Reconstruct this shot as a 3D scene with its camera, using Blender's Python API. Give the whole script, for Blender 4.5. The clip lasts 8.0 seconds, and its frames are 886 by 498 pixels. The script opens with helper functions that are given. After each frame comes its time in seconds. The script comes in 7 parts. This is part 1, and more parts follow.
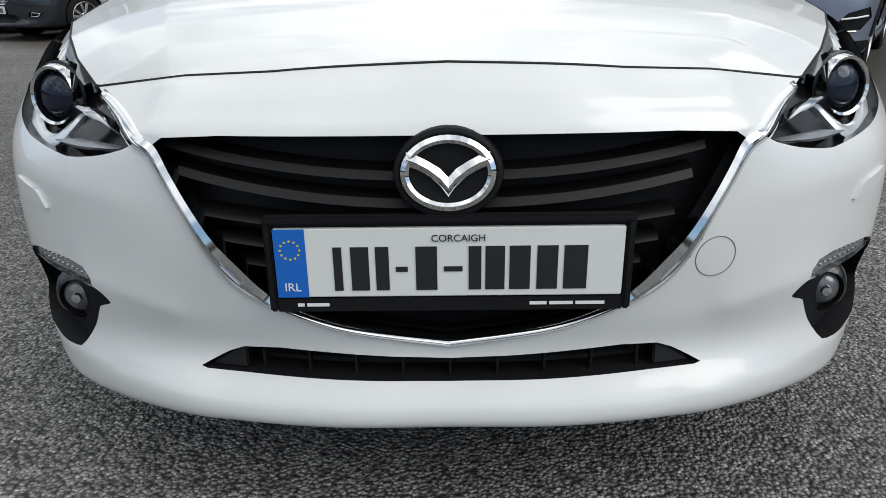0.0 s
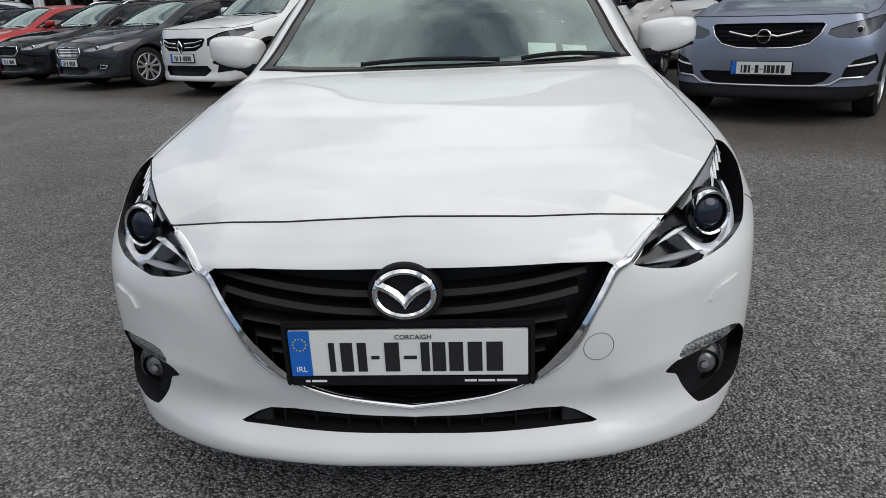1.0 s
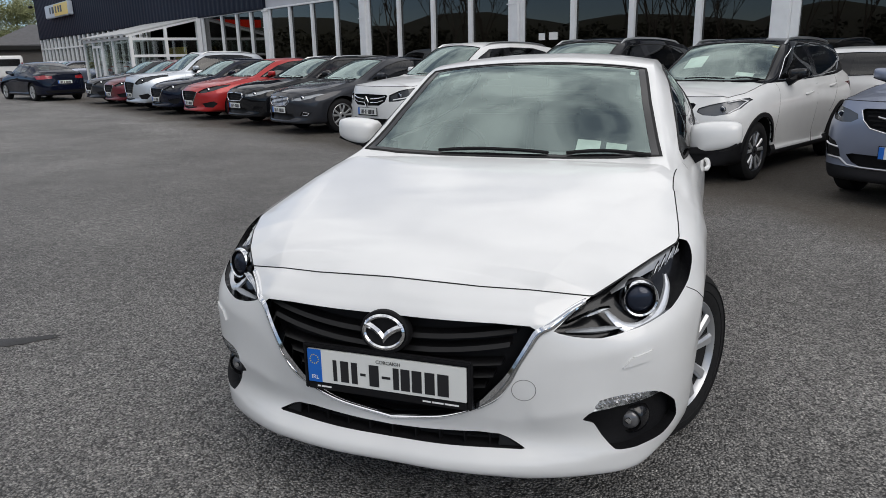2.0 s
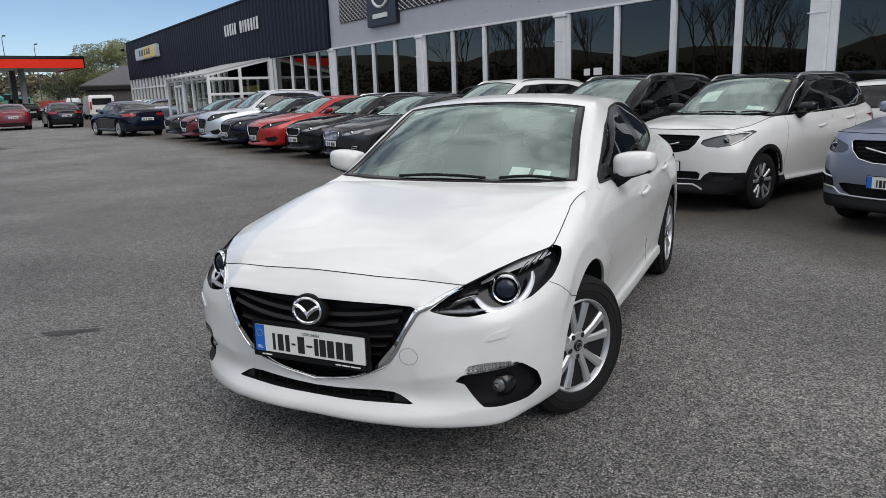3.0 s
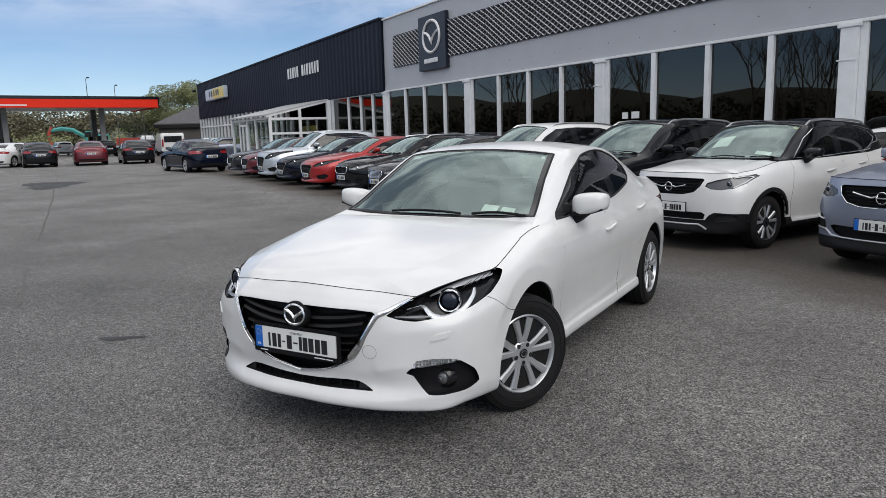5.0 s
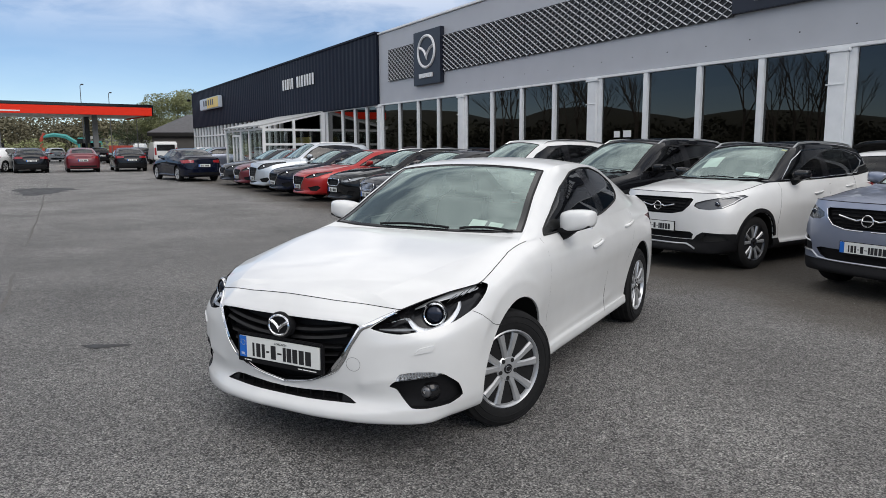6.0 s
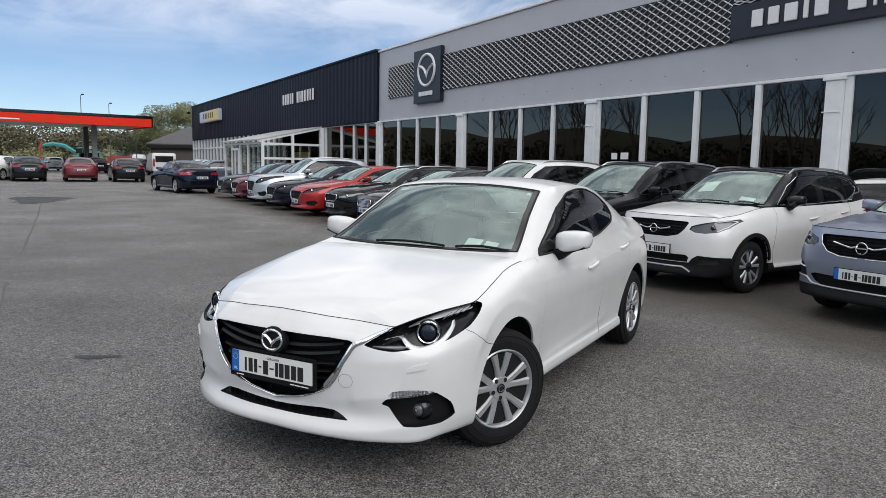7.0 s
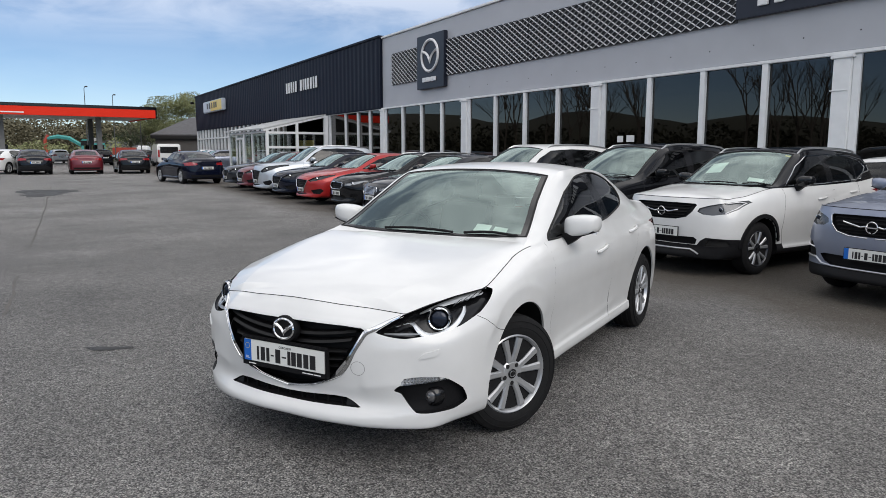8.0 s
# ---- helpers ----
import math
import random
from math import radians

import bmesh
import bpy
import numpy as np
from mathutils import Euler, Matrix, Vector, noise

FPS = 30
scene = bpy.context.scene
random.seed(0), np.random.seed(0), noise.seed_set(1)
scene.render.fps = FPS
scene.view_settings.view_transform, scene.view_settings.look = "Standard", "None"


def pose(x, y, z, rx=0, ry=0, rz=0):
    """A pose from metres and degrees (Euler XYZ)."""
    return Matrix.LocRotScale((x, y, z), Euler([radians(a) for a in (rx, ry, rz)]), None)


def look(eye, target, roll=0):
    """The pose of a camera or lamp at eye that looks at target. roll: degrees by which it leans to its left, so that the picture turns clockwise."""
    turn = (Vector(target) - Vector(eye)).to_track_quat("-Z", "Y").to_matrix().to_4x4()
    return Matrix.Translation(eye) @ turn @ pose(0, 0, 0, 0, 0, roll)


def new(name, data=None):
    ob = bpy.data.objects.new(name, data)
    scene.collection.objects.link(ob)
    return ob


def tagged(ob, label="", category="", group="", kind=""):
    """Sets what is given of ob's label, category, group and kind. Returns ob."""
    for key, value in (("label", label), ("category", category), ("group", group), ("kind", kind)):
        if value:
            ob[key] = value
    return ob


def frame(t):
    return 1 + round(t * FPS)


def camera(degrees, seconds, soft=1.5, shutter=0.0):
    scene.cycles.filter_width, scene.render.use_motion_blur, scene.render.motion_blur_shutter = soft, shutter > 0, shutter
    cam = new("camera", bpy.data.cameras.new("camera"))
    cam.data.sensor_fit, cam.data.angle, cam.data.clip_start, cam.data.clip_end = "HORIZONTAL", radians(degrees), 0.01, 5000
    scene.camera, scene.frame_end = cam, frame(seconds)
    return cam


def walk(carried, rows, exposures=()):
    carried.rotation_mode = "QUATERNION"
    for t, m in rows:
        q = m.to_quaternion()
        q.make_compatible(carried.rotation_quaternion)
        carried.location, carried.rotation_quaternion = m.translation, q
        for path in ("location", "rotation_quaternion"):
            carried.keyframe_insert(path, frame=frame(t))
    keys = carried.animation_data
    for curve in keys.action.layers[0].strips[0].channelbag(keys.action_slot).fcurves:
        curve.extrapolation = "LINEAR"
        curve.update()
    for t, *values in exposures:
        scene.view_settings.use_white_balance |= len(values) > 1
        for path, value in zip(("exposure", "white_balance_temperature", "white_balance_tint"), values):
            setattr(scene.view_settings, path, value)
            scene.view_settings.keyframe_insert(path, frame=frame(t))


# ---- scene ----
from collections import defaultdict
from mathutils.bvhtree import BVHTree
from mathutils.kdtree import KDTree
from mathutils.geometry import tessellate_polygon

cam = camera(64.1, 8.0, soft=0.6)
PATH = [
    (0, (0.001, -0.95, 0.924), (-0.018, 0.914, 0.2), -0.8),
    (0.5, (0.063, -1.074, 1.05), (-0.018, 0.796, 0.345), -1.6),
    (1, (0.2, -1.334, 1.243), (0.045, 0.545, 0.577), -2.7),
    (1.5, (0.447, -1.637, 1.378), (0.149, 0.245, 0.769), -2.8),
    (2, (0.839, -1.756, 1.446), (0.185, 0.06, 0.921), -1.2),
    (2.2, (0.995, -1.835, 1.455), (0.315, -0.022, 0.953), -1.2),
    (3.3, (1.848, -2.218, 1.485), (0.935, -0.49, 1.062), -1.6),
    (3.5, (1.979, -2.28, 1.496), (1.026, -0.576, 1.061), -1.3),
    (4, (2.212, -2.489, 1.51), (1.215, -0.791, 1.163), -0.6),
    (4.5, (2.328, -2.546, 1.521), (1.331, -0.843, 1.196), -1.2),
    (5.8, (2.371, -2.544, 1.524), (1.392, -0.826, 1.219), -1.2),
    (6, (2.383, -2.542, 1.522), (1.413, -0.816, 1.24), -0.2),
    (6.5, (2.399, -2.522, 1.523), (1.432, -0.792, 1.255), -0.2),
    (7, (2.388, -2.544, 1.526), (1.424, -0.807, 1.293), 1.1),
    (7.5, (2.368, -2.525, 1.523), (1.431, -0.777, 1.264), 0.7),
    (8, (2.37, -2.55, 1.527), (1.394, -0.825, 1.255), 0.1),
]
walk(cam, [(t, look(eye, target, roll)) for t, eye, target, roll in PATH],
     exposures=[(0, .06, 6450, 7), (0.5, -.04, 6500, 9), (1.0, -.20, 6500, 10), (2.0, -.16, 6500, 11), (3.5, -.10, 6500, 11), (4.5, -.10, 6500, 11), (6.0, .0, 6500, 11), (8.0, .0, 6500, 11)])

# ---------------------------------------------------------------- light
SUN_ELEVATION, SUN_TURN = 40.0, 116.0      # degrees above the ground; compass turn from +y, clockwise
world = bpy.data.worlds.new("sky")
scene.world = world
world.use_nodes = True
wn, wl = world.node_tree.nodes, world.node_tree.links
wn.clear()
w_out = wn.new("ShaderNodeOutputWorld")
w_bg = wn.new("ShaderNodeBackground")
w_sky = wn.new("ShaderNodeTexSky")
w_sky.sky_type = "NISHITA"
w_sky.sun_disc = False
w_sky.sun_elevation = radians(SUN_ELEVATION)
w_sky.sun_rotation = radians(SUN_TURN)
w_sky.air_density, w_sky.dust_density, w_sky.ozone_density = 0.75, 0.1, 3.5
w_co = wn.new("ShaderNodeTexCoord")
w_sep = wn.new("ShaderNodeSeparateXYZ")
wl.new(w_co.outputs["Generated"], w_sep.inputs[0])
# clouds lie on a flat layer: the direction is divided by its height
w_up = wn.new("ShaderNodeMath"); w_up.operation = "ADD"; w_up.inputs[1].default_value = 0.22
wl.new(w_sep.outputs["Z"], w_up.inputs[0])
w_div = wn.new("ShaderNodeVectorMath"); w_div.operation = "DIVIDE"
w_cmb = wn.new("ShaderNodeCombineXYZ")
for k in range(3):
    wl.new(w_up.outputs[0], w_cmb.inputs[k])
wl.new(w_co.outputs["Generated"], w_div.inputs[0])
wl.new(w_cmb.outputs[0], w_div.inputs[1])
w_noise = wn.new("ShaderNodeTexNoise")
w_noise.inputs["Scale"].default_value = 2.3
w_noise.inputs["Detail"].default_value = 9
w_noise.inputs["Roughness"].default_value = 0.56
w_noise.inputs["Distortion"].default_value = 0.5
wl.new(w_div.outputs[0], w_noise.inputs["Vector"])
w_ramp = wn.new("ShaderNodeValToRGB")
w_ramp.color_ramp.elements[0].position, w_ramp.color_ramp.elements[1].position = 0.38, 0.60
w_ramp.color_ramp.elements[0].color = (0.18, 0.18, 0.18, 1)
wl.new(w_noise.outputs["Fac"], w_ramp.inputs[0])
w_mix = wn.new("ShaderNodeMix"); w_mix.data_type = "RGBA"
w_mul = wn.new("ShaderNodeMath"); w_mul.operation = "MULTIPLY"
# the layer is broken towards the horizon and closes overhead
w_cov = wn.new("ShaderNodeMapRange")
for k, v in zip(("From Min", "From Max", "To Min", "To Max"), (0.13, 0.34, 0.03, 1.0)):
    w_cov.inputs[k].default_value = v
wl.new(w_sep.outputs["Z"], w_cov.inputs["Value"])
wl.new(w_cov.outputs[0], w_mul.inputs[1])
wl.new(w_ramp.outputs[0], w_mul.inputs[0])
wl.new(w_mul.outputs[0], w_mix.inputs["Factor"])
wl.new(w_sky.outputs[0], w_mix.inputs["A"])
# a thin bright layer, a little brighter overhead than low down
w_lum = wn.new("ShaderNodeMapRange")
for k, v in zip(("From Min", "From Max", "To Min", "To Max"), (0.0, 1.0, 14.5, 16.5)):
    w_lum.inputs[k].default_value = v
wl.new(w_sep.outputs["Z"], w_lum.inputs["Value"])
wl.new(w_lum.outputs[0], w_mix.inputs["B"])
wl.new(w_mix.outputs["Result"], w_bg.inputs["Color"])
w_bg.inputs["Strength"].default_value = 0.10
wl.new(w_bg.outputs[0], w_out.inputs["Surface"])

sun = new("sun", bpy.data.lights.new("sun", "SUN"))
sun.data.energy, sun.data.angle, sun.data.color = 1.5, radians(45), (1.0, 0.95, 0.88)
_az = radians(SUN_TURN)
sun.matrix_world = look((0, 0, 30), (-30 * math.cos(radians(SUN_ELEVATION)) * math.sin(_az), -30 * math.cos(radians(SUN_ELEVATION)) * math.cos(_az), 30 - 30 * math.sin(radians(SUN_ELEVATION))))

# ---------------------------------------------------------------- materials
def mat(name, colour, rough=0.5, metal=0.0, coat=0.0, var=0.0, scale=20.0, bump=0.0, bump_scale=200.0, spec=0.5, per_object=0.0):
    """A principled material with colour variation at two scales and fine relief."""
    m = bpy.data.materials.new(name)
    m.use_nodes = True
    nt, b = m.node_tree, m.node_tree.nodes["Principled BSDF"]
    b.inputs["Base Color"].default_value = (*colour, 1)
    b.inputs["Roughness"].default_value = rough
    b.inputs["Metallic"].default_value = metal
    b.inputs["Specular IOR Level"].default_value = spec
    b.inputs["Coat Weight"].default_value = coat
    b.inputs["Coat Roughness"].default_value = 0.03
    co = nt.nodes.new("ShaderNodeTexCoord")
    if var:
        n1, n2 = nt.nodes.new("ShaderNodeTexNoise"), nt.nodes.new("ShaderNodeTexNoise")
        n1.inputs["Scale"].default_value, n2.inputs["Scale"].default_value = scale, scale / 9
        n1.inputs["Detail"].default_value = n2.inputs["Detail"].default_value = 6
        add = nt.nodes.new("ShaderNodeMath"); add.operation = "ADD"
        rng = nt.nodes.new("ShaderNodeMapRange")
        rng.inputs["From Min"].default_value, rng.inputs["From Max"].default_value = 0.6, 1.4
        rng.inputs["To Min"].default_value, rng.inputs["To Max"].default_value = 1 - var, 1 + var
        mul = nt.nodes.new("ShaderNodeMix"); mul.data_type, mul.blend_type = "RGBA", "MULTIPLY"
        mul.inputs["Factor"].default_value = 1.0
        mul.inputs["A"].default_value = (*colour, 1)
        for n in (n1, n2):
            nt.links.new(co.outputs["Object"], n.inputs["Vector"])
        nt.links.new(n1.outputs["Fac"], add.inputs[0])
        nt.links.new(n2.outputs["Fac"], add.inputs[1])
        last = add.outputs[0]
        if per_object:
            oi = nt.nodes.new("ShaderNodeObjectInfo")
            ad2 = nt.nodes.new("ShaderNodeMath"); ad2.operation = "MULTIPLY_ADD"
            ad2.inputs[1].default_value = per_object
            nt.links.new(oi.outputs["Random"], ad2.inputs[0])
            nt.links.new(last, ad2.inputs[2])
            last = ad2.outputs[0]
        nt.links.new(last, rng.inputs["Value"])
        nt.links.new(rng.outputs[0], mul.inputs["B"])
        nt.links.new(mul.outputs["Result"], b.inputs["Base Color"])
        r2 = nt.nodes.new("ShaderNodeMapRange")
        r2.inputs["From Min"].default_value, r2.inputs["From Max"].default_value = 0.3, 0.7
        r2.inputs["To Min"].default_value, r2.inputs["To Max"].default_value = rough * (1 - var * 0.5), min(1, rough * (1 + var * 0.5))
        nt.links.new(n2.outputs["Fac"], r2.inputs["Value"])
        nt.links.new(r2.outputs[0], b.inputs["Roughness"])
    if bump:
        nb = nt.nodes.new("ShaderNodeTexNoise")
        nb.inputs["Scale"].default_value, nb.inputs["Detail"].default_value = bump_scale, 4
        bn = nt.nodes.new("ShaderNodeBump")
        bn.inputs["Strength"].default_value, bn.inputs["Distance"].default_value = bump, 0.002
        nt.links.new(co.outputs["Object"], nb.inputs["Vector"])
        nt.links.new(nb.outputs["Fac"], bn.inputs["Height"])
        nt.links.new(bn.outputs[0], b.inputs["Normal"])
    return m


def glass_mat(name, tint, gloss_ior=1.5, rough=0.0, gloss=(1, 1, 1)):
    """Thin pane: clear through, glossy by Fresnel."""
    m = bpy.data.materials.new(name)
    m.use_nodes = True
    nt = m.node_tree
    nt.nodes.clear()
    out, mix = nt.nodes.new("ShaderNodeOutputMaterial"), nt.nodes.new("ShaderNodeMixShader")
    tr, gl, lw = nt.nodes.new("ShaderNodeBsdfTransparent"), nt.nodes.new("ShaderNodeBsdfGlossy"), nt.nodes.new("ShaderNodeLayerWeight")
    tr.inputs[0].default_value = (*tint, 1)
    gl.inputs["Roughness"].default_value = rough
    gl.inputs["Color"].default_value = (*gloss, 1)
    lw.inputs["Blend"].default_value = .5
    base = ((gloss_ior - 1) / (gloss_ior + 1)) ** 2
    fifth, ramp = nt.nodes.new("ShaderNodeMath"), nt.nodes.new("ShaderNodeMath")
    fifth.operation, ramp.operation = "POWER", "MULTIPLY_ADD"
    fifth.inputs[1].default_value = 5
    ramp.inputs[1].default_value, ramp.inputs[2].default_value = 1 - base, base
    nt.links.new(lw.outputs["Facing"], fifth.inputs[0])
    nt.links.new(fifth.outputs[0], ramp.inputs[0])
    nt.links.new(ramp.outputs[0], mix.inputs[0])
    nt.links.new(tr.outputs[0], mix.inputs[1])
    nt.links.new(gl.outputs[0], mix.inputs[2])
    nt.links.new(mix.outputs[0], out.inputs["Surface"])
    return m


def paint(name, colour, metal=0.0, rough=0.35):
    dark = max(colour) < .1
    return mat(name, colour, rough, metal, coat=.8 if dark else (.7 if min(colour) > .5 else .55), var=0.05, scale=6.0, spec=0 if dark else .5)


M_WHITE = paint("white_paint", (0.68, 0.685, 0.675))
M_BLACKP = paint("black_paint", (0.006, 0.0065, 0.008))
M_NAVY = paint("navy_paint", (0.004, 0.006, 0.016))
M_RED = paint("red_paint", (0.36, 0.012, 0.012), 0.3)
M_MAROON = paint("maroon_paint", (0.13, 0.012, 0.02), 0.3)
M_SILVER = paint("silver_paint", (0.52, 0.56, 0.60), 0.55)
M_GREYP = paint("grey_paint", (0.030, 0.032, 0.038), 0.4)
M_BLUESIL = paint("blue_silver_paint", (0.25, 0.28, 0.36), 0.55)
M_PLASTIC = mat("black_plastic", (0.009, 0.009, 0.010), 0.55, var=0.2, scale=60, bump=0.15, bump_scale=900, spec=0.14)
M_GRILLE = mat("grille_plastic", (0.0045, 0.0045, 0.005), 0.45, var=0.25, scale=50, bump=0.2, bump_scale=700, spec=0.3)
M_GLOSSB = mat("gloss_black", (0.008, 0.008, 0.009), 0.12)
M_CHROME = mat("chrome", (0.72, 0.73, 0.74), 0.08, 1.0)
M_SATIN = mat("satin_metal", (0.55, 0.56, 0.57), 0.28, 1.0)
M_ALLOY = mat("alloy_rim", (0.48, 0.49, 0.50), 0.30, 0.6, var=0.08, scale=15)
M_RUBBER = mat("rubber", (0.012, 0.012, 0.0125), 0.8, spec=.2, var=0.3, scale=30, bump=0.3, bump_scale=300)
M_SEAM = mat("seam_black", (0.006, 0.006, 0.006), 0.8)
M_DISC = mat("brake_disc", (0.035, 0.034, 0.033), 0.5, 0.4, var=0.3, scale=40)
M_PLATEW = mat("plate_white", (0.72, 0.73, 0.70), 0.35, var=0.04, scale=10)
M_PLATEB = mat("plate_blue", (0.01, 0.13, 0.52), 0.35)
M_INK = mat("plate_ink", (0.015, 0.015, 0.017), 0.4)
M_YELLOW = mat("yellow", (0.75, 0.55, 0.03), 0.4)
M_LIGHTG = mat("letter_white", (0.78, 0.78, 0.78), 0.4)
M_GLASS = glass_mat("car_glass", (0.60, 0.72, 0.66), 2.8, gloss=(.82, 1, .96))
M_TINT = glass_mat("tinted_glass", (0.16, 0.17, 0.17), 1.6)
M_LENS = glass_mat("lens_glass", (.96, .97, .98), 1.05, gloss=(0, 0, 0))
M_CABIN = mat("cabin_grey", (0.035, 0.035, 0.037), 0.7, var=0.15, scale=30)
M_SEAT = mat("seat_cloth", (0.03, 0.03, 0.032), 0.85, var=0.2, scale=60, bump=0.2, bump_scale=500)
M_PAPER = mat("paper", (0.8, 0.8, 0.78), 0.7)
M_TAIL = mat("tail_red", (0.32, 0.008, 0.01), 0.15, coat=1.0)
M_REFL = mat("reflector", (0.80, 0.81, 0.82), 0.22, 0.6)
M_LAMPG = mat("lamp_grey", (0.34, 0.35, 0.36), 0.25, 0.5)
M_REFLD = mat("dim_reflector", (0.36, 0.365, 0.37), 0.25, 0.6)
M_FOG = mat("fog_glass", (0.15, 0.15, 0.155), 0.15, 0.4)
M_LAMPS = mat("lamp_steel", (0.12, 0.122, 0.126), 0.2, 0.6)
M_LAMPB = mat("lamp_black", (0.008, 0.008, 0.009), 0.16, spec=.35)
M_GAP = mat("gap_grey", (0.16, 0.16, 0.16), 0.8)
M_LAMPIN = mat("lamp_inner", (0.05, 0.052, 0.055), 0.22, 0.6)
M_PROJ = mat("projector", (0.02, 0.025, 0.04), 0.04, 0.3)


# ---------------------------------------------------------------- mesh helpers
def link_mesh(name, bm, material, parent=None, smooth=True):
    me = bpy.data.meshes.new(name)
    bm.normal_update()
    for f in bm.faces:
        f.smooth = smooth
    bm.to_mesh(me)
    bm.free()
    if material:
        me.materials.append(material)
    ob = new(name, me)
    if parent:
        ob.parent = parent
    return ob


def part(name, bm, material, parent, label="", smooth=True, sharp=35):
    """One mesh object under a thing or under a part."""
    ob = link_mesh(name, bm, material, parent, smooth)
    if smooth and sharp:
        ob.data.set_sharp_from_angle(angle=radians(sharp))
    if label:
        ob["label"] = label
    return ob


def thing(name, m, label, category, group="", kind=""):
    """An Empty at the base of a thing."""
    ob = new(name)
    ob.matrix_world = m
    return tagged(ob, label, category, group, kind)


def box(bm, x0, x1, y0, y1, z0, z1, bevel=0.0):
    """A bevelled box; its vertices."""
    vs = [bm.verts.new(p) for p in ((x0, y0, z0), (x1, y0, z0), (x1, y1, z0), (x0, y1, z0), (x0, y0, z1), (x1, y0, z1), (x1, y1, z1), (x0, y1, z1))]
    fs = [bm.faces.new([vs[k] for k in q]) for q in ((3, 2, 1, 0), (4, 5, 6, 7), (0, 1, 5, 4), (1, 2, 6, 5), (2, 3, 7, 6), (3, 0, 4, 7))]
    if bevel:
        es = list({e for f in fs for e in f.edges})
        bmesh.ops.bevel(bm, geom=es, offset=bevel, segments=2, affect="EDGES", clamp_overlap=True)
    return vs


def boxed(*a, bevel=0.0):
    bm = bmesh.new()
    box(bm, *a, bevel=bevel)
    return bm


def prism(bm, poly, axis, a, b):
    """A polygon of 2D points, drawn out along an axis from a to b."""
    def put(p, d):
        return {"x": (d, p[0], p[1]), "y": (p[0], d, p[1]), "z": (p[0], p[1], d)}[axis]
    v0, v1 = [bm.verts.new(put(p, a)) for p in poly], [bm.verts.new(put(p, b)) for p in poly]
    n = len(poly)
    bm.faces.new(v0), bm.faces.new(v1[::-1])
    for k in range(n):
        bm.faces.new((v0[k], v1[k], v1[(k + 1) % n], v0[(k + 1) % n]))
    bmesh.ops.recalc_face_normals(bm, faces=bm.faces)
    return bm


def lathe(bm, profile, n=32, axis="x", centre=(0, 0, 0)):
    """A profile of (along, radius), turned round an axis."""
    rings = []
    for a, r in profile:
        ring = []
        for k in range(n):
            c, s = math.cos(2 * math.pi * k / n) * r, math.sin(2 * math.pi * k / n) * r
            p = {"x": (a, c, s), "y": (c, a, s), "z": (c, s, a)}[axis]
            ring.append(bm.verts.new(Vector(p) + Vector(centre)))
        rings.append(ring)
    for r0, r1 in zip(rings, rings[1:]):
        for k in range(n):
            bm.faces.new((r0[k], r0[(k + 1) % n], r1[(k + 1) % n], r1[k]))
    for r in (rings[0], rings[-1]):
        bm.faces.new(r)
    bmesh.ops.recalc_face_normals(bm, faces=bm.faces)
    return bm


def tube(bm, pts, radius, n=6, closed=False, flat=None):
    """A tube along 3D points. flat: (width, height) in place of a round section, along the path's side and normal."""
    pts = [Vector(p) for p in pts]
    rings, up = [], None
    for k, p in enumerate(pts):
        if closed:
            d = pts[(k + 1) % len(pts)] - pts[k - 1]
        else:
            d = pts[min(k + 1, len(pts) - 1)] - pts[max(k - 1, 0)]
        d = d.normalized() if d.length > 1e-9 else Vector((0, 1, 0))
        if up is None:
            up = d.orthogonal().normalized()
        up = (up - d * up.dot(d)).normalized()
        side = d.cross(up)
        r = radius[k] if hasattr(radius, "__len__") else radius
        rings.append([bm.verts.new(p + (up * math.cos(2 * math.pi * q / n) + side * math.sin(2 * math.pi * q / n)) * r) for q in range(n)])
    pairs = list(zip(rings, rings[1:])) + ([(rings[-1], rings[0])] if closed else [])
    for r0, r1 in pairs:
        for q in range(n):
            bm.faces.new((r0[q], r0[(q + 1) % n], r1[(q + 1) % n], r1[q]))
    if not closed:
        bm.faces.new(rings[0]), bm.faces.new(rings[-1])
    bmesh.ops.recalc_face_normals(bm, faces=bm.faces)
    return bm


def curve_through(keys, vals, t):
    """A smooth curve through (keys, vals), limited so that it does not overshoot."""
    k, v, t = np.asarray(keys, float), np.asarray(vals, float), np.asarray(t, float)
    h = np.diff(k)
    d = np.diff(v, axis=0) / (h[:, None] if v.ndim > 1 else h)
    m = np.zeros_like(v)
    m[0], m[-1] = d[0], d[-1]
    w = (h[1:] / (h[1:] + h[:-1]))
    w = w[:, None] if v.ndim > 1 else w
    m[1:-1] = w * d[:-1] + (1 - w) * d[1:]
    n = np.clip(np.searchsorted(k, t, side="right") - 1, 0, len(k) - 2)
    s = np.clip((t - k[n]) / h[n], 0, 1)
    hh = h[n]
    if v.ndim > 1:
        s, hh = s[..., None], hh[..., None]
    return v[n] * (1 + 2 * s) * (1 - s) ** 2 + m[n] * hh * s * (1 - s) ** 2 + v[n + 1] * s * s * (3 - 2 * s) + m[n + 1] * hh * s * s * (s - 1)


def grid_mesh(bm, pts, flip=False):
    """Faces over a grid of points; returns the vertices."""
    vs = [[bm.verts.new(p) for p in row] for row in pts]
    for r0, r1 in zip(vs, vs[1:]):
        for k in range(len(r0) - 1):
            q = (r0[k], r0[k + 1], r1[k + 1], r1[k])
            bm.faces.new(q[::-1] if flip else q)
    return vs


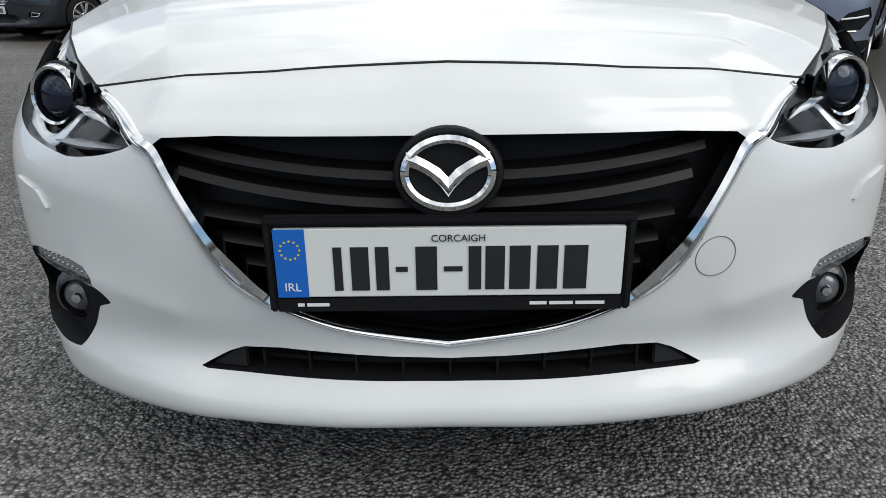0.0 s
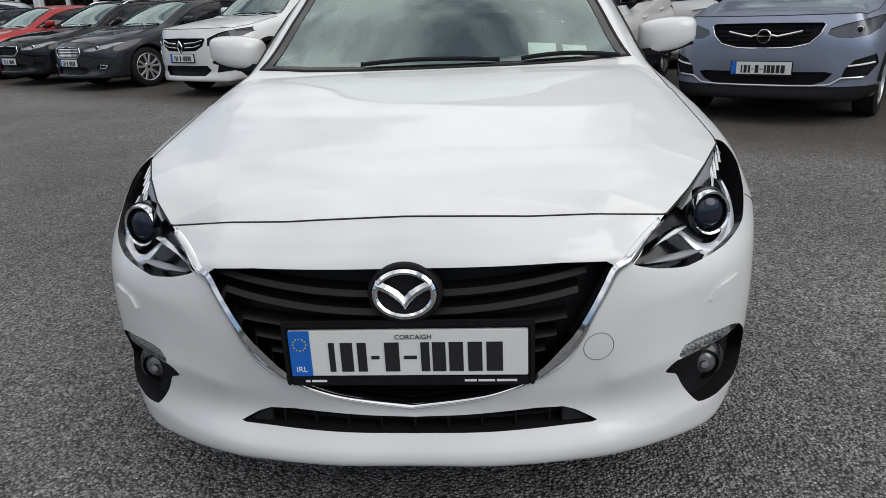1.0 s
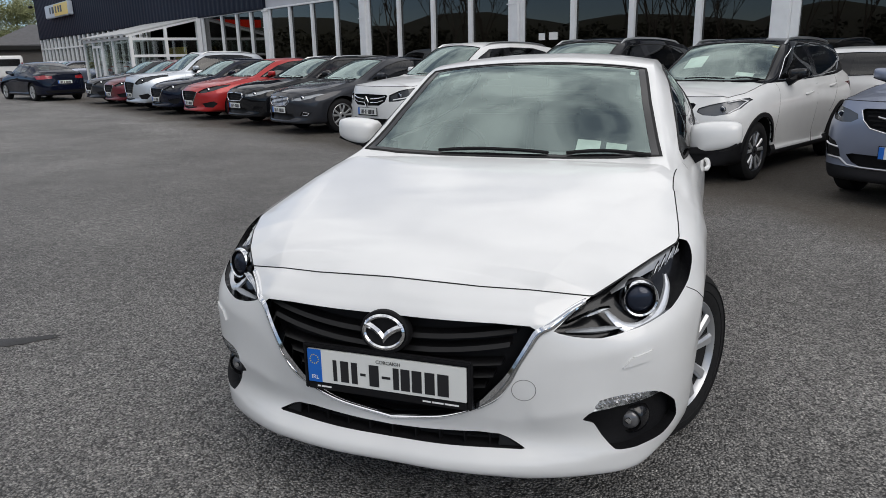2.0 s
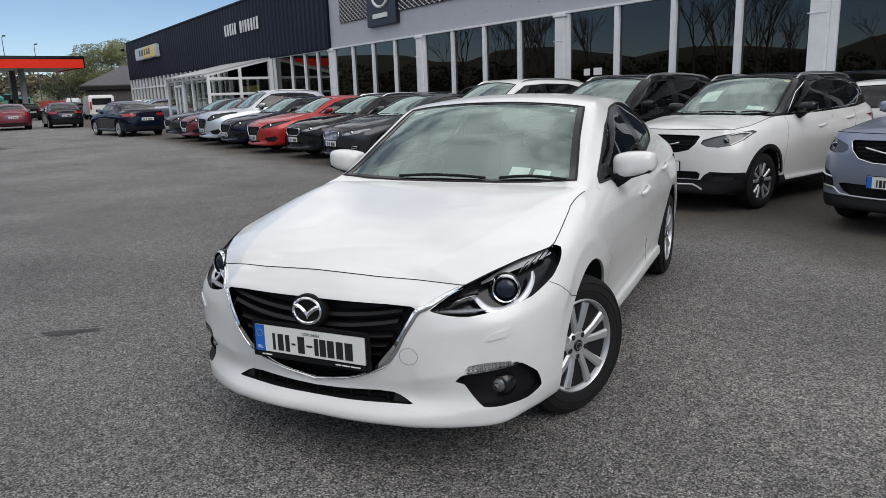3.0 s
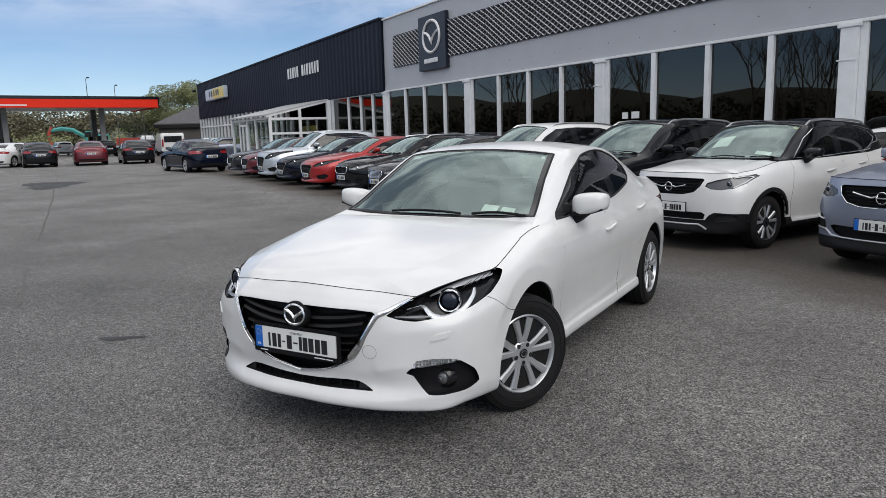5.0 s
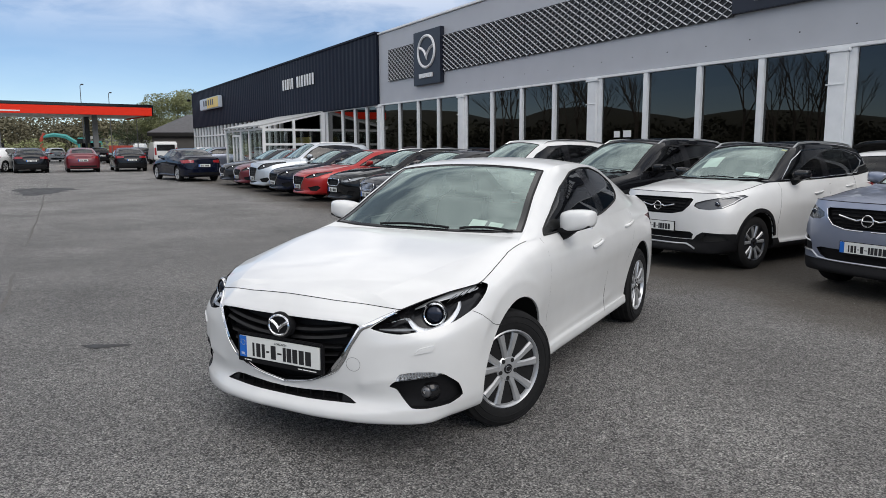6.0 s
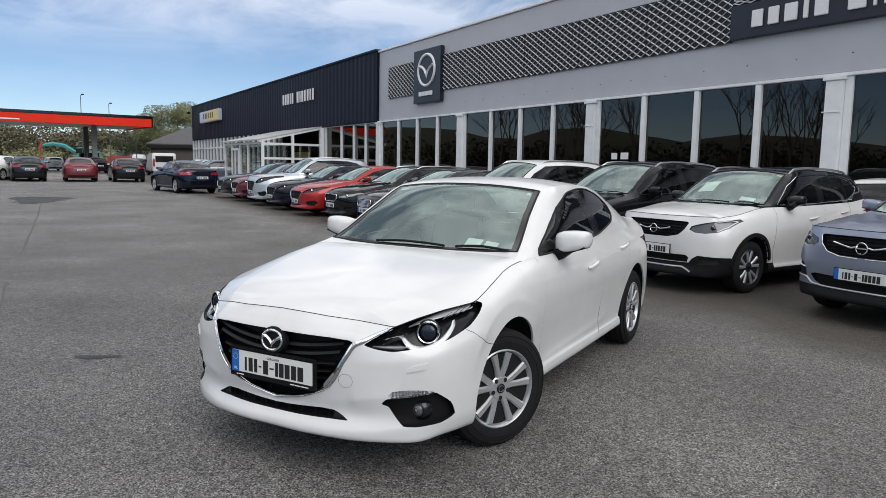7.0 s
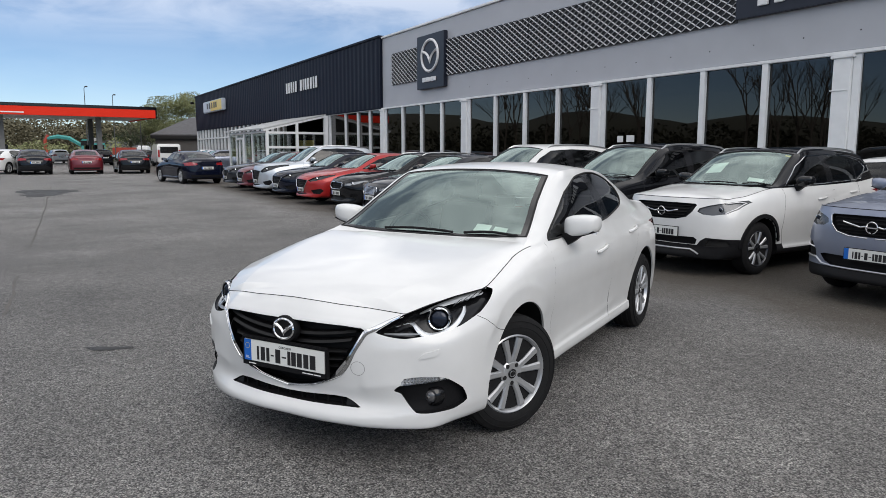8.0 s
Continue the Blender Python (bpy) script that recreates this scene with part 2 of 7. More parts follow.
def inside(poly, x, y):
    hit = False
    for (x0, y0), (x1, y1) in zip(poly, poly[1:] + poly[:1]):
        if (y0 > y) != (y1 > y) and x < (x1 - x0) * (y - y0) / (y1 - y0) + x0:
            hit = not hit
    return hit


def cookie(bm, poly, axis, keep):
    """Cuts a 2D outline, seen along axis 'x', 'y', 'z' or spread over two given vectors, into those faces whose centre passes keep; returns the faces within it."""
    U, V = {"x": (Vector((0, 1, 0)), Vector((0, 0, 1))), "y": (Vector((1, 0, 0)), Vector((0, 0, 1))), "z": (Vector((1, 0, 0)), Vector((0, 1, 0)))}.get(axis, axis) if isinstance(axis, str) else axis

    def among(faces, lo, hi):
        out = []
        for f in faces:
            us, vs = [v.co.dot(U) for v in f.verts], [v.co.dot(V) for v in f.verts]
            if max(us) > lo[0] and min(us) < hi[0] and max(vs) > lo[1] and min(vs) < hi[1]:
                out.append(f)
        return out

    def near():
        lo = [min(p[k] for p in poly) - 0.001 for k in (0, 1)]
        hi = [max(p[k] for p in poly) + 0.001 for k in (0, 1)]
        return [f for f in among(bm.faces, lo, hi) if keep(f.calc_center_median())]

    n = len(poly)
    for k in range(n):
        p, q = poly[k], poly[(k + 1) % n]
        no, co = U * (q[1] - p[1]) - V * (q[0] - p[0]), U * p[0] + V * p[1]
        fs = among(near(), [min(p[j], q[j]) - 0.004 for j in (0, 1)], [max(p[j], q[j]) + 0.004 for j in (0, 1)])
        geom = fs + list({e for f in fs for e in f.edges}) + list({v for f in fs for v in f.verts})
        if geom:
            bmesh.ops.bisect_plane(bm, geom=geom, dist=1e-6, plane_co=co, plane_no=no)
    out = []
    for f in near():
        c = f.calc_center_median()
        if inside(poly, c.dot(U), c.dot(V)):
            out.append(f)
    return out


def take(bm, faces):
    """Moves faces out of bm into a bmesh of their own."""
    out, seen = bmesh.new(), {}
    for f in faces:
        vs = []
        for v in f.verts:
            if v not in seen:
                seen[v] = out.verts.new(v.co)
            vs.append(seen[v])
        out.faces.new(vs)
    bmesh.ops.delete(bm, geom=faces, context="FACES")
    return out


def recess(bm, shift):
    """Pushes a patch back by shift and joins it to its first outline with walls."""
    edge = [e for e in bm.edges if len(e.link_faces) == 1]
    moved = {}
    for v in list(bm.verts):
        moved[v] = v.co.copy()
    rim = {v for e in edge for v in e.verts}
    front = {v: bm.verts.new(moved[v]) for v in rim}
    for v in moved:
        v.co = v.co + Vector(shift)
    for e in edge:
        f = e.link_faces[0]
        p, q = e.verts
        bm.faces.new((p, q, front[q], front[p]))
    return bm


def spot(v):
    return tuple(round(c, 5) for c in v.co)


def thicken(bm, depth, like=None, skip=()):
    """Gives an open patch a folded edge, depth inwards along its normals, so that it reads as a sheet with thickness."""
    bm.normal_update()
    fold = bm.verts.layers.int.new("fold")
    edge = [e for e in bm.edges if len(e.link_faces) == 1]
    front, back = {}, {}
    for e in edge:
        for v in e.verts:
            if v not in back:
                n = v.normal
                if like:
                    n = Vector()
                    for co, k, d in like[0].find_n(v.co, 4):
                        n += like[1][k] / (d + 1e-4)
                    n = n.normalized()
                    if n.dot(v.normal) < 0:
                        n = -n
                front[v], back[v] = bm.verts.new(v.co), bm.verts.new(v.co - n * depth)
                front[v][fold] = back[v][fold] = 1
    for e in edge:
        loop = e.link_loops[0]
        q, p = loop.vert, loop.link_loop_next.vert
        if skip and spot(p) in skip and spot(q) in skip:
            continue
        bm.faces.new((front[p], front[q], back[q], back[p]))
    return bm


def rounded(poly, cuts=4, tight=.5):
    """A closed outline with its corners eased."""
    n, out = len(poly), []
    for k in range(n):
        p0, p1, p2, p3 = (Vector(poly[(k + q) % n]) for q in (-1, 0, 1, 2))
        m1, m2 = (p2 - p0) * tight * .5, (p3 - p1) * tight * .5
        for c in range(cuts):
            t = c / cuts
            v = p1 * (1 + 2 * t) * (1 - t) ** 2 + m1 * t * (1 - t) ** 2 + p2 * t * t * (3 - 2 * t) + m2 * t * t * (t - 1)
            out.append((v.x, v.y))
    return out


def mirrored(poly):
    return [(-x, z) for x, z in poly][::-1]


def ribbon_on(tree, outline, axis, start, toward, lift=0.0, steps=8, closed=True):
    """3D points where a 2D outline, seen along an axis, lies on a surface."""
    pts = []
    n = len(outline)
    for k in range(n if closed else n - 1):
        p, q = outline[k], outline[(k + 1) % n]
        for s in range(steps):
            u, v = p[0] + (q[0] - p[0]) * s / steps, p[1] + (q[1] - p[1]) * s / steps
            o = {"x": (start, u, v), "y": (u, start, v), "z": (u, v, start)}[axis]
            d = {"x": (toward, 0, 0), "y": (0, toward, 0), "z": (0, 0, toward)}[axis]
            loc, no, _, _ = tree.ray_cast(Vector(o), Vector(d))
            if loc:
                if no.dot(Vector(d)) > 0:
                    no = -no
                pts.append(loc + no * lift)
    return pts


# ---------------------------------------------------------------- cars
# Half outline of the body seen from above, nose to tail, and at each station nine (height, inset) from sill to shoulder.
PLAN = [(0, .03), (.2, .036), (.405, .075), (.58, .146), (.728, .237), (.817, .342), (.870, .49), (.898, .69), (.908, .93), (.900, 1.27), (.886, 1.7), (.89, 2.3),
        (.892, 2.9), (.895, 3.5), (.888, 3.9), (.855, 4.2), (.77, 4.42), (.60, 4.53), (.33, 4.575), (0, 4.585)]
NOSE = [(.221, .06), (.226, .004), (.262, -.006), (.335, .035), (.42, .03), (.55, .008), (.69, .018), (.755, .05), (.805, .09)]
ROWS = {
    0: NOSE,
    1: [(.220, .06), (.225, .001), (.262, -.010), (.335, .030), (.42, .022), (.55, .004), (.688, .015), (.748, .05), (.797, .097)],
    2: [(.218, .05), (.223, -.002), (.262, -.013), (.335, .025), (.42, .012), (.55, .0), (.685, .012), (.738, .05), (.781, .102)],
    3: [(.214, .05), (.219, -.001), (.262, -.012), (.34, .006), (.42, .0), (.55, .0), (.66, .012), (.715, .045), (.779, .09)],
    4: [(.210, .06), (.218, .008), (.272, .0), (.35, .004), (.43, .0), (.55, .0), (.64, .012), (.72, .055), (.785, .105)],
    5: [(.20, .13), (.228, .035), (.29, .008), (.36, .004), (.44, .0), (.55, .0), (.65, .014), (.74, .06), (.808, .118)],
    6: [(.20, .12), (.23, .04), (.29, .012), (.37, .004), (.45, .0), (.56, .0), (.67, .012), (.77, .06), (.832, .128)],
    7: [(.205, .10), (.23, .03), (.28, .01), (.37, .004), (.48, .0), (.60, .0), (.71, .012), (.81, .055), (.862, .134)],
    8: [(.205, .10), (.235, .03), (.29, .012), (.38, .008), (.50, .003), (.62, .0), (.74, .012), (.85, .055), (.910, .136)],
    9: [(.205, .10), (.236, .035), (.29, .026), (.34, .036), (.48, .022), (.64, .004), (.78, .014), (.90, .055), (.967, .136)],
    10: [(.205, .10), (.236, .03), (.295, .022), (.335, .042), (.48, .030), (.64, .008), (.76, .002), (.90, .032), (.985, .085)],
    13: [(.205, .10), (.236, .03), (.30, .026), (.345, .033), (.50, .014), (.64, .0), (.77, .0), (.91, .03), (1.02, .09)],
    14: [(.21, .10), (.24, .03), (.31, .015), (.42, .008), (.54, .0), (.66, .0), (.80, .008), (.94, .05), (1.035, .14)],
    16: [(.23, .10), (.26, .03), (.33, .01), (.45, .0), (.56, .0), (.68, .005), (.82, .02), (.98, .06), (1.06, .14)],
    19: [(.24, .10), (.28, .03), (.36, .01), (.46, .0), (.58, .0), (.70, .02), (.84, .05), (1.0, .07), (1.075, .12)],
}
BONNET = [(.117, .805), (.3, .862), (.6, .915), (1.0, .963), (1.30, .995), (1.5, 1.0)]
# Rail of the roof: y, half width, height; and the roof's middle line.
RAIL = [(1.28, .745, .975), (1.45, .715, 1.02), (1.8, .66, 1.205), (2.15, .61, 1.372), (2.5, .592, 1.403), (2.9, .588, 1.395), (3.3, .59, 1.345), (3.6, .605, 1.25), (3.95, .645, 1.10), (4.12, .67, 1.065)]
CENTRE = [(1.28, .983), (1.36, .998), (1.45, 1.055), (1.8, 1.275), (2.1, 1.412), (2.3, 1.442), (2.6, 1.452), (3.0, 1.435), (3.3, 1.388), (3.6, 1.285), (3.95, 1.13), (4.12, 1.075)]
RAIL_H = [(1.28, .745, .975), (1.45, .715, 1.02), (1.8, .665, 1.205), (2.15, .625, 1.372), (2.5, .61, 1.412), (2.9, .605, 1.415), (3.4, .605, 1.40), (3.8, .60, 1.365), (4.05, .60, 1.32), (4.2, .63, 1.20), (4.3, .67, 1.075)]
CENTRE_H = [(1.28, .983), (1.36, .998), (1.45, 1.055), (1.8, 1.275), (2.1, 1.412), (2.3, 1.442), (2.6, 1.455), (3.0, 1.455), (3.5, 1.445), (3.9, 1.405), (4.1, 1.36), (4.23, 1.20), (4.3, 1.085)]
DLO = [(1.57, .985), (1.79, 1.11), (2.09, 1.255), (2.44, 1.345), (2.75, 1.37), (3.0, 1.362), (3.2, 1.31), (3.27, 1.23), (3.23, 1.15), (3.12, 1.10), (2.67, 1.035), (2.1, 1.005)]
DLO_H = [(1.60, 1.005), (1.95, 1.225), (2.25, 1.34), (2.8, 1.362), (3.4, 1.345), (3.72, 1.29), (3.9, 1.20), (3.6, 1.06), (2.5, 1.018)]
BASE = dict(length=4.585, width=1.79, height=1.45, overhang=.935, wheelbase=2.70, clearance=.20, belt=.985)


def shape(spec):
    """Maps the measures of the base car to those of another."""
    s = {**BASE, **spec}
    ys = ([0, .935, 3.635, 4.585], [0, s["overhang"], s["overhang"] + s["wheelbase"], s["length"]])
    zs = ([0, .20, .985, 1.452], [0, s["clearance"], s["belt"], s["height"]])
    fx = s["width"] / 1.79
    return (lambda x: x * fx), (lambda y: float(np.interp(y, *ys))), (lambda z: float(np.interp(z, *zs)))


def ridged(side, ridges):
    """Raises soft-edged creases on a half body. Each: height, reach above, reach below, the planes it is drawn in, its line."""
    gu, gv = np.gradient(side, axis=0), np.gradient(side, axis=1)
    no = np.cross(gu, gv)
    no /= np.linalg.norm(no, axis=2)[:, :, None] + 1e-9
    out = np.stack([side[:, :, 0], side[:, :, 1] - 2.3, 0 * side[:, :, 0]], 2)
    no *= np.where((no * out).sum(2) < 0, -1, 1)[:, :, None]
    lift = np.zeros(side.shape[:2])
    for height, above, below, planes, line in ridges:
        q = np.linspace(0, len(line) - 1, 90)
        pts = curve_through(range(len(line)), line, q)
        axes = [1, 2] if planes == "yz" else [0, 1, 2]
        gap = side[:, :, None, axes] - pts[None, None, :, :]
        dist = np.linalg.norm(gap, axis=3)
        near = dist.argmin(2)
        d = np.take_along_axis(dist, near[:, :, None], 2)[:, :, 0]
        dz = np.take_along_axis(gap[:, :, :, -1], near[:, :, None], 2)[:, :, 0]
        ends = np.minimum(1, np.sin(np.pi * np.clip(near / 89, 0.0, 1)) * 2.2)
        bump = height * ends * np.exp(-(np.sqrt(d * d + .006 ** 2) - .006) / np.where(dz > 0, above, below))
        lift += np.where(side[:, :, 0] > .6, bump, 0) if planes == "yz" else bump
    lift[:, -1] *= .0
    lift[:, -2] *= .5
    lift[0] *= 0
    return side + no * lift[:, :, None]


def creased_bonnet(edge, zc):
    """Rows across the car: a broad middle, an edge on each side that leans outwards to the windscreen, and a fall to the joint."""
    out = []
    for (x, y, z), c in zip(edge, zc):
        xk = float(np.interp(y, (.15, .45, .9, 1.34), (.425, .53, .625, .66)))
        k = min(.985, xk / max(x, 1e-4))
        on = min(1, max(0, (x - xk) / .10))
        zk = z + (c - z) * (.70 + .04 * min(1, y / .9))
        half = [k * w for w in (0, .08, .16, .24, .32, .40, .48, .56, .64, .72, .79, .85, .90, .94, .97, .988, 1)] + [k + (1 - k) * w for w in (.04, .10, .20, .34, .5, .66, .82, 1)]
        row = []
        for q in [-h for h in half[:0:-1]] + half:
            a = abs(q)
            plain = z + (c - z) * (1 - a ** 2.4)
            if a <= k:
                shaped = c + (zk - c) * (a / k) ** 2.1
            else:
                w = (a - k) / (1 - k)
                shaped = zk + (z - zk) * w + .006 * math.sin(math.pi * w)
            row.append(Vector((x * q, y, plain + (shaped - plain) * on)))
        out.append(row)
    return out


def car_surfaces(spec, nu, nv):
    fx, fy, fz = shape(spec)
    hatch = spec.get("hatch", False)
    plan = np.array([(fx(x), fy(y)) for x, y in PLAN])
    blunt = spec.get("blunt", 0.0)
    if hatch:
        plan[15:, 1] += np.array([.02, .03, .02, .01, 0])
    keys = sorted(ROWS)
    fade = lambda k: float(np.interp(k, (4, 5, 6, 7, 8, 9, 10), (1, .88, .66, .42, .22, .08, 0)))
    table = {k: list(r) for k, r in ROWS.items()}
    if blunt:
        for k in table:
            if k <= 5:
                up = .806 - table[k][8][0]
                table[k][7], table[k][8] = (table[k][7][0] + up * .6, table[k][7][1]), (.806, table[k][8][1])
    rows = np.array([[(fz(z + blunt * fade(k) * max(z - .55, 0)), d * (1 - blunt * (.8 if k <= 4 else 0))) for z, d in table[k]] for k in keys])
    # more stations where the plan bends
    u = np.unique(np.concatenate([np.linspace(0, 10, int(nu * .62)), np.linspace(10, 14, int(nu * .2)), np.linspace(14, 19, int(nu * .22))]))
    p = curve_through(np.arange(20), plan, u)
    t = np.gradient(p, u, axis=0)
    t /= np.linalg.norm(t, axis=1)[:, None]
    normal = np.stack([-t[:, 1], t[:, 0]], 1)          # inwards
    v = np.linspace(0, 8, nv)
    zi = curve_through(keys, rows.reshape(len(keys), -1), u).reshape(len(u), 9, 2)
    side = np.zeros((len(u), nv, 3))
    for k in range(len(u)):
        c = curve_through(np.arange(9), zi[k], v)
        side[k, :, :2] = p[k] + normal[k] * c[:, 1:2]
        side[k, :, 2] = c[:, 0]
    side[:, :, 0] = np.maximum(side[:, :, 0], 0)
    side[0, :, 0] = side[-1, :, 0] = 0
    if spec.get("joint"):
        # the top rows bend over to a joint with a sharp corner beside the lamp
        at = np.array(spec["joint"])
        line = np.stack([np.interp(u, at[:, 0], at[:, k]) for k in (1, 2, 3)], 1)
        shift = np.where(((u >= at[0, 0]) & (u <= at[-1, 0]))[:, None], line - side[:, -1], 0)
        side = side + np.clip((v - 5.2) / 2.8, 0, 1)[None, :, None] ** 1.6 * shift[:, None, :]
    if spec.get("ridges"):
        side = ridged(side, spec["ridges"])
    edge = side[:, -1]
    return dict(u=u, side=side, edge=edge, fx=fx, fy=fy, fz=fz, hatch=hatch)


def add_side(bm, side):
    grid_mesh(bm, [[Vector(q) for q in row] for row in side], flip=True)
    m = side.copy(); m[:, :, 0] *= -1
    grid_mesh(bm, [[Vector(q) for q in row] for row in m])


def chord_patch(edge, zc, n, power=2.4, crease=None):
    """Rows across the car from edge to edge, crowned towards the middle height zc."""
    out = []
    for (x, y, z), c in zip(edge, zc):
        row = []
        for q in np.linspace(-1, 1, n):
            h = z + (c - z) * (1 - abs(q) ** power)
            if crease:
                h += crease * math.exp(-((abs(q) - .79) / .065) ** 2) * min(1, max(0, (y - .35) / .3))
            row.append(Vector((x * q, y, h)))
        out.append(row)
    return out


def with_normals(ob, tree, source):
    """Shades a cut patch as the whole surface it came from."""
    out = []
    fold = ob.data.attributes.get("fold")
    for v in ob.data.vertices:
        if fold and fold.data[v.index].value:
            out.append(v.normal)
            continue
        acc, w = Vector(), 0
        for co, k, d in tree.find_n(v.co, 4):
            q = 1 / (d + 1e-5) ** 2
            acc += source[k] * q
            w += q
        n = (acc / w).normalized() if w else v.normal
        out.append(n if n.dot(v.normal) >= 0 else -n)
    ob.data.normals_split_custom_set_from_vertices([tuple(n) for n in out])


def normal_tree(bm):
    bm.normal_update()
    tree, ns = KDTree(len(bm.verts)), []
    for k, v in enumerate(bm.verts):
        tree.insert(v.co, k)
        ns.append(v.normal.copy())
    tree.balance()
    return tree, ns


def wheel(parent, x, y, r, width, rim_r, side, material, style=0, spokes=5, detail=1, steer=0):
    """A wheel whose outer face looks towards side (+1 or -1)."""
    w = new("wheel"); w.parent = parent
    w.matrix_local = Matrix.Translation((x, y, r)) @ pose(0, 0, 0, 0, 0, steer) @ (pose(0, 0, 0, 0, 0, 180) if side < 0 else Matrix())
    n = 48 if detail else 28
    h = width / 2
    bm = lathe(bmesh.new(), [(-h * .8, rim_r * .98), (-h, rim_r * 1.05), (-h * .98, r * .90), (-h * .8, r * .985), (-h * .35, r), (h * .35, r), (h * .8, r * .985), (h * .985, r * .90), (h * 1.02, rim_r * 1.12), (h * .9, rim_r * 1.0), (h * .7, rim_r * .96)], n)
    tyre = part("tyre", bm, M_RUBBER, w)
    if detail:
        for q in (.42, .72):
            rr = rim_r + (r - rim_r) * q
            part("sidewall_rib", tube(bmesh.new(), [(h * (1.012 if q < .5 else .996), rr * math.cos(a), rr * math.sin(a)) for a in np.linspace(0, 2 * math.pi, 49)[:-1]], .0028, 6, True), M_RUBBER, tyre)
    if detail:
        for gx in (-.045, 0, .045):
            lathe_bm = lathe(bmesh.new(), [(gx - .005, r * .99), (gx - .005, r + .0015), (gx + .005, r + .0015), (gx + .005, r * .99)], n)
            part("tread_groove", lathe_bm, M_SEAM, w)
    bm = lathe(bmesh.new(), [(h * .72, rim_r * .925), (h * .90, rim_r * .955), (h * .97, rim_r * .99), (h * .90, rim_r * 1.03), (-h * .7, rim_r * .97), (-h * .72, rim_r * .91), (h * .2, rim_r * .89)], n)
    bmesh.ops.delete(bm, geom=[f for f in bm.faces if len(f.verts) > 4], context="FACES_ONLY")
    rim = part("rim", bm, M_ALLOY if style != 2 else M_GREYP, w)
    bm = bmesh.new()
    for k in range(spokes):
        a0 = 2 * math.pi * k / spokes + math.pi / 2
        twin = (-.26, .26) if style in (0, 2) else (0,)
        for off in twin:
            a1 = a0 + off * (5 / spokes)
            a_in = a0 + off * .50 * (5 / spokes)
            w_in, w_out = (.0195, .0240) if style in (0, 2) else (.030, .045)
            pi_, po = Vector((0, math.cos(a_in), math.sin(a_in))) * rim_r * .20, Vector((0, math.cos(a1), math.sin(a1))) * rim_r * .93
            d = (po - pi_).normalized(); s = Vector((1, 0, 0)).cross(d)
            ring = []
            for q, (wd, xo, th) in enumerate(((w_in, h * .78, .03), (w_in * .95, h * .88, .028), (w_out, h * .90, .03))):
                c = pi_.lerp(po, (0, .5, 1)[q])
                ring.append([bm.verts.new(c + s * wd * e + Vector((xo + o, 0, 0))) for e, o in ((-1, -.010), (-.6, 0), (.6, 0), (1, -.010), (.8, -th), (-.8, -th))])
            for r0, r1 in zip(ring, ring[1:]):
                for q in range(6):
                    bm.faces.new((r0[q], r0[(q + 1) % 6], r1[(q + 1) % 6], r1[q]))
    bmesh.ops.recalc_face_normals(bm, faces=bm.faces)
    part("spokes", bm, M_ALLOY, w)
    part("hub", lathe(bmesh.new(), [(h * .5, rim_r * .33), (h * .74, rim_r * .33), (h * .82, rim_r * .28), (h * .82, rim_r * .15), (h * .80, .001)], 24), M_ALLOY if style != 2 else M_GREYP, w)
    part("centre_cap", lathe(bmesh.new(), [(h * .78, .027), (h * .86, .027), (h * .88, .024), (h * .885, .001)], 20), M_GLOSSB, w)
    if detail:
        part("cap_ring", tube(bmesh.new(), [(h * .888, .019 * math.cos(a), .016 * math.sin(a)) for a in np.linspace(0, 2 * math.pi, 21)[:-1]], .0022, 6, True), M_SATIN, w)
        # black discs, slightly proud, paint the shade inside the nut pockets
        for k in range(5):
            a = 2 * math.pi * (k + .5) / 5 + math.pi / 2
            part("nut_pocket_shade", lathe(bmesh.new(), [(h * .70, .0125), (h * .828, .0125), (h * .832, .010), (h * .832, .001)], 12, centre=(0, math.cos(a) * .053, math.sin(a) * .053)), M_SEAM, w)
    part("brake_disc", lathe(bmesh.new(), [(h * .05, .001), (h * .05, rim_r * .68), (h * .2, rim_r * .68), (h * .2, .001)], 28), M_DISC, w)
    return w


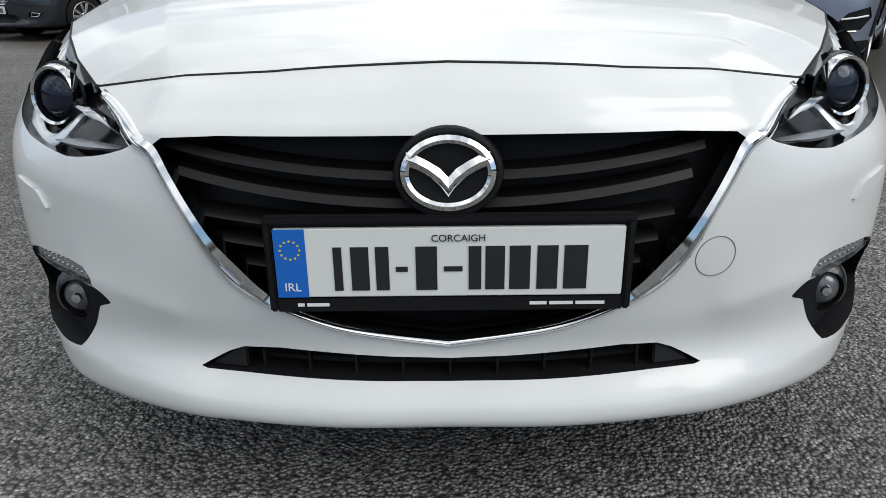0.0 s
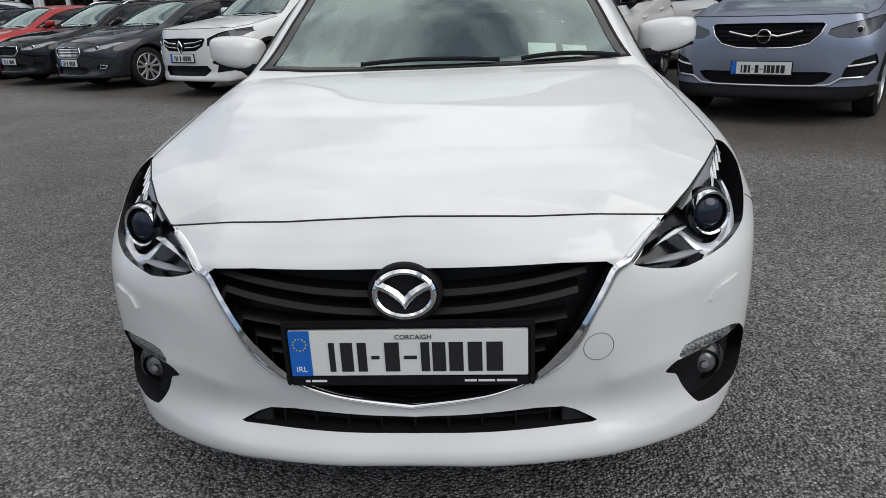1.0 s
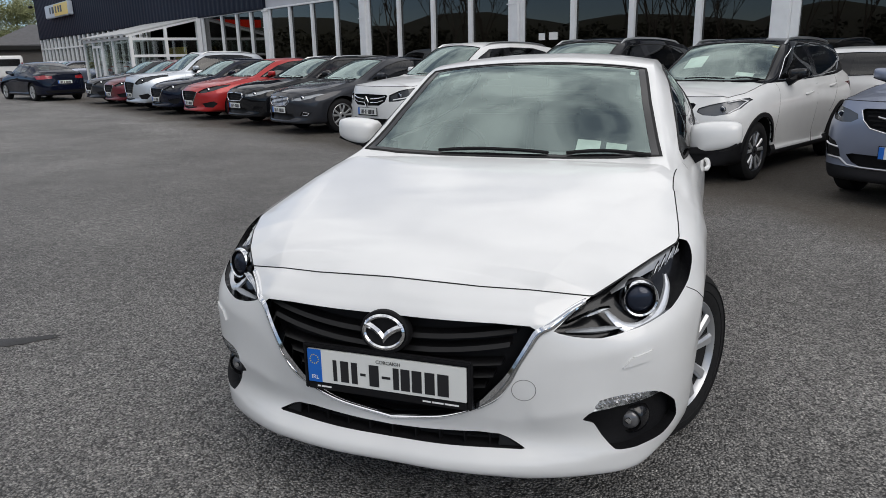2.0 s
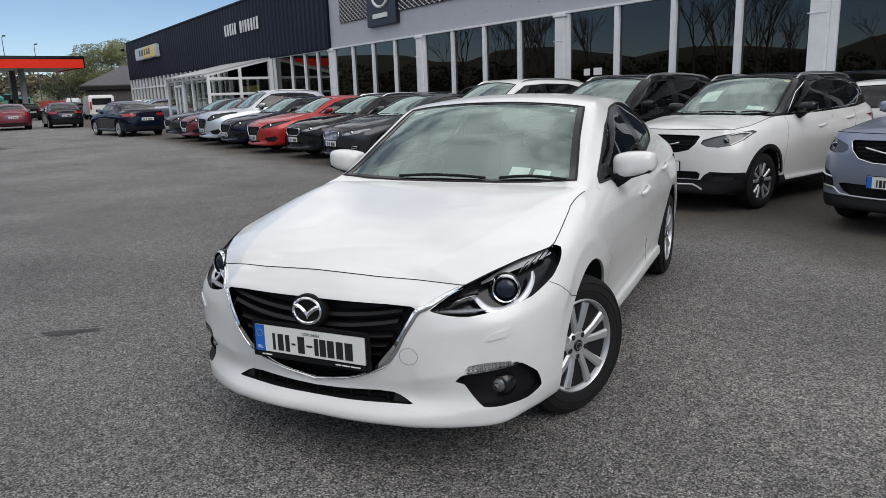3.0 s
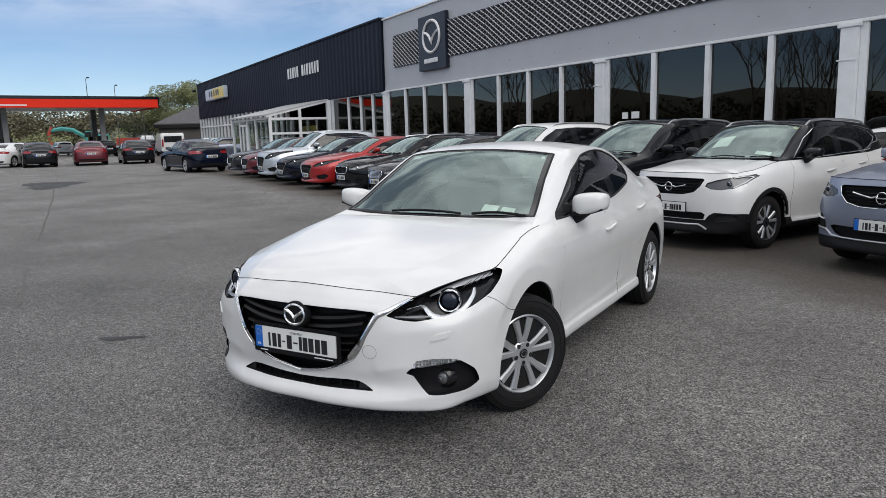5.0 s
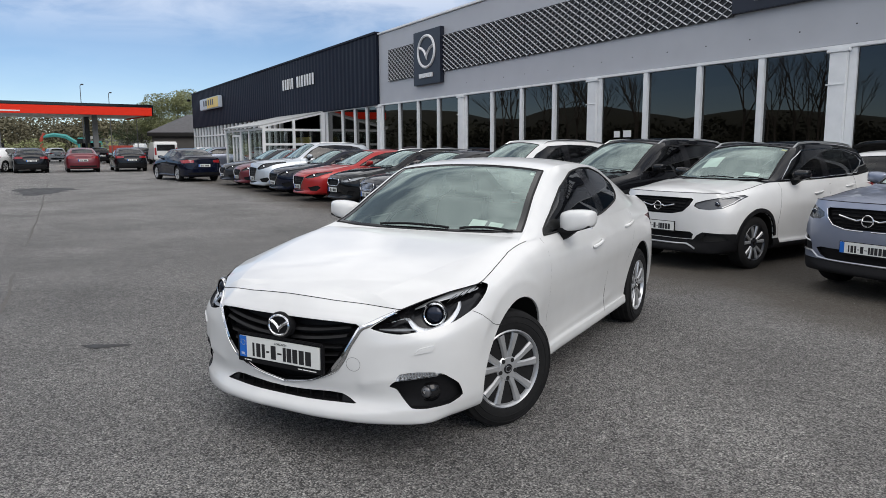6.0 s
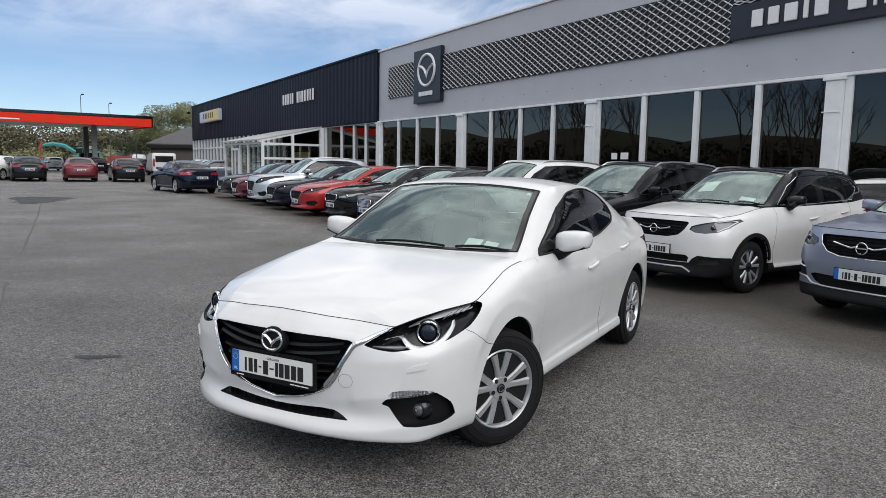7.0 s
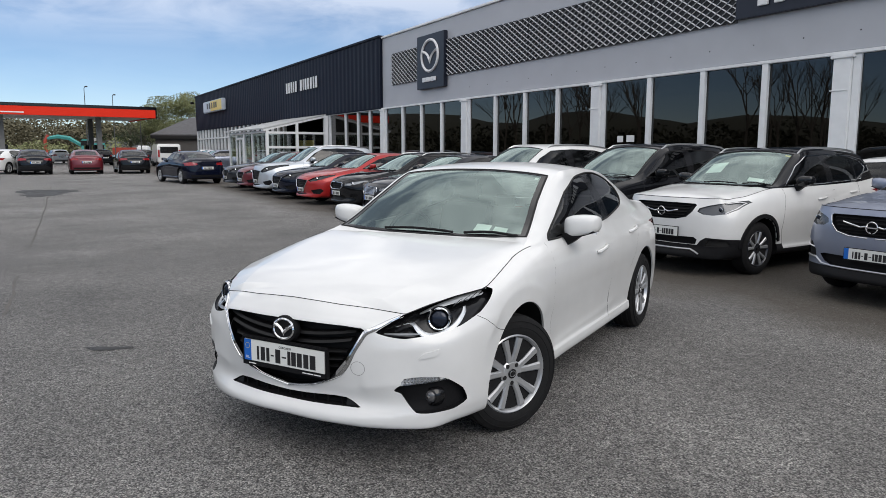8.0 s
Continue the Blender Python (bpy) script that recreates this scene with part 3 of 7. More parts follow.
def mirror(parent, x, y, z, side, material, size=1.0, cap_black=False):
    m = new("door_mirror"); m.parent = parent
    m.matrix_local = Matrix.Translation((x, y, z))
    bm = bmesh.new()
    rows = []
    for (o, hgt), (yf, yb) in zip(((.0, .046), (.015, .060), (.07, .069), (.14, .066), (.20, .055), (.222, .042), (.230, .018)), ((.03, .10), (.0, .115), (-.035, .12), (-.04, .115), (-.02, .11), (.01, .10), (.05, .09))):
        ring = []
        for k in range(14):
            a = 2 * math.pi * k / 14
            cy, cz = math.cos(a), math.sin(a)
            cy, cz = math.copysign(abs(cy) ** .75, cy), math.copysign(abs(cz) ** .5, cz)
            ring.append(Vector((side * o * size, (yf + yb) / 2 + (yb - yf) / 2 * cy, cz * hgt * size + .026 * o / .22)))
        rows.append(ring)
    vs = [[bm.verts.new(p) for p in r] for r in rows]
    for r0, r1 in zip(vs, vs[1:]):
        for k in range(14):
            bm.faces.new((r0[k], r0[(k + 1) % 14], r1[(k + 1) % 14], r1[k]))
    bm.faces.new(vs[0]), bm.faces.new(vs[-1])
    bmesh.ops.recalc_face_normals(bm, faces=bm.faces)
    bmesh.ops.subdivide_edges(bm, edges=bm.edges[:], cuts=1, use_grid_fill=True, smooth=.35)
    part("mirror_cap", bm, M_GLOSSB if cap_black else material, m, sharp=0)
    bm = bmesh.new()
    prism(bm, [(side * .002, -.040), (side * .205, -.016), (side * .212, -.026), (side * .10, -.064), (side * .0, -.066)], "y", -.012, .10)
    prism(bm, [(side * -.10, -.045), (side * .02, -.045), (side * .12, -.050), (side * .06, -.098), (side * -.02, -.150), (side * -.09, -.165)], "y", .015, .085)
    part("mirror_foot", bm, M_PLASTIC, m)
    part("mirror_glass", boxed(min(side * .03, side * .19), max(side * .03, side * .19), .117, .122, -.05, .06, bevel=.002), M_CHROME, m)
    return m


def number_plate(parent, x, y, z, facing=-1, tilt=0.0, detail=0):
    """A number plate with its holder; its number stands as plain bars."""
    p = new("number_plate"); p.parent = parent
    p.matrix_local = Matrix.Translation((x, y, z)) @ pose(0, 0, 0, tilt, 0, 0 if facing < 0 else 180)
    bm = bmesh.new()
    if detail:
        box(bm, -.275, .275, .006, .022, -.082, .066, .004)
        box(bm, -.275, .275, -.004, .014, .060, .074, .004), box(bm, -.275, -.263, -.002, .012, -.08, .066, .003), box(bm, .263, .275, -.002, .012, -.08, .066, .003)
        prism(bm, [(-.262, -.058), (.262, -.058), (.262, -.080), (-.262, -.080)], "y", .0, .008)
    else:
        box(bm, -.268, .268, .004, .016, -.072, .062)
    holder = part("plate_holder", bm, M_PLASTIC, p, "black plastic plate holder")
    part("plate_face", boxed(-.26, .26, -.002, .007, -.055, .055, bevel=.0015 if detail else 0), M_PLATEW, p)
    part("plate_band", boxed(-.26, -.213, -.0032, -.001, -.0545, .0545), M_PLATEB, p, "blue band")
    # one plain bar for each character of the number
    for a, b in ((-.173, -.160), (-.147, -.120), (-.110, -.090), (-.050, -.018), (.029, .048), (.054, .083), (.090, .121), (.131, .162), (.171, .206)):
        part("number_bar", boxed(a, b, -.0032, -.001, -.044, .026), M_INK, p)
    for a, b in ((-.080, -.062), (-.008, .020)):
        part("number_bar", boxed(a, b, -.0032, -.001, -.014, -.006), M_INK, p)
    if detail:
        written("county_name", "CORCAIGH", .0155, (.014, -.0034, .034), M_INK, p)
        written("country_code", "IRL", .019, (-.2365, -.0036, -.044), M_LIGHTG, p)
        for k in range(12):
            a = 2 * math.pi * k / 12
            part("star", lathe(bmesh.new(), [(-.0038, .0001), (-.0038, .0019), (-.003, .0019)], 5, "y", (-.2365 + .0145 * math.cos(a), 0, .022 + .0145 * math.sin(a))), M_YELLOW, p)
        for a, b in ((-.232, -.222), (-.218, -.184), (.122, .148), (.152, .188), (.192, .236)):
            part("dealer_bar", boxed(a, b, -.001, .001, -.071, -.066), M_LIGHTG, p)
    return p


def written(name, text, size, place, material, parent, m=None):
    """Letters in the built-in font, as a thin mesh, that face -y."""
    cu = bpy.data.curves.new(name, "FONT")
    cu.body, cu.size, cu.extrude, cu.align_x = text, size, .0003, "CENTER"
    ob = new(name, cu)
    me = bpy.data.meshes.new_from_object(ob.evaluated_get(bpy.context.evaluated_depsgraph_get()))
    bpy.data.objects.remove(ob)
    me.transform((m or Matrix()) @ Matrix.Translation(place) @ pose(0, 0, 0, 90, 0, 0))
    me.name = name
    me.materials.clear()
    me.materials.append(material)
    ob = new(name, me)
    ob.parent = parent
    return ob


def car(name, m, spec, material, label, category="car", group=""):
    """A car of the measures in spec: body, bonnet, roof, doors, panes, lamps, wheels and the marks of its kind. Its nose is at y = 0, and y runs to its tail."""
    root = thing(name, m, label, category, group)
    hero = spec.get("hero", False)
    S = car_surfaces(spec, 200 if hero else 84, 76 if hero else 30)
    fx, fy, fz, edge = S["fx"], S["fy"], S["fz"], S["edge"]
    hatch = S["hatch"]
    roof_mat = spec.get("roof", material)
    bm = bmesh.new()
    add_side(bm, S["side"])
    bmesh.ops.remove_doubles(bm, verts=bm.verts[:], dist=1e-5)
    bmesh.ops.recalc_face_normals(bm, faces=bm.faces)
    middle = Vector((0, fy(2.3), .5))
    if sum(f.normal.dot(f.calc_center_median() - middle) for f in bm.faces) < 0:
        bmesh.ops.reverse_faces(bm, faces=bm.faces[:])
    kd, ns = normal_tree(bm)
    tree = BVHTree.FromBMesh(bm)

    # wheel arches
    DIAG = (.766, .643)             # corner features are drawn along this slant, x and y
    s = {**BASE, **spec}
    r = spec.get("tyre_r", .322)
    wy = (s["overhang"], s["overhang"] + s["wheelbase"])
    for y in wy:
        for sx in (1, -1):
            ar = spec.get("arch_r", r + .055)
            ring = [(y + .012 + ar * math.cos(a), r + ar * math.sin(a)) for a in np.linspace(0, 2 * math.pi, 49 if hero else 25)[:-1]]
            take(bm, cookie(bm, ring, "x", lambda c: c.x * sx > fx(.55))).free()
    # lamps, grille and openings of the nose
    front = lambda c: c.y < fy(1.0)
    fzb = lambda z: fz(z + spec.get("blunt", 0.0) * max(z - .55, 0))
    rear = lambda c: c.y > fy(3.7)
    rims = set()
    for f in spec.get("front", FRONT_PLAIN) + [dict(q, rear=True) for q in spec.get("tail", TAIL_PLAIN)]:
        poly = [(fx(x), fzb(z) if not f.get("rear") else fz(z)) for x, z in f["poly"]]
        if f.get("diag"):
            poly = list(f["poly"])
        for pl, sx in ((poly, 1), (mirrored(poly) if not f.get("diag") else poly, -1)) if f.get("pair", True) else ((poly, 0),):
            ok = rear if f.get("rear") else front
            seen_along = (Vector((DIAG[0] * sx, DIAG[1], 0)), Vector((0, 0, 1))) if f.get("diag") else "y"
            piece = take(bm, cookie(bm, pl, seen_along, lambda c: ok(c) and c.x * sx >= 0))
            if not piece.faces:
                piece.free()
                continue
            rims.update(spot(v) for e_ in piece.edges if len(e_.link_faces) == 1 for v in e_.verts)
            back = -1 if f.get("rear") else 1
            kind, deep = f["kind"], f.get("deep", .035)
            shift = (-DIAG[1] * sx * deep, DIAG[0] * deep, -.4 * deep if kind == "lamp" and deep > .05 else 0) if f.get("diag") else (0, deep * back, 0)
            if kind == "lamp":
                lens = piece.copy()
                hl = part(f["name"], recess(piece, shift), f.get("inner", M_LAMPIN), root, f.get("label", ""))
                if f.get("lens", M_LENS):
                    ob = part("lens", thicken(lens, .004, (kd, ns)), f.get("lens", M_LENS), hl, sharp=0)
                    ob.visible_shadow = False
                if f.get("dress"):
                    f["dress"](hl, sx, tree)
                if f.get("bulb"):
                    bx, bz, br = f["bulb"]
                    loc, _, _, _ = tree.ray_cast(Vector((fx(bx) * sx, -1, fzb(bz))), Vector((0, 1, 0)))
                    if loc:
                        b = part("bulb", lathe(bmesh.new(), [(-.012, .001), (-.010, br * .6), (.0, br * .9), (.012, br), (.03, br)], 20, "y", loc + Vector((0, .030, 0))), M_PROJ, hl)
                        part("bulb_ring", lathe(bmesh.new(), [(.006, br), (-.002, br * 1.04), (.0, br * 1.25), (.03, br * 1.28)], 24, "y", loc + Vector((0, .026, 0))), M_CHROME, hl)
            elif kind == "hole":
                part(f["name"], recess(piece, shift), f.get("mat", M_PLASTIC), root, f.get("label", ""))
            else:
                ob = part(f["name"], thicken(piece, .004, (kd, ns)), f.get("mat", M_PLASTIC), root, f.get("label", ""))
                with_normals(ob, kd, ns)
    # slats over the grille, and bright trim
    for f in spec.get("slats", ()):
        for (x0, x1, z) in f["rows"]:
            rise = f.get("rise", 0)
            pts = ribbon_on(tree, [(fx(x0 + (x1 - x0) * q), fzb(z) + rise * (2 * q - 1) ** 2) for q in np.linspace(0, 1, 19)], "y", -1, 1, steps=1, closed=False)
            pts = [p + Vector((0, f.get("back", .02), 0)) for p in pts]
            if len(pts) > 2:
                part("grille_slat", slat_mesh(pts, f.get("depth", .03), f.get("thick", .012)), f.get("mat", M_PLASTIC), root)
    for f in spec.get("trim", ()):
        poly = [(fx(x), fzb(z)) for x, z in f["line"]]
        for pl in (poly, [(-x, z) for x, z in poly]) if f.get("pair") else (poly,):
            pts = ribbon_on(tree, pl, "y", -1 if not f.get("rear") else 9, 1 if not f.get("rear") else -1, lift=.001, steps=6, closed=f.get("closed", False))
            if len(pts) > 2:
                part(f["name"], tube(bmesh.new(), pts, f.get("r", .008), 8, f.get("closed", False)), f.get("mat", M_CHROME), root)
    # doors
    door_polys = spec.get("doors", DOORS_H if hatch else DOORS)
    for sx, side_word in ((1, "left"), (-1, "right")):
        for poly, (hy, hz) in zip(door_polys, ((2.38, .845), (3.25, .905))):
            pl = [(fy(y), fz(z)) for y, z in poly]
            faces = cookie(bm, pl, "x", lambda c: c.x * sx > fx(.6))
            if not faces:
                continue
            d = part("door", thicken(take(bm, faces), .01, (kd, ns)), material, root)
            with_normals(d, kd, ns)
            seam = ribbon_on(tree, pl[:-1] if len(pl) > 4 else pl, "x", sx * 2, -sx, lift=-.0008, steps=8, closed=False)
            if len(seam) > 3:
                part("door_gap", tube(bmesh.new(), seam, .0011 if hero else .0024, 5), M_SEAM, d)
            loc, no, _, _ = tree.ray_cast(Vector((sx * 2, fy(hy), fz(hz))), Vector((-sx, 0, 0)))
            if loc:
                x = abs(loc.x)
                bmh = bmesh.new()
                pts = [Vector((sx * (x + o), loc.y + q, loc.z + .012 * (q / .1))) for q, o in ((-.105, .001), (-.09, .014), (-.04, .022), (.04, .022), (.09, .016), (.11, .001))]
                tube(bmh, pts, [.010, .013, .013, .013, .013, .009], 8)
                part("door_handle", bmh, spec.get("handle", material), d)
    # cladding and sills
    if spec.get("clad"):
        faces = [f for f in bm.faces if f.calc_center_median().z < fz(.33) and f.calc_center_median().y > fy(.5)]
        part("sill_cladding", thicken(take(bm, faces), .01), M_PLASTIC, root)
        for y in wy:
            for sx in (1, -1):
                arc = [(y + .012 + (r + .075) * math.cos(a), r + (r + .075) * math.sin(a)) for a in np.linspace(math.pi * .98, .02, 22)]
                pts = ribbon_on(tree, arc, "x", sx * 2, -sx, lift=.004, steps=1, closed=False)
                if len(pts) > 4:
                    part("arch_trim", strip_mesh(pts, (0, y, r), .05), M_PLASTIC, root)
    if spec.get("extra"):
        spec["extra"](bm, root, tree, kd, ns, S, material)
    body = part("body", thicken(bm, .012, (kd, ns), rims), material, root)
    with_normals(body, kd, ns)

    # arch liners and underside
    for y in wy:
        for sx in (1, -1):
            lb = bmesh.new()
            rows = [[Vector((sx * x, y + .012 + (ar + .025) * math.cos(a), r + (ar + .025) * math.sin(a))) for a in np.linspace(-.25, math.pi + .25, 24)] for x in (fx(.50), fx(.66), fx(.80))]
            lip = []
            for a in np.linspace(-.25, math.pi + .25, 24):
                py, pz = y + .012 + (ar + .004) * math.cos(a), r + (ar + .004) * math.sin(a)
                loc = tree.ray_cast(Vector((sx * 2, py, pz)), Vector((-sx, 0, 0)))[0]
                lip.append(Vector((sx * (abs(loc.x) - .006 if loc else fx(.80)), py, pz)))
            rows.append(lip)
            grid_mesh(lb, rows)
            fan = [lb.verts.new(v) for v in rows[0]]
            lb.faces.new(fan)
            part("arch_liner", lb, M_SEAM, root)
    part("underbody", boxed(-fx(.70), fx(.70), fy(.28), fy(4.35), fz(.20), fz(.26), bevel=.02), M_SEAM, root)

    # bonnet
    ws_y = fy(1.34)
    keep = [k for k in range(len(edge)) if edge[k, 1] <= ws_y + 1e-6 and k < np.argmax(edge[:, 1])]
    e = edge[keep]
    zc = curve_through([fy(y) for y, _ in BONNET], [fz(z) for _, z in BONNET], e[:, 1]) + spec.get("bonnet_up", 0)
    zc = np.maximum(zc + spec.get("blunt", 0) * .30 * np.clip(1 - e[:, 1] / fy(1.3), 0, 1), e[:, 2] + .006 * np.clip(e[:, 1], 0, 1))
    bb = bmesh.new()
    rows = creased_bonnet(e, zc) if hero else chord_patch(e, zc, 25, crease=spec.get("crease", .011))
    grid_mesh(bb, rows)
    bmesh.ops.remove_doubles(bb, verts=bb.verts[:], dist=1e-5)
    bmesh.ops.recalc_face_normals(bb, faces=bb.faces)
    if sum(f.normal.z for f in bb.faces) < 0:
        bmesh.ops.reverse_faces(bb, faces=bb.faces[:])
    bon_tree = BVHTree.FromBMesh(bb)
    bonnet = part("bonnet", bb, material, root, sharp=0)
    gap = [Vector(p) + Vector((0, 0, -.001)) for p in e]
    gap = [Vector((-p.x, p.y, p.z)) for p in gap[::-1]] + gap[1:]
    part("bonnet_gap", tube(bmesh.new(), gap, .0026 if hero else .004, 6), M_SEAM, bonnet)
    # boot or tail ledge
    tail_y = fy(4.26 if hatch else 4.02)
    far = int(np.argmax(edge[:, 1]))
    keep = [k for k in range(len(edge)) if edge[k, 1] >= tail_y and k > len(edge) // 2]
    e = edge[keep]
    zc0 = fz((CENTRE_H if hatch else CENTRE)[-1][1])
    q = (e[:, 1] - e[0, 1]) / (e[-1, 1] - e[0, 1])
    bb = bmesh.new()
    grid_mesh(bb, chord_patch(e, np.maximum(zc0 + (e[-1, 2] - zc0) * q + .01 * (1 - q), e[:, 2]), 25))
    bmesh.ops.remove_doubles(bb, verts=bb.verts[:], dist=1e-5)
    bmesh.ops.recalc_face_normals(bb, faces=bb.faces)
    if sum(f.normal.z for f in bb.faces) < 0:
        bmesh.ops.reverse_faces(bb, faces=bb.faces[:])
    part("boot_lid", bb, material, root)

    # roof and pillars
    rail, mid = (RAIL_H, CENTRE_H) if hatch else (RAIL, CENTRE)
    n_top, n_side = (14, 9) if hero else (8, 6)
    ny = 60 if hero else 36
    ys = np.linspace(fy(mid[0][0]), fy(min(mid[-1][0], rail[-1][0])), ny)
    half = far + 1
    bx, bz = np.interp(ys, edge[:half, 1], edge[:half, 0]), np.interp(ys, edge[:half, 1], edge[:half, 2])
    rk = [fy(y) for y, _, _ in rail]
    rx, rz = curve_through(rk, [fx(x) for _, x, _ in rail], ys), curve_through(rk, [fz(z) for _, _, z in rail], ys)
    cz = curve_through([fy(y) for y, _ in mid], [fz(z) for _, z in mid], ys)
    gb = bmesh.new()
    rows = []
    for y, x0, z0, x1, z1, c in zip(ys, bx, bz, rx, rz, cz):
        x1, z1 = min(x1, x0), max(z1, z0)
        row = [Vector((x0 + (x1 - x0) * w + .035 * math.sin(math.pi * w) * min(1, (z1 - z0) / .3), y, z0 + (z1 - z0) * w)) for w in np.linspace(0, 1, n_side)[:-1]]
        row += [Vector((x1 * w, y, z1 + (max(c, z1) - z1) * (1 - abs(w) ** 2.3))) for w in np.cos(np.linspace(0, math.pi / 2, n_top))]
        rows.append(row + [Vector((-p.x, p.y, p.z)) for p in row[-2::-1]])
    grid_mesh(gb, rows)
    bmesh.ops.recalc_face_normals(gb, faces=gb.faces)
    if sum(f.normal.z for f in gb.faces) < 0:
        bmesh.ops.reverse_faces(gb, faces=gb.faces[:])
    kd2, ns2 = normal_tree(gb)
    gtree = BVHTree.FromBMesh(gb)
    rxy = lambda y: float(np.interp(fy(y), ys, rx))
    bmesh_top = lambda c: c.z > np.interp(c.y, ys, rz) - .02
    ws = [(0, 1.362), (.30, 1.366), (.52, 1.385), (rxy(1.43) / fx(1) - .018, 1.425), (rxy(1.8) / fx(1) - .04, 1.8), (rxy(2.1) / fx(1) - .045, 2.10), (.3, 2.075), (0, 2.068)]
    ws = [(fx(x), fy(y)) for x, y in ws]
    ws = ws + [(-x, y) for x, y in ws[-2:0:-1]]
    screen_bm = take(gb, cookie(gb, ws, "z", bmesh_top))
    screen = part("windscreen", thicken(screen_bm, .005), M_GLASS, root, sharp=0)
    with_normals(screen, kd2, ns2)
    screen.visible_shadow = False
    rim = ribbon_on(gtree, ws, "z", 3, -1, lift=-.001, steps=6)
    part("windscreen_seal", tube(bmesh.new(), rim, .008 if hero else .01, 6, True), M_SEAM, screen)
    if hero:
        # black printed border of the windscreen
        c0 = Vector((0, (ws[0][1] + max(y for _, y in ws)) / 2))
        rows = []
        for k in range(len(ws)):
            for s_ in range(6):
                p = Vector(ws[k]).lerp(Vector(ws[(k + 1) % len(ws)]), s_ / 6)
                q = c0 + (p - c0) * .94
                row = []
                for v in (p, p.lerp(q, .5), q):
                    loc = gtree.ray_cast(Vector((v.x, v.y, 3)), Vector((0, 0, -1)))[0]
                    if loc:
                        row.append(loc + Vector((0, -.001, .002)))
                if len(row) == 3:
                    rows.append(row)
        fb = bmesh.new()
        grid_mesh(fb, rows + rows[:1])
        bmesh.ops.recalc_face_normals(fb, faces=fb.faces)
        part("screen_border", fb, M_GLOSSB, screen)
    if hatch:
        rw = [(-.52, 4.10), (.52, 4.10), (.56, 4.24), (-.56, 4.24)]
    else:
        rw = [(-.50, 3.40), (.50, 3.40), (.56, 3.93), (-.56, 3.93)]
    rwin = part("rear_window", thicken(take(gb, cookie(gb, [(fx(x), fy(y)) for x, y in rw], "z", bmesh_top)), .005), M_TINT, root, sharp=0)
    with_normals(rwin, kd2, ns2)
    dlo = spec.get("dlo", DLO_H if hatch else DLO)
    dlo = [(fy(y), fz(z)) for y, z in dlo]
    pil = [(fy(2.60), fy(2.76))] + ([(fy(3.42), fy(3.46))] if hatch else [(fy(3.14), fy(3.165))])
    for sx in (1, -1):
        glass = take(gb, cookie(gb, dlo, "x", lambda c: c.x * sx > .3))
        if not glass.faces:
            glass.free()
            continue
        for y0, y1 in pil:
            strip = cookie(glass, [(y0, 0), (y1, 0), (y1 - .02, 3), (y0 - .02, 3)], "x", lambda c: True)
            if strip:
                part("door_pillar", thicken(take(glass, strip), .01), M_GLOSSB, root)
        g = part("side_window", thicken(glass, .004), M_TINT, root, sharp=0)
        with_normals(g, kd2, ns2)
        g.visible_shadow = False
        seal = ribbon_on(gtree, dlo, "x", sx * 2, -sx, lift=0, steps=6)
        if len(seal) > 4:
            part("window_seal", tube(bmesh.new(), seal, .007, 6, True), spec.get("dlo_trim", M_SEAM), g)
    if roof_mat is not material and not spec.get("roof_top_only"):
        roof = part("roof", gb, roof_mat, root, "contrasting black roof")
    else:
        roof = part("roof", gb, roof_mat, root)
    with_normals(roof, kd2, ns2)
    if spec.get("rails"):
        for sx in (1, -1):
            pts = []
            for y in np.linspace(2.15, 3.85 if hatch else 3.3, 14):
                z = float(np.interp(fy(y), ys, rz))
                pts.append(Vector((sx * (float(np.interp(fy(y), ys, rx)) - .02), fy(y), z + .028)))
            pts[0].z -= .035
            pts[-1].z -= .035
            part("roof_rail", tube(bmesh.new(), pts, .016, 8), spec["rails"], root)

    for x0, x1, y0, y1, pm in spec.get("papers", ()):
        b = bmesh.new()
        rows = []
        for y in np.linspace(y0, y1, 4):
            row = []
            for x in np.linspace(x0, x1, 6):
                loc, no, _, _ = gtree.ray_cast(Vector((fx(x), fy(y), 3)), Vector((0, 0, -1)))
                row.append((loc or Vector((fx(x), fy(y), 1))) + Vector((0, .006, -.008)))
            rows.append(row)
        grid_mesh(b, rows)
        part("sensor_cover" if pm is M_CABIN else "windscreen_notice", thicken(b, .002), pm, root)
    # cabin
    cab = part("dashboard", dash_mesh(fx, fy, fz), M_CABIN, root)
    part("cabin_floor", boxed(-fx(.72), fx(.72), fy(1.15), fy(3.95), fz(.32), fz(.40)), M_CABIN, root)
    part("parcel_shelf", boxed(-fx(.64), fx(.64), fy(3.45), fy(3.95), fz(.93), fz(.96), bevel=.01), M_CABIN, root)
    for x in (-.36, .36):
        part("seat", seat_mesh(fx(x), fy(2.35), fz), M_SEAT, root)
    part("rear_seat", rear_seat_mesh(fx, fy, fz), M_SEAT, root)
    part("steering_wheel", wheel_ring(fx(-.36), fy(1.78), fz(.93)), M_PLASTIC, root)
    part("rear_view_mirror", boxed(-.11, .11, fy(1.93), fy(1.93) + .03, fz(1.285), fz(1.285) + .06, bevel=.012), M_PLASTIC, root)

    # wheels, mirrors, plates
    tw = spec.get("tyre_w", .205)
    for y in wy:
        for sx in (1, -1):
            wheel(root, sx * (fx(.882 if hero else .865) - tw / 2), y, r, tw, spec.get("rim_r", .212), sx, material, spec.get("rim_style", 0), spec.get("spokes", 5), 1 if hero else 0, spec.get("steer", 0) if y == wy[0] else 0)
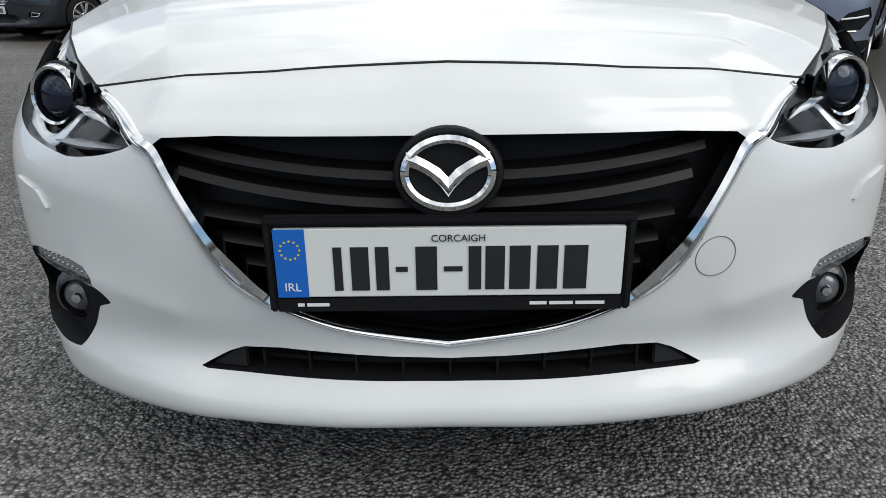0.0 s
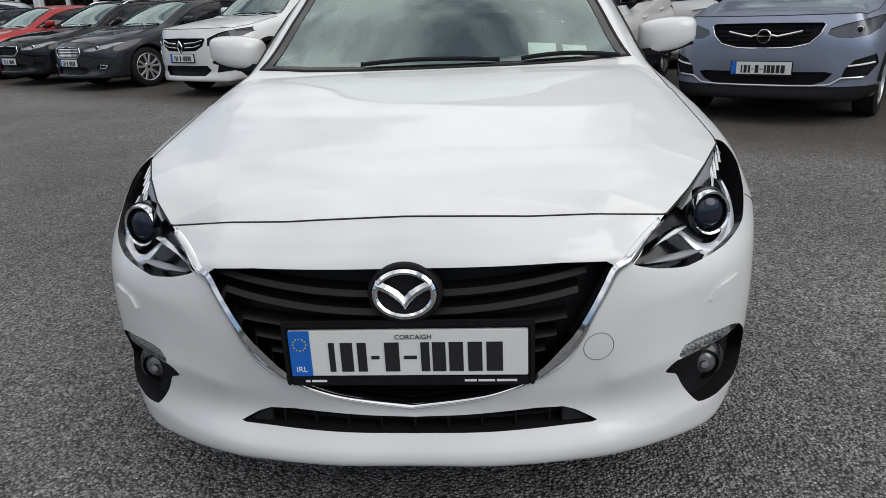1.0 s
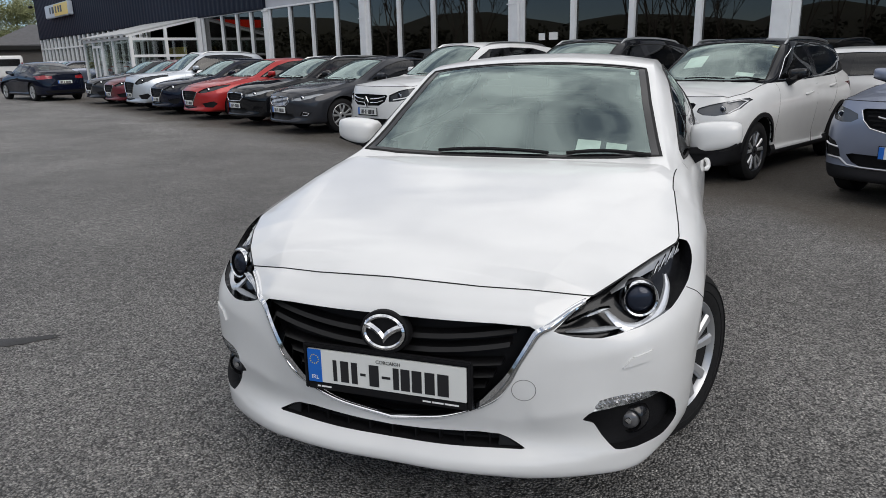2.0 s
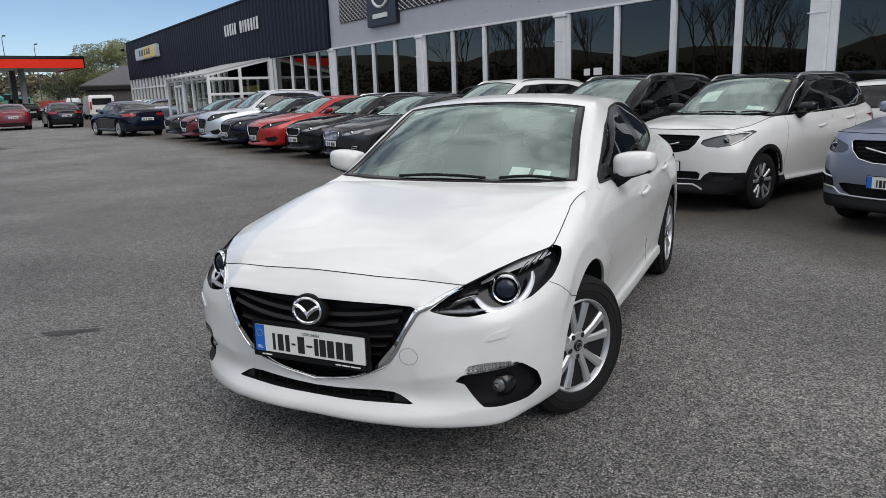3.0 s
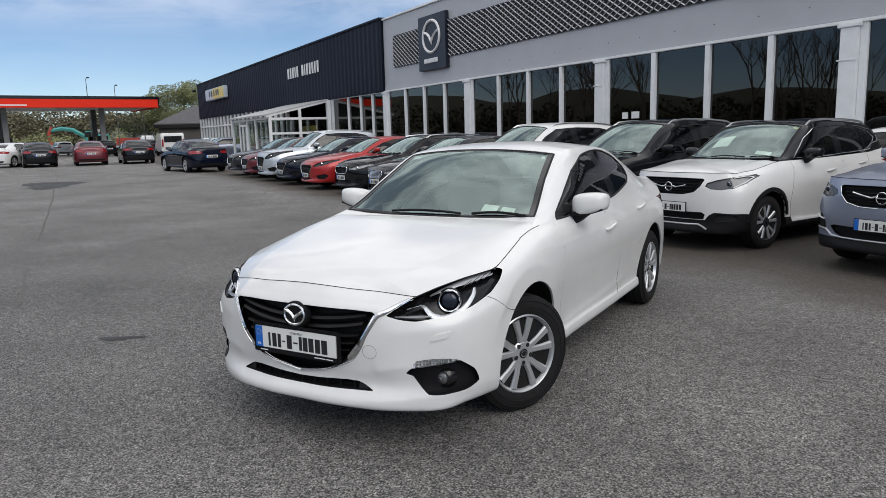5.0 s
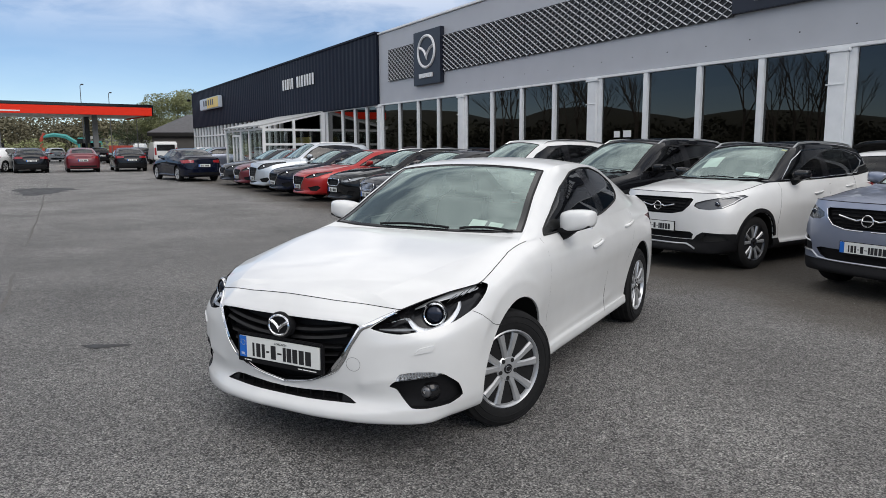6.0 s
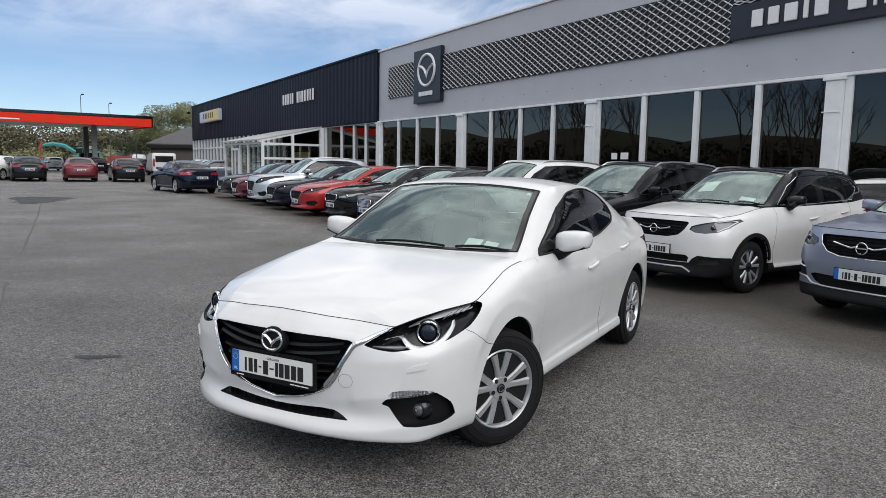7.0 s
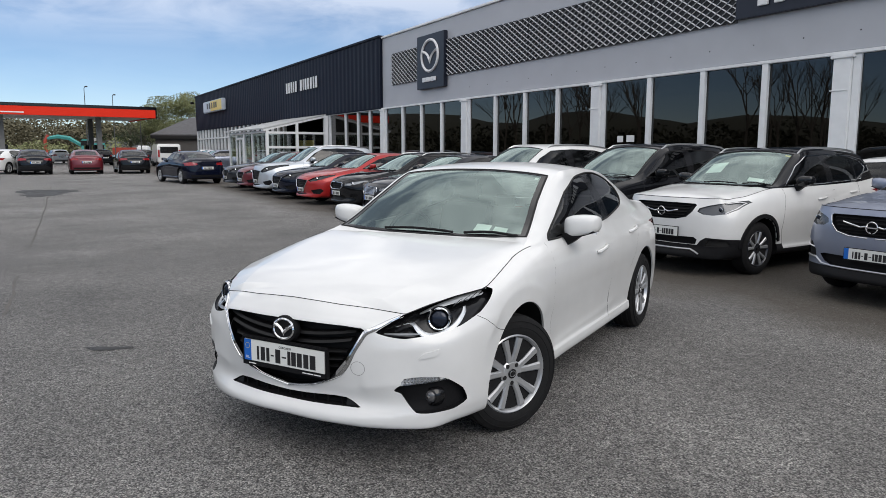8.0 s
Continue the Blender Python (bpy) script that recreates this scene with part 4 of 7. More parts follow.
    for sx in (1, -1):
        mirror(root, sx * fx(.81), fy(1.77), fz(1.05), sx, material, 1.0, spec.get("cap_black", False))
    # wipers
    for x0, x1, k in ((-.30, .22, 0), (.30, .66, 1)):
        pts = []
        for q in np.linspace(0, 1, 8):
            x = x0 + (x1 - x0) * q
            y = 1.375 + .03 * abs(x) + .02 * math.sin(math.pi * q)
            loc, no, _, _ = gtree.ray_cast(Vector((fx(x), fy(y), 3)), Vector((0, 0, -1)))
            if loc:
                pts.append(loc + Vector((0, -.006, .014)))
        if len(pts) > 2:
            part("wiper", tube(bmesh.new(), pts, .0085, 6), M_PLASTIC, root)
    fp = spec.get("plate", (0, .0, .52))
    if fp:
        loc, _, _, _ = tree.ray_cast(Vector((fx(fp[0]), -1, fz(fp[2]))), Vector((0, 1, 0)))
        number_plate(root, fx(fp[0]), (loc.y if loc else .03) - .012 + fp[1], fz(fp[2]), -1, detail=1 if hero else 0)
    rp = spec.get("rear_plate", (0, .70))
    loc, _, _, _ = tree.ray_cast(Vector((0, 9, fz(rp[1]))), Vector((0, -1, 0)))
    number_plate(root, 0, (loc.y if loc else s["length"]) + .018, fz(rp[1]), 1)
    return root


def slat_mesh(pts, depth, thick):
    """A bar along points: thick in height, deep along y, with a slanting top."""
    bm = bmesh.new()
    rings = [[bm.verts.new(p + Vector((0, a, b))) for a, b in ((0, -thick * .2), (depth, -thick * .5), (depth, thick * .9), (depth * .25, thick * .5))] for p in pts]
    for r0, r1 in zip(rings, rings[1:]):
        for q in range(4):
            bm.faces.new((r0[q], r0[(q + 1) % 4], r1[(q + 1) % 4], r1[q]))
    bm.faces.new(rings[0]), bm.faces.new(rings[-1])
    bmesh.ops.recalc_face_normals(bm, faces=bm.faces)
    return bm


def strip_mesh(pts, centre, width):
    """A band that follows an arch, width outwards from the points."""
    bm = bmesh.new()
    a, b, c, d = [], [], [], []
    for p in pts:
        o = Vector((0, p.y - centre[1], p.z - centre[2])).normalized()
        sx = 1 if p.x > 0 else -1
        a.append(bm.verts.new(p - o * .022 + Vector((sx * -.012, 0, 0))))
        b.append(bm.verts.new(p - o * .018 + Vector((sx * .012, 0, 0))))
        c.append(bm.verts.new(p + o * (width - .022) + Vector((sx * .008, 0, 0))))
        d.append(bm.verts.new(p + o * (width - .018) + Vector((sx * -.02, 0, 0))))
    for k in range(len(pts) - 1):
        for p, q in ((a, b), (b, c), (c, d)):
            bm.faces.new((p[k], p[k + 1], q[k + 1], q[k]))
    bmesh.ops.recalc_face_normals(bm, faces=bm.faces)
    return bm


def dash_mesh(fx, fy, fz):
    bm = bmesh.new()
    prism(bm, [(fy(1.30), fz(.55)), (fy(1.30), fz(.955)), (fy(1.55), fz(.985)), (fy(1.75), fz(.97)), (fy(1.82), fz(.92)), (fy(1.78), fz(.60))], "x", -fx(.70), fx(.70))
    bmesh.ops.bevel(bm, geom=bm.edges[:], offset=.02, segments=2, affect="EDGES")
    return bm


def seat_mesh(x, y, fz):
    bm = bmesh.new()
    box(bm, x - .25, x + .25, y - .32, y + .18, fz(.42), fz(.60), .05)
    prof = [(y + .10, fz(.58)), (y + .14, fz(.60)), (y + .30, fz(1.12)), (y + .40, fz(1.12)), (y + .28, fz(.58))]
    b2 = bmesh.new()
    prism(b2, prof, "x", x - .23, x + .23)
    bmesh.ops.bevel(b2, geom=b2.edges[:], offset=.03, segments=2, affect="EDGES")
    box(b2, x - .12, x + .12, y + .32, y + .41, fz(1.14), fz(1.30), .035)
    me = bpy.data.meshes.new("tmp")
    b2.to_mesh(me); b2.free()
    bm.from_mesh(me)
    bpy.data.meshes.remove(me)
    return bm


def rear_seat_mesh(fx, fy, fz):
    bm = bmesh.new()
    box(bm, -fx(.62), fx(.62), fy(2.95), fy(3.4), fz(.42), fz(.60), .05)
    box(bm, -fx(.62), fx(.62), fy(3.38), fy(3.52), fz(.55), fz(1.02), .05)
    for x in (-.36, .36):
        box(bm, fx(x) - .12, fx(x) + .12, fy(3.42), fy(3.5), fz(1.02), fz(1.14), .03)
    return bm


def wheel_ring(x, y, z):
    bm = bmesh.new()
    pts = [(x + .18 * math.cos(a), y + .18 * math.sin(a) * .35, z + .18 * math.sin(a) * .93) for a in np.linspace(0, 2 * math.pi, 25)[:-1]]
    tube(bm, pts, .016, 6, True)
    box(bm, x - .17, x + .17, y - .02, y + .01, z - .03, z + .02, .01)
    return bm


DOORS = [[(1.50, .28), (1.43, .50), (1.45, .74), (1.50, .92), (1.53, 1.15), (2.68, 1.15), (2.66, .28)],
         [(2.67, .28), (2.69, 1.15), (3.50, 1.15), (3.42, .86), (3.30, .70), (3.16, .58), (3.10, .28)]]
DOORS_H = DOORS
LIGHT_M = [(.475, .668), (.52, .715), (.60, .762), (.72, .80), (.835, .845), (.86, .80), (.80, .71), (.70, .668), (.56, .648)]
GRILLE_M = [(0, .372), (.16, .395), (.27, .44), (.34, .52), (.40, .60), (.44, .68), (.38, .692), (.2, .70), (0, .702)]
GRILLE_M = GRILLE_M + [(-x, z) for x, z in GRILLE_M[-2:0:-1]]
GRILLE_W = [(0, .59), (.30, .595), (.42, .64), (.46, .70), (.44, .715), (0, .72)]
GRILLE_W = GRILLE_W + [(-x, z) for x, z in GRILLE_W[-2:0:-1]]
LIGHT_W = [(.49, .64), (.49, .71), (.62, .755), (.82, .80), (.86, .76), (.80, .68), (.64, .645)]
LOW_W = [(-.40, .29), (.40, .29), (.50, .36), (.45, .42), (-.45, .42), (-.50, .36)]
FOG_W = [(.58, .33), (.80, .35), (.84, .44), (.62, .44)]
FRONT_PLAIN = [dict(kind="lamp", name="headlight", poly=LIGHT_W, bulb=(.62, .70, .04)), dict(kind="hole", name="grille", poly=GRILLE_W, pair=False, deep=.05),
               dict(kind="hole", name="lower_grille", poly=LOW_W, pair=False, deep=.05), dict(kind="hole", name="fog_recess", poly=FOG_W, deep=.02)]
TAIL_PLAIN = [dict(kind="lamp", name="tail_light", poly=[(.42, .83), (.85, .80), (.85, .92), (.70, .96), (.42, .93)], inner=M_TAIL, lens=M_LENS, deep=.02),
              dict(kind="panel", name="rear_valance", poly=[(-.66, .30), (.66, .30), (.72, .40), (-.72, .40)], pair=False)]
FRONT_FIVE = [dict(kind="lamp", name="headlight", poly=LIGHT_M, bulb=(.66, .725, .04)), dict(kind="hole", name="grille", poly=GRILLE_M, pair=False, deep=.05),
               dict(kind="hole", name="lower_grille", poly=[(-.42, .315), (0, .27), (.42, .315), (.36, .338), (0, .325), (-.36, .338)], pair=False, deep=.05), dict(kind="hole", name="fog_recess", poly=[(.58, .41), (.70, .43), (.82, .46), (.85, .40), (.80, .31), (.66, .32)], deep=.02)]


# ---------------------------------------------------------------- the white saloon
def both(half):
    return half + [(-x, z) for x, z in half[-2:0:-1]]


def slanted(pts):
    return [(.766 * x + .643 * y, z) for x, y, z in pts]


H_GRILLE = both([(0, .366), (.093, .381), (.182, .400), (.264, .434), (.306, .460), (.340, .495), (.372, .538), (.401, .590), (.428, .640), (.450, .688), (.430, .701), (.336, .707), (.17, .709), (0, .709)])
H_LOW = both([(0, .304), (.10, .305), (.20, .307), (.33, .309), (.41, .309), (.421, .312), (.408, .319), (.368, .341), (.342, .351), (.28, .354), (.19, .349), (.095, .342), (0, .338)])
H_LIGHT = slanted([(.49, .125, .683), (.532, .167, .716), (.588, .246, .762), (.650, .345, .812), (.735, .50, .850), (.79, .63, .850), (.825, .693, .832), (.832, .64, .795), (.832, .54, .745), (.80, .39, .697), (.725, .275, .671), (.619, .182, .655), (.55, .145, .664)])
H_FOG = slanted([(.578, .147, .406), (.604, .158, .432), (.70, .215, .440), (.765, .275, .450), (.79, .30, .455), (.83, .37, .40), (.838, .40, .335), (.80, .335, .303), (.725, .249, .293), (.668, .199, .299), (.632, .182, .345), (.606, .165, .392)])
H_SIGNAL = slanted([(.606, .158, .433), (.622, .167, .466), (.692, .212, .474), (.748, .262, .470), (.784, .30, .458), (.765, .275, .450), (.70, .215, .440)])


def headlight_dress(hl, sx, tree):
    """Projector, silver horseshoe, reflector ribs and a bright blade behind the lens."""
    c = tree.ray_cast(Vector((.722 * sx, -1, .726)), Vector((0, 1, 0)))[0] + Vector((-.016 * sx, .040, 0))
    face = Vector((.35 * sx, -.90, .10)).normalized()
    side = Vector((0, 0, 1)).cross(face).normalized()
    up = face.cross(side)

    def ring(r0, r1, d0, d1, material, name, n=28):
        bm = bmesh.new()
        rows = []
        for a in np.linspace(0, 2 * math.pi, n):
            o = side * math.cos(a) + up * math.sin(a)
            rows.append([c + o * r0 + face * d0, c + o * (r0 + r1) / 2 + face * max(d0, d1) * 1.15, c + o * r1 + face * d1, c + o * r1 + face * (d1 - .02)])
        grid_mesh(bm, rows)
        return part(name, bm, material, hl)

    bm = bmesh.new()
    rows = []
    for q in np.linspace(0, math.pi / 2, 8):
        rows.append([c + (side * math.cos(a) + up * math.sin(a)) * .042 * math.sin(q) + face * (.008 + .020 * math.cos(q)) for a in np.linspace(0, 2 * math.pi, 29)])
    grid_mesh(bm, rows)
    bmesh.ops.remove_doubles(bm, verts=bm.verts[:], dist=1e-5)
    bmesh.ops.recalc_face_normals(bm, faces=bm.faces)
    part("projector_lens", bm, M_PROJ, hl, "dark projector lens")
    ring(.042, .047, .010, .018, M_GLOSSB, "projector_bezel")
    ring(.047, .057, .022, .016, M_CHROME, "projector_ring")
    ring(.057, .062, .006, .006, M_LAMPB, "projector_groove")

    def behind(x, z, depth):
        """A place a little behind the lens."""
        loc = tree.ray_cast(Vector((x * sx, -1, z)), Vector((0, 1, 0)))[0]
        return (loc or Vector((x * sx, .4, z))) + Vector((-.45 * sx, .9, 0)) * depth

    def band(name, line, width, depth, material, k=30):
        """A curved strip that tapers to both ends."""
        pts = curve_through(range(len(line)), line, np.linspace(0, len(line) - 1, k))
        rows = []
        for j, (x, z) in enumerate(pts):
            p, q = pts[max(j - 1, 0)], pts[min(j + 1, k - 1)]
            t = np.array(q) - np.array(p)
            t /= np.hypot(*t) + 1e-9
            w = width * min(1, .20 + 1.7 * j / k, .25 + 3 * (k - 1 - j) / k)
            n = np.array((-t[1], t[0]))
            rows.append([behind(*(np.array((x, z)) + n * w * e), depth + o) for e, o in ((-1, .012), (-.8, 0), (0, -.004), (.8, 0), (1, .012))])
        bm = bmesh.new()
        grid_mesh(bm, rows)
        bmesh.ops.recalc_face_normals(bm, faces=bm.faces)
        return part(name, bm, material, hl)

    band("light_guide", [(.612, .716), (.634, .708), (.655, .690), (.685, .667), (.724, .657), (.764, .670), (.790, .700), (.796, .742), (.786, .772)], .0125, .024, M_REFL)
    band("blade", [(.525, .694), (.570, .706), (.61, .716), (.64, .722)], .0050, .014, M_CHROME)
    band("upper_wing", [(.640, .752), (.690, .778), (.745, .800), (.795, .815), (.818, .815)], .0150, .022, M_REFLD)
    band("lower_lip", [(.530, .672), (.600, .668), (.680, .668)], .0060, .020, M_LAMPG)
    for k in range(4):
        x, z = .745 + .018 * k, .772 + .010 * k
        band("reflector_rib", [(x, z), (x + .010, z + .018), (x + .016, z + .034)], .0035, .018, M_CHROME, 8)


def fog_dress(hl, sx, tree):
    c = Vector((.703 * sx, .272, .362))
    part("fog_lamp", lathe(bmesh.new(), [(-.016, .001), (-.012, .020), (-.004, .030), (.006, .034), (.03, .034)], 24, "y", c), M_FOG, hl, "round clear fog lamp")
    part("fog_bezel", lathe(bmesh.new(), [(.004, .034), (-.008, .037), (-.004, .044), (.02, .056), (.04, .060)], 24, "y", c), M_GLOSSB, hl)
    part("fog_bulb", lathe(bmesh.new(), [(-.020, .001), (-.018, .009), (-.008, .012), (.0, .012)], 14, "y", c + Vector((0, -.001, .002))), M_CHROME, hl)


def signal_dress(hl, sx, tree):
    """Two rows of small bright facets behind the lens."""
    for row in (0, 1):
        for k in range(11):
            q = k / 10
            x, z = .626 + .128 * q, .447 + .016 * row * (1 - .5 * q) + .006 * q
            loc = tree.ray_cast(Vector((x * sx, -1, z)), Vector((0, 1, 0)))[0]
            if loc:
                part("reflector_facet", boxed(loc.x - .0052, loc.x + .0052, loc.y + .006, loc.y + .014, z - .0065, z + .0065, bevel=.003), M_CHROME, hl)


def hero_extra(bm, root, tree, kd, ns, S, material):
    # bumper joint under the headlight, and covers in the bumper
    for sx in (1, -1):
        pts = []
        line = ((.832, .50, .724), (.866, .585, .668), (.88, .65, .635), (.887, .72, .618))
        for x, y, z in curve_through(range(4), line, np.linspace(0, 3, 30)):
            loc, no, _, _ = tree.find_nearest(Vector((x * sx, y, z)))
            pts.append(loc)
        part("bumper_gap", tube(bmesh.new(), pts, .0016, 5), M_SEAM, root)
        U = (Vector((.766 * sx, .643, 0)), Vector((0, 0, 1)))
        pl = slanted([(.678, .207, .560), (.692, .219, .584), (.700, .225, .590), (.752, .275, .603), (.753, .276, .598), (.742, .262, .572)])
        piece = take(bm, cookie(bm, pl, U, lambda c: c.y < 1 and c.x * sx > 0))
        bmesh.ops.translate(piece, verts=piece.verts[:], vec=(.003 * sx, -.005, 0))
        ob = part("washer_cover", thicken(piece, .008, (kd, ns)), material, root)
        with_normals(ob, kd, ns)
    circle = [(.417 + .034 * math.cos(a), .507 + .034 * math.sin(a)) for a in np.linspace(0, 2 * math.pi, 25)[:-1]]
    pts = ribbon_on(tree, circle, "y", -1, 1, steps=1)
    part("tow_cover_gap", tube(bmesh.new(), pts, .0010, 5, True), M_GAP, root)
    # chrome frame of the grille: a raised strip from the tip to the headlight
    out = [(0, .357), (.094, .373), (.183, .393), (.269, .426), (.318, .450), (.353, .480), (.382, .525), (.409, .582), (.437, .631), (.460, .668), (.492, .686), (.535, .719), (.592, .755)]
    inn = [(0, .376), (.092, .390), (.180, .409), (.258, .442), (.293, .471), (.326, .51), (.362, .552), (.392, .600), (.419, .650), (.441, .690), (.466, .704), (.53, .741), (.589, .766)]
    q = np.linspace(0, 12, 60)
    po, pi_ = curve_through(range(13), out, q), curve_through(range(13), inn, q)
    for sx in (1, -1):
        rows = []
        for (xo, zo), (xi, zi) in zip(po, pi_):
            a = tree.ray_cast(Vector((xo * sx, -1, zo)), Vector((0, 1, 0)))[0]
            b = tree.ray_cast(Vector((xi * sx, -1, zi)), Vector((0, 1, 0)))[0]
            if a and b:
                mid = a.lerp(b, .5)
                rows.append([a + Vector((0, .004, 0)), a.lerp(b, .12) + Vector((0, -.006, 0)), a.lerp(b, .42) + Vector((0, -.010, 0)), a.lerp(b, .48) + Vector((0, -.006, 0)), a.lerp(b, .55) + Vector((0, -.009, 0)), b.lerp(a, .08) + Vector((0, -.004, 0)), b + Vector((0, .03, 0))])
        g = bmesh.new()
        grid_mesh(g, rows)
        bmesh.ops.recalc_face_normals(g, faces=g.faces)
        part("grille_frame", g, M_CHROME, root, "bright chrome grille frame", sharp=60)
    for k in range(-4, 5):
        part("lower_rib", boxed(k * .078 - .002, k * .078 + .002, .068 + .0035 * k * k * .4, .10, .300, .345), M_PLASTIC, root)
    for sx in (1, -1):
        rim = []
        for x, z in ((.338, .311), (.404, .3115), (.366, .339), (.341, .349)):
            loc = tree.ray_cast(Vector((x * sx, -1, z)), Vector((0, 1, 0)))[0]
            rim.append(loc + Vector((0, .010, 0)))
        b = bmesh.new()
        f0 = [b.verts.new(p) for p in rim]
        f1 = [b.verts.new(p + Vector((0, .03, 0))) for p in rim]
        b.faces.new(f0), b.faces.new(f1[::-1])
        for k in range(4):
            b.faces.new((f0[k], f1[k], f1[(k + 1) % 4], f0[(k + 1) % 4]))
        bmesh.ops.recalc_face_normals(b, faces=b.faces)
        bmesh.ops.bevel(b, geom=b.edges[:], offset=.003, segments=2, affect="EDGES")
        part("grille_end_cap", b, M_GRILLE, root)
    # emblem: dark oval with a plain ring and wings
    e = new("emblem"); e.parent = root
    e.matrix_local = Matrix.Translation((0, .040, .657)) @ pose(0, 0, 0, -8, 0, 0)
    def oval(name, prof, material, n=40):
        b = bmesh.new()
        grid_mesh(b, [[Vector((a * math.cos(t), d, c * math.sin(t))) for a, c, d in prof] for t in np.linspace(0, 2 * math.pi, n + 1)])
        bmesh.ops.remove_doubles(b, verts=b.verts[:], dist=1e-5)
        bmesh.ops.recalc_face_normals(b, faces=b.faces)
        return part(name, b, material, e)
    oval("emblem_back", [(.0001, .0001, .006), (.066, .053, .004), (.073, .060, -.002), (.078, .065, .0), (.081, .068, .010), (.081, .068, .03)], M_PLASTIC)
    oval("emblem_ring", [(.056, .042, .004), (.057, .043, -.006), (.062, .048, -.010), (.069, .055, -.006), (.072, .058, .004)], M_CHROME)
    for sx in (1, -1):
        b = bmesh.new()
        top = [(0, -.006), (.012, .007), (.030, .018), (.046, .026), (.060, .031)]
        low = [(0, -.034), (.010, -.020), (.026, -.005), (.043, .005), (.060, .011)]
        rows = [[Vector((x0 * sx, -.004, z0)), Vector(((x0 + x1) / 2 * sx, -.011, (z0 + z1) / 2)), Vector((x1 * sx, -.004, z1))] for (x0, z0), (x1, z1) in zip(top, low)]
        grid_mesh(b, rows)
        bmesh.ops.recalc_face_normals(b, faces=b.faces)
        part("emblem_wing", thicken(b, .004), M_CHROME, e, sharp=20)


H_RIDGES = [(.008, .045, .060, "xyz", [(.44, .10, .600), (.54, .14, .602), (.63, .185, .607), (.72, .26, .622), (.80, .38, .652), (.86, .54, .692), (.89, .68, .72)]),
            (.007, .050, .022, "xyz", [(.42, .09, .405), (.50, .11, .424), (.58, .145, .436), (.66, .19, .445)]),
            (.007, .016, .040, "xyz", [(.36, .07, .268), (.46, .10, .276), (.56, .15, .285), (.66, .20, .292), (.75, .27, .296)]),
            (.008, .045, .045, "xyz", [(.425, .175, .79), (.437, .14, .755), (.447, .11, .72), (.455, .095, .69)]),
            (.009, .060, .035, "yz", [(.50, .50), (.56, .63), (.68, .735), (.86, .795), (1.06, .79), (1.24, .71), (1.36, .58)]),
            (.006, .030, .100, "yz", [(.75, .835), (1.2, .86), (1.8, .855), (2.6, .875), (3.3, .915), (4.0, .955)]),
            (.007, .016, .050, "yz", [(1.42, .335), (2.0, .350), (2.6, .37), (2.9, .40)])]
# stations of the body and the bonnet joint's place there; the corner stands beside the chrome frame
H_JOINT = [(1.44, .274, .148, .790), (2.2, .410, .180, .782), (3.3, .584, .244, .758), (4.2, .657, .340, .793), (5.2, .728, .470, .820), (6.4, .800, .630, .838), (6.8, .806, .680, .846), (7.4, .798, .79, .872), (8.4, .772, 1.05, .934)]
HERO = dict(hero=True, ridges=H_RIDGES, joint=H_JOINT, arch_r=.392, steer=-26, extra=hero_extra, plate=(0, 0, .523), papers=[(.33, .435, 1.43, 1.50, M_PAPER), (.46, .55, 1.43, 1.495, M_PLATEW), (-.53, -.47, 2.03, 2.055, M_PAPER), (.50, .525, 2.03, 2.06, M_PAPER), (-.10, .06, 2.005, 2.05, M_CABIN), (-.05, .01, 1.96, 2.0, M_CABIN)], dlo=rounded(DLO, 3, .6), rim_r=.216, tyre_r=.325,
            front=[dict(kind="lamp", name="headlight", poly=rounded(H_LIGHT, 3), diag=True, deep=.055, dress=headlight_dress, inner=M_LAMPB),
                   dict(kind="lamp", name="indicator", poly=rounded(H_SIGNAL, 2), diag=True, deep=.018, dress=signal_dress, inner=M_REFL),
                   dict(kind="lamp", name="fog_light", poly=rounded(H_FOG, 3), diag=True, deep=.04, dress=fog_dress, inner=M_PLASTIC, lens=None),
                   dict(kind="hole", name="grille", poly=H_GRILLE, pair=False, deep=.07),
                   dict(kind="hole", name="lower_grille", poly=H_LOW, pair=False, deep=.06)],
            slats=[dict(rows=[(-.438, .438, .642), (-.418, .418, .600)], rise=.045, thick=.017, back=.022, depth=.04, mat=M_GRILLE),
                   dict(rows=[(-.392, .392, .560), (-.366, .366, .520), (-.338, .338, .483), (-.28, .28, .435)], rise=.022, thick=.012, back=.025, depth=.04, mat=M_GRILLE),
                   dict(rows=[(-.34, .34, .328)], thick=.004, back=.03, depth=.02)])
hero_car = car("saloon_car", Matrix(), HERO, M_WHITE, "white saloon car with black grille and clear headlights parked on asphalt", "car")


# ---------------------------------------------------------------- ground
def gz(x, y):
    """Height of the yard: level round the white car, then rising very gently."""
    return min(.25, .0052 * max(0.0, math.hypot(x - 1, y) - 9))


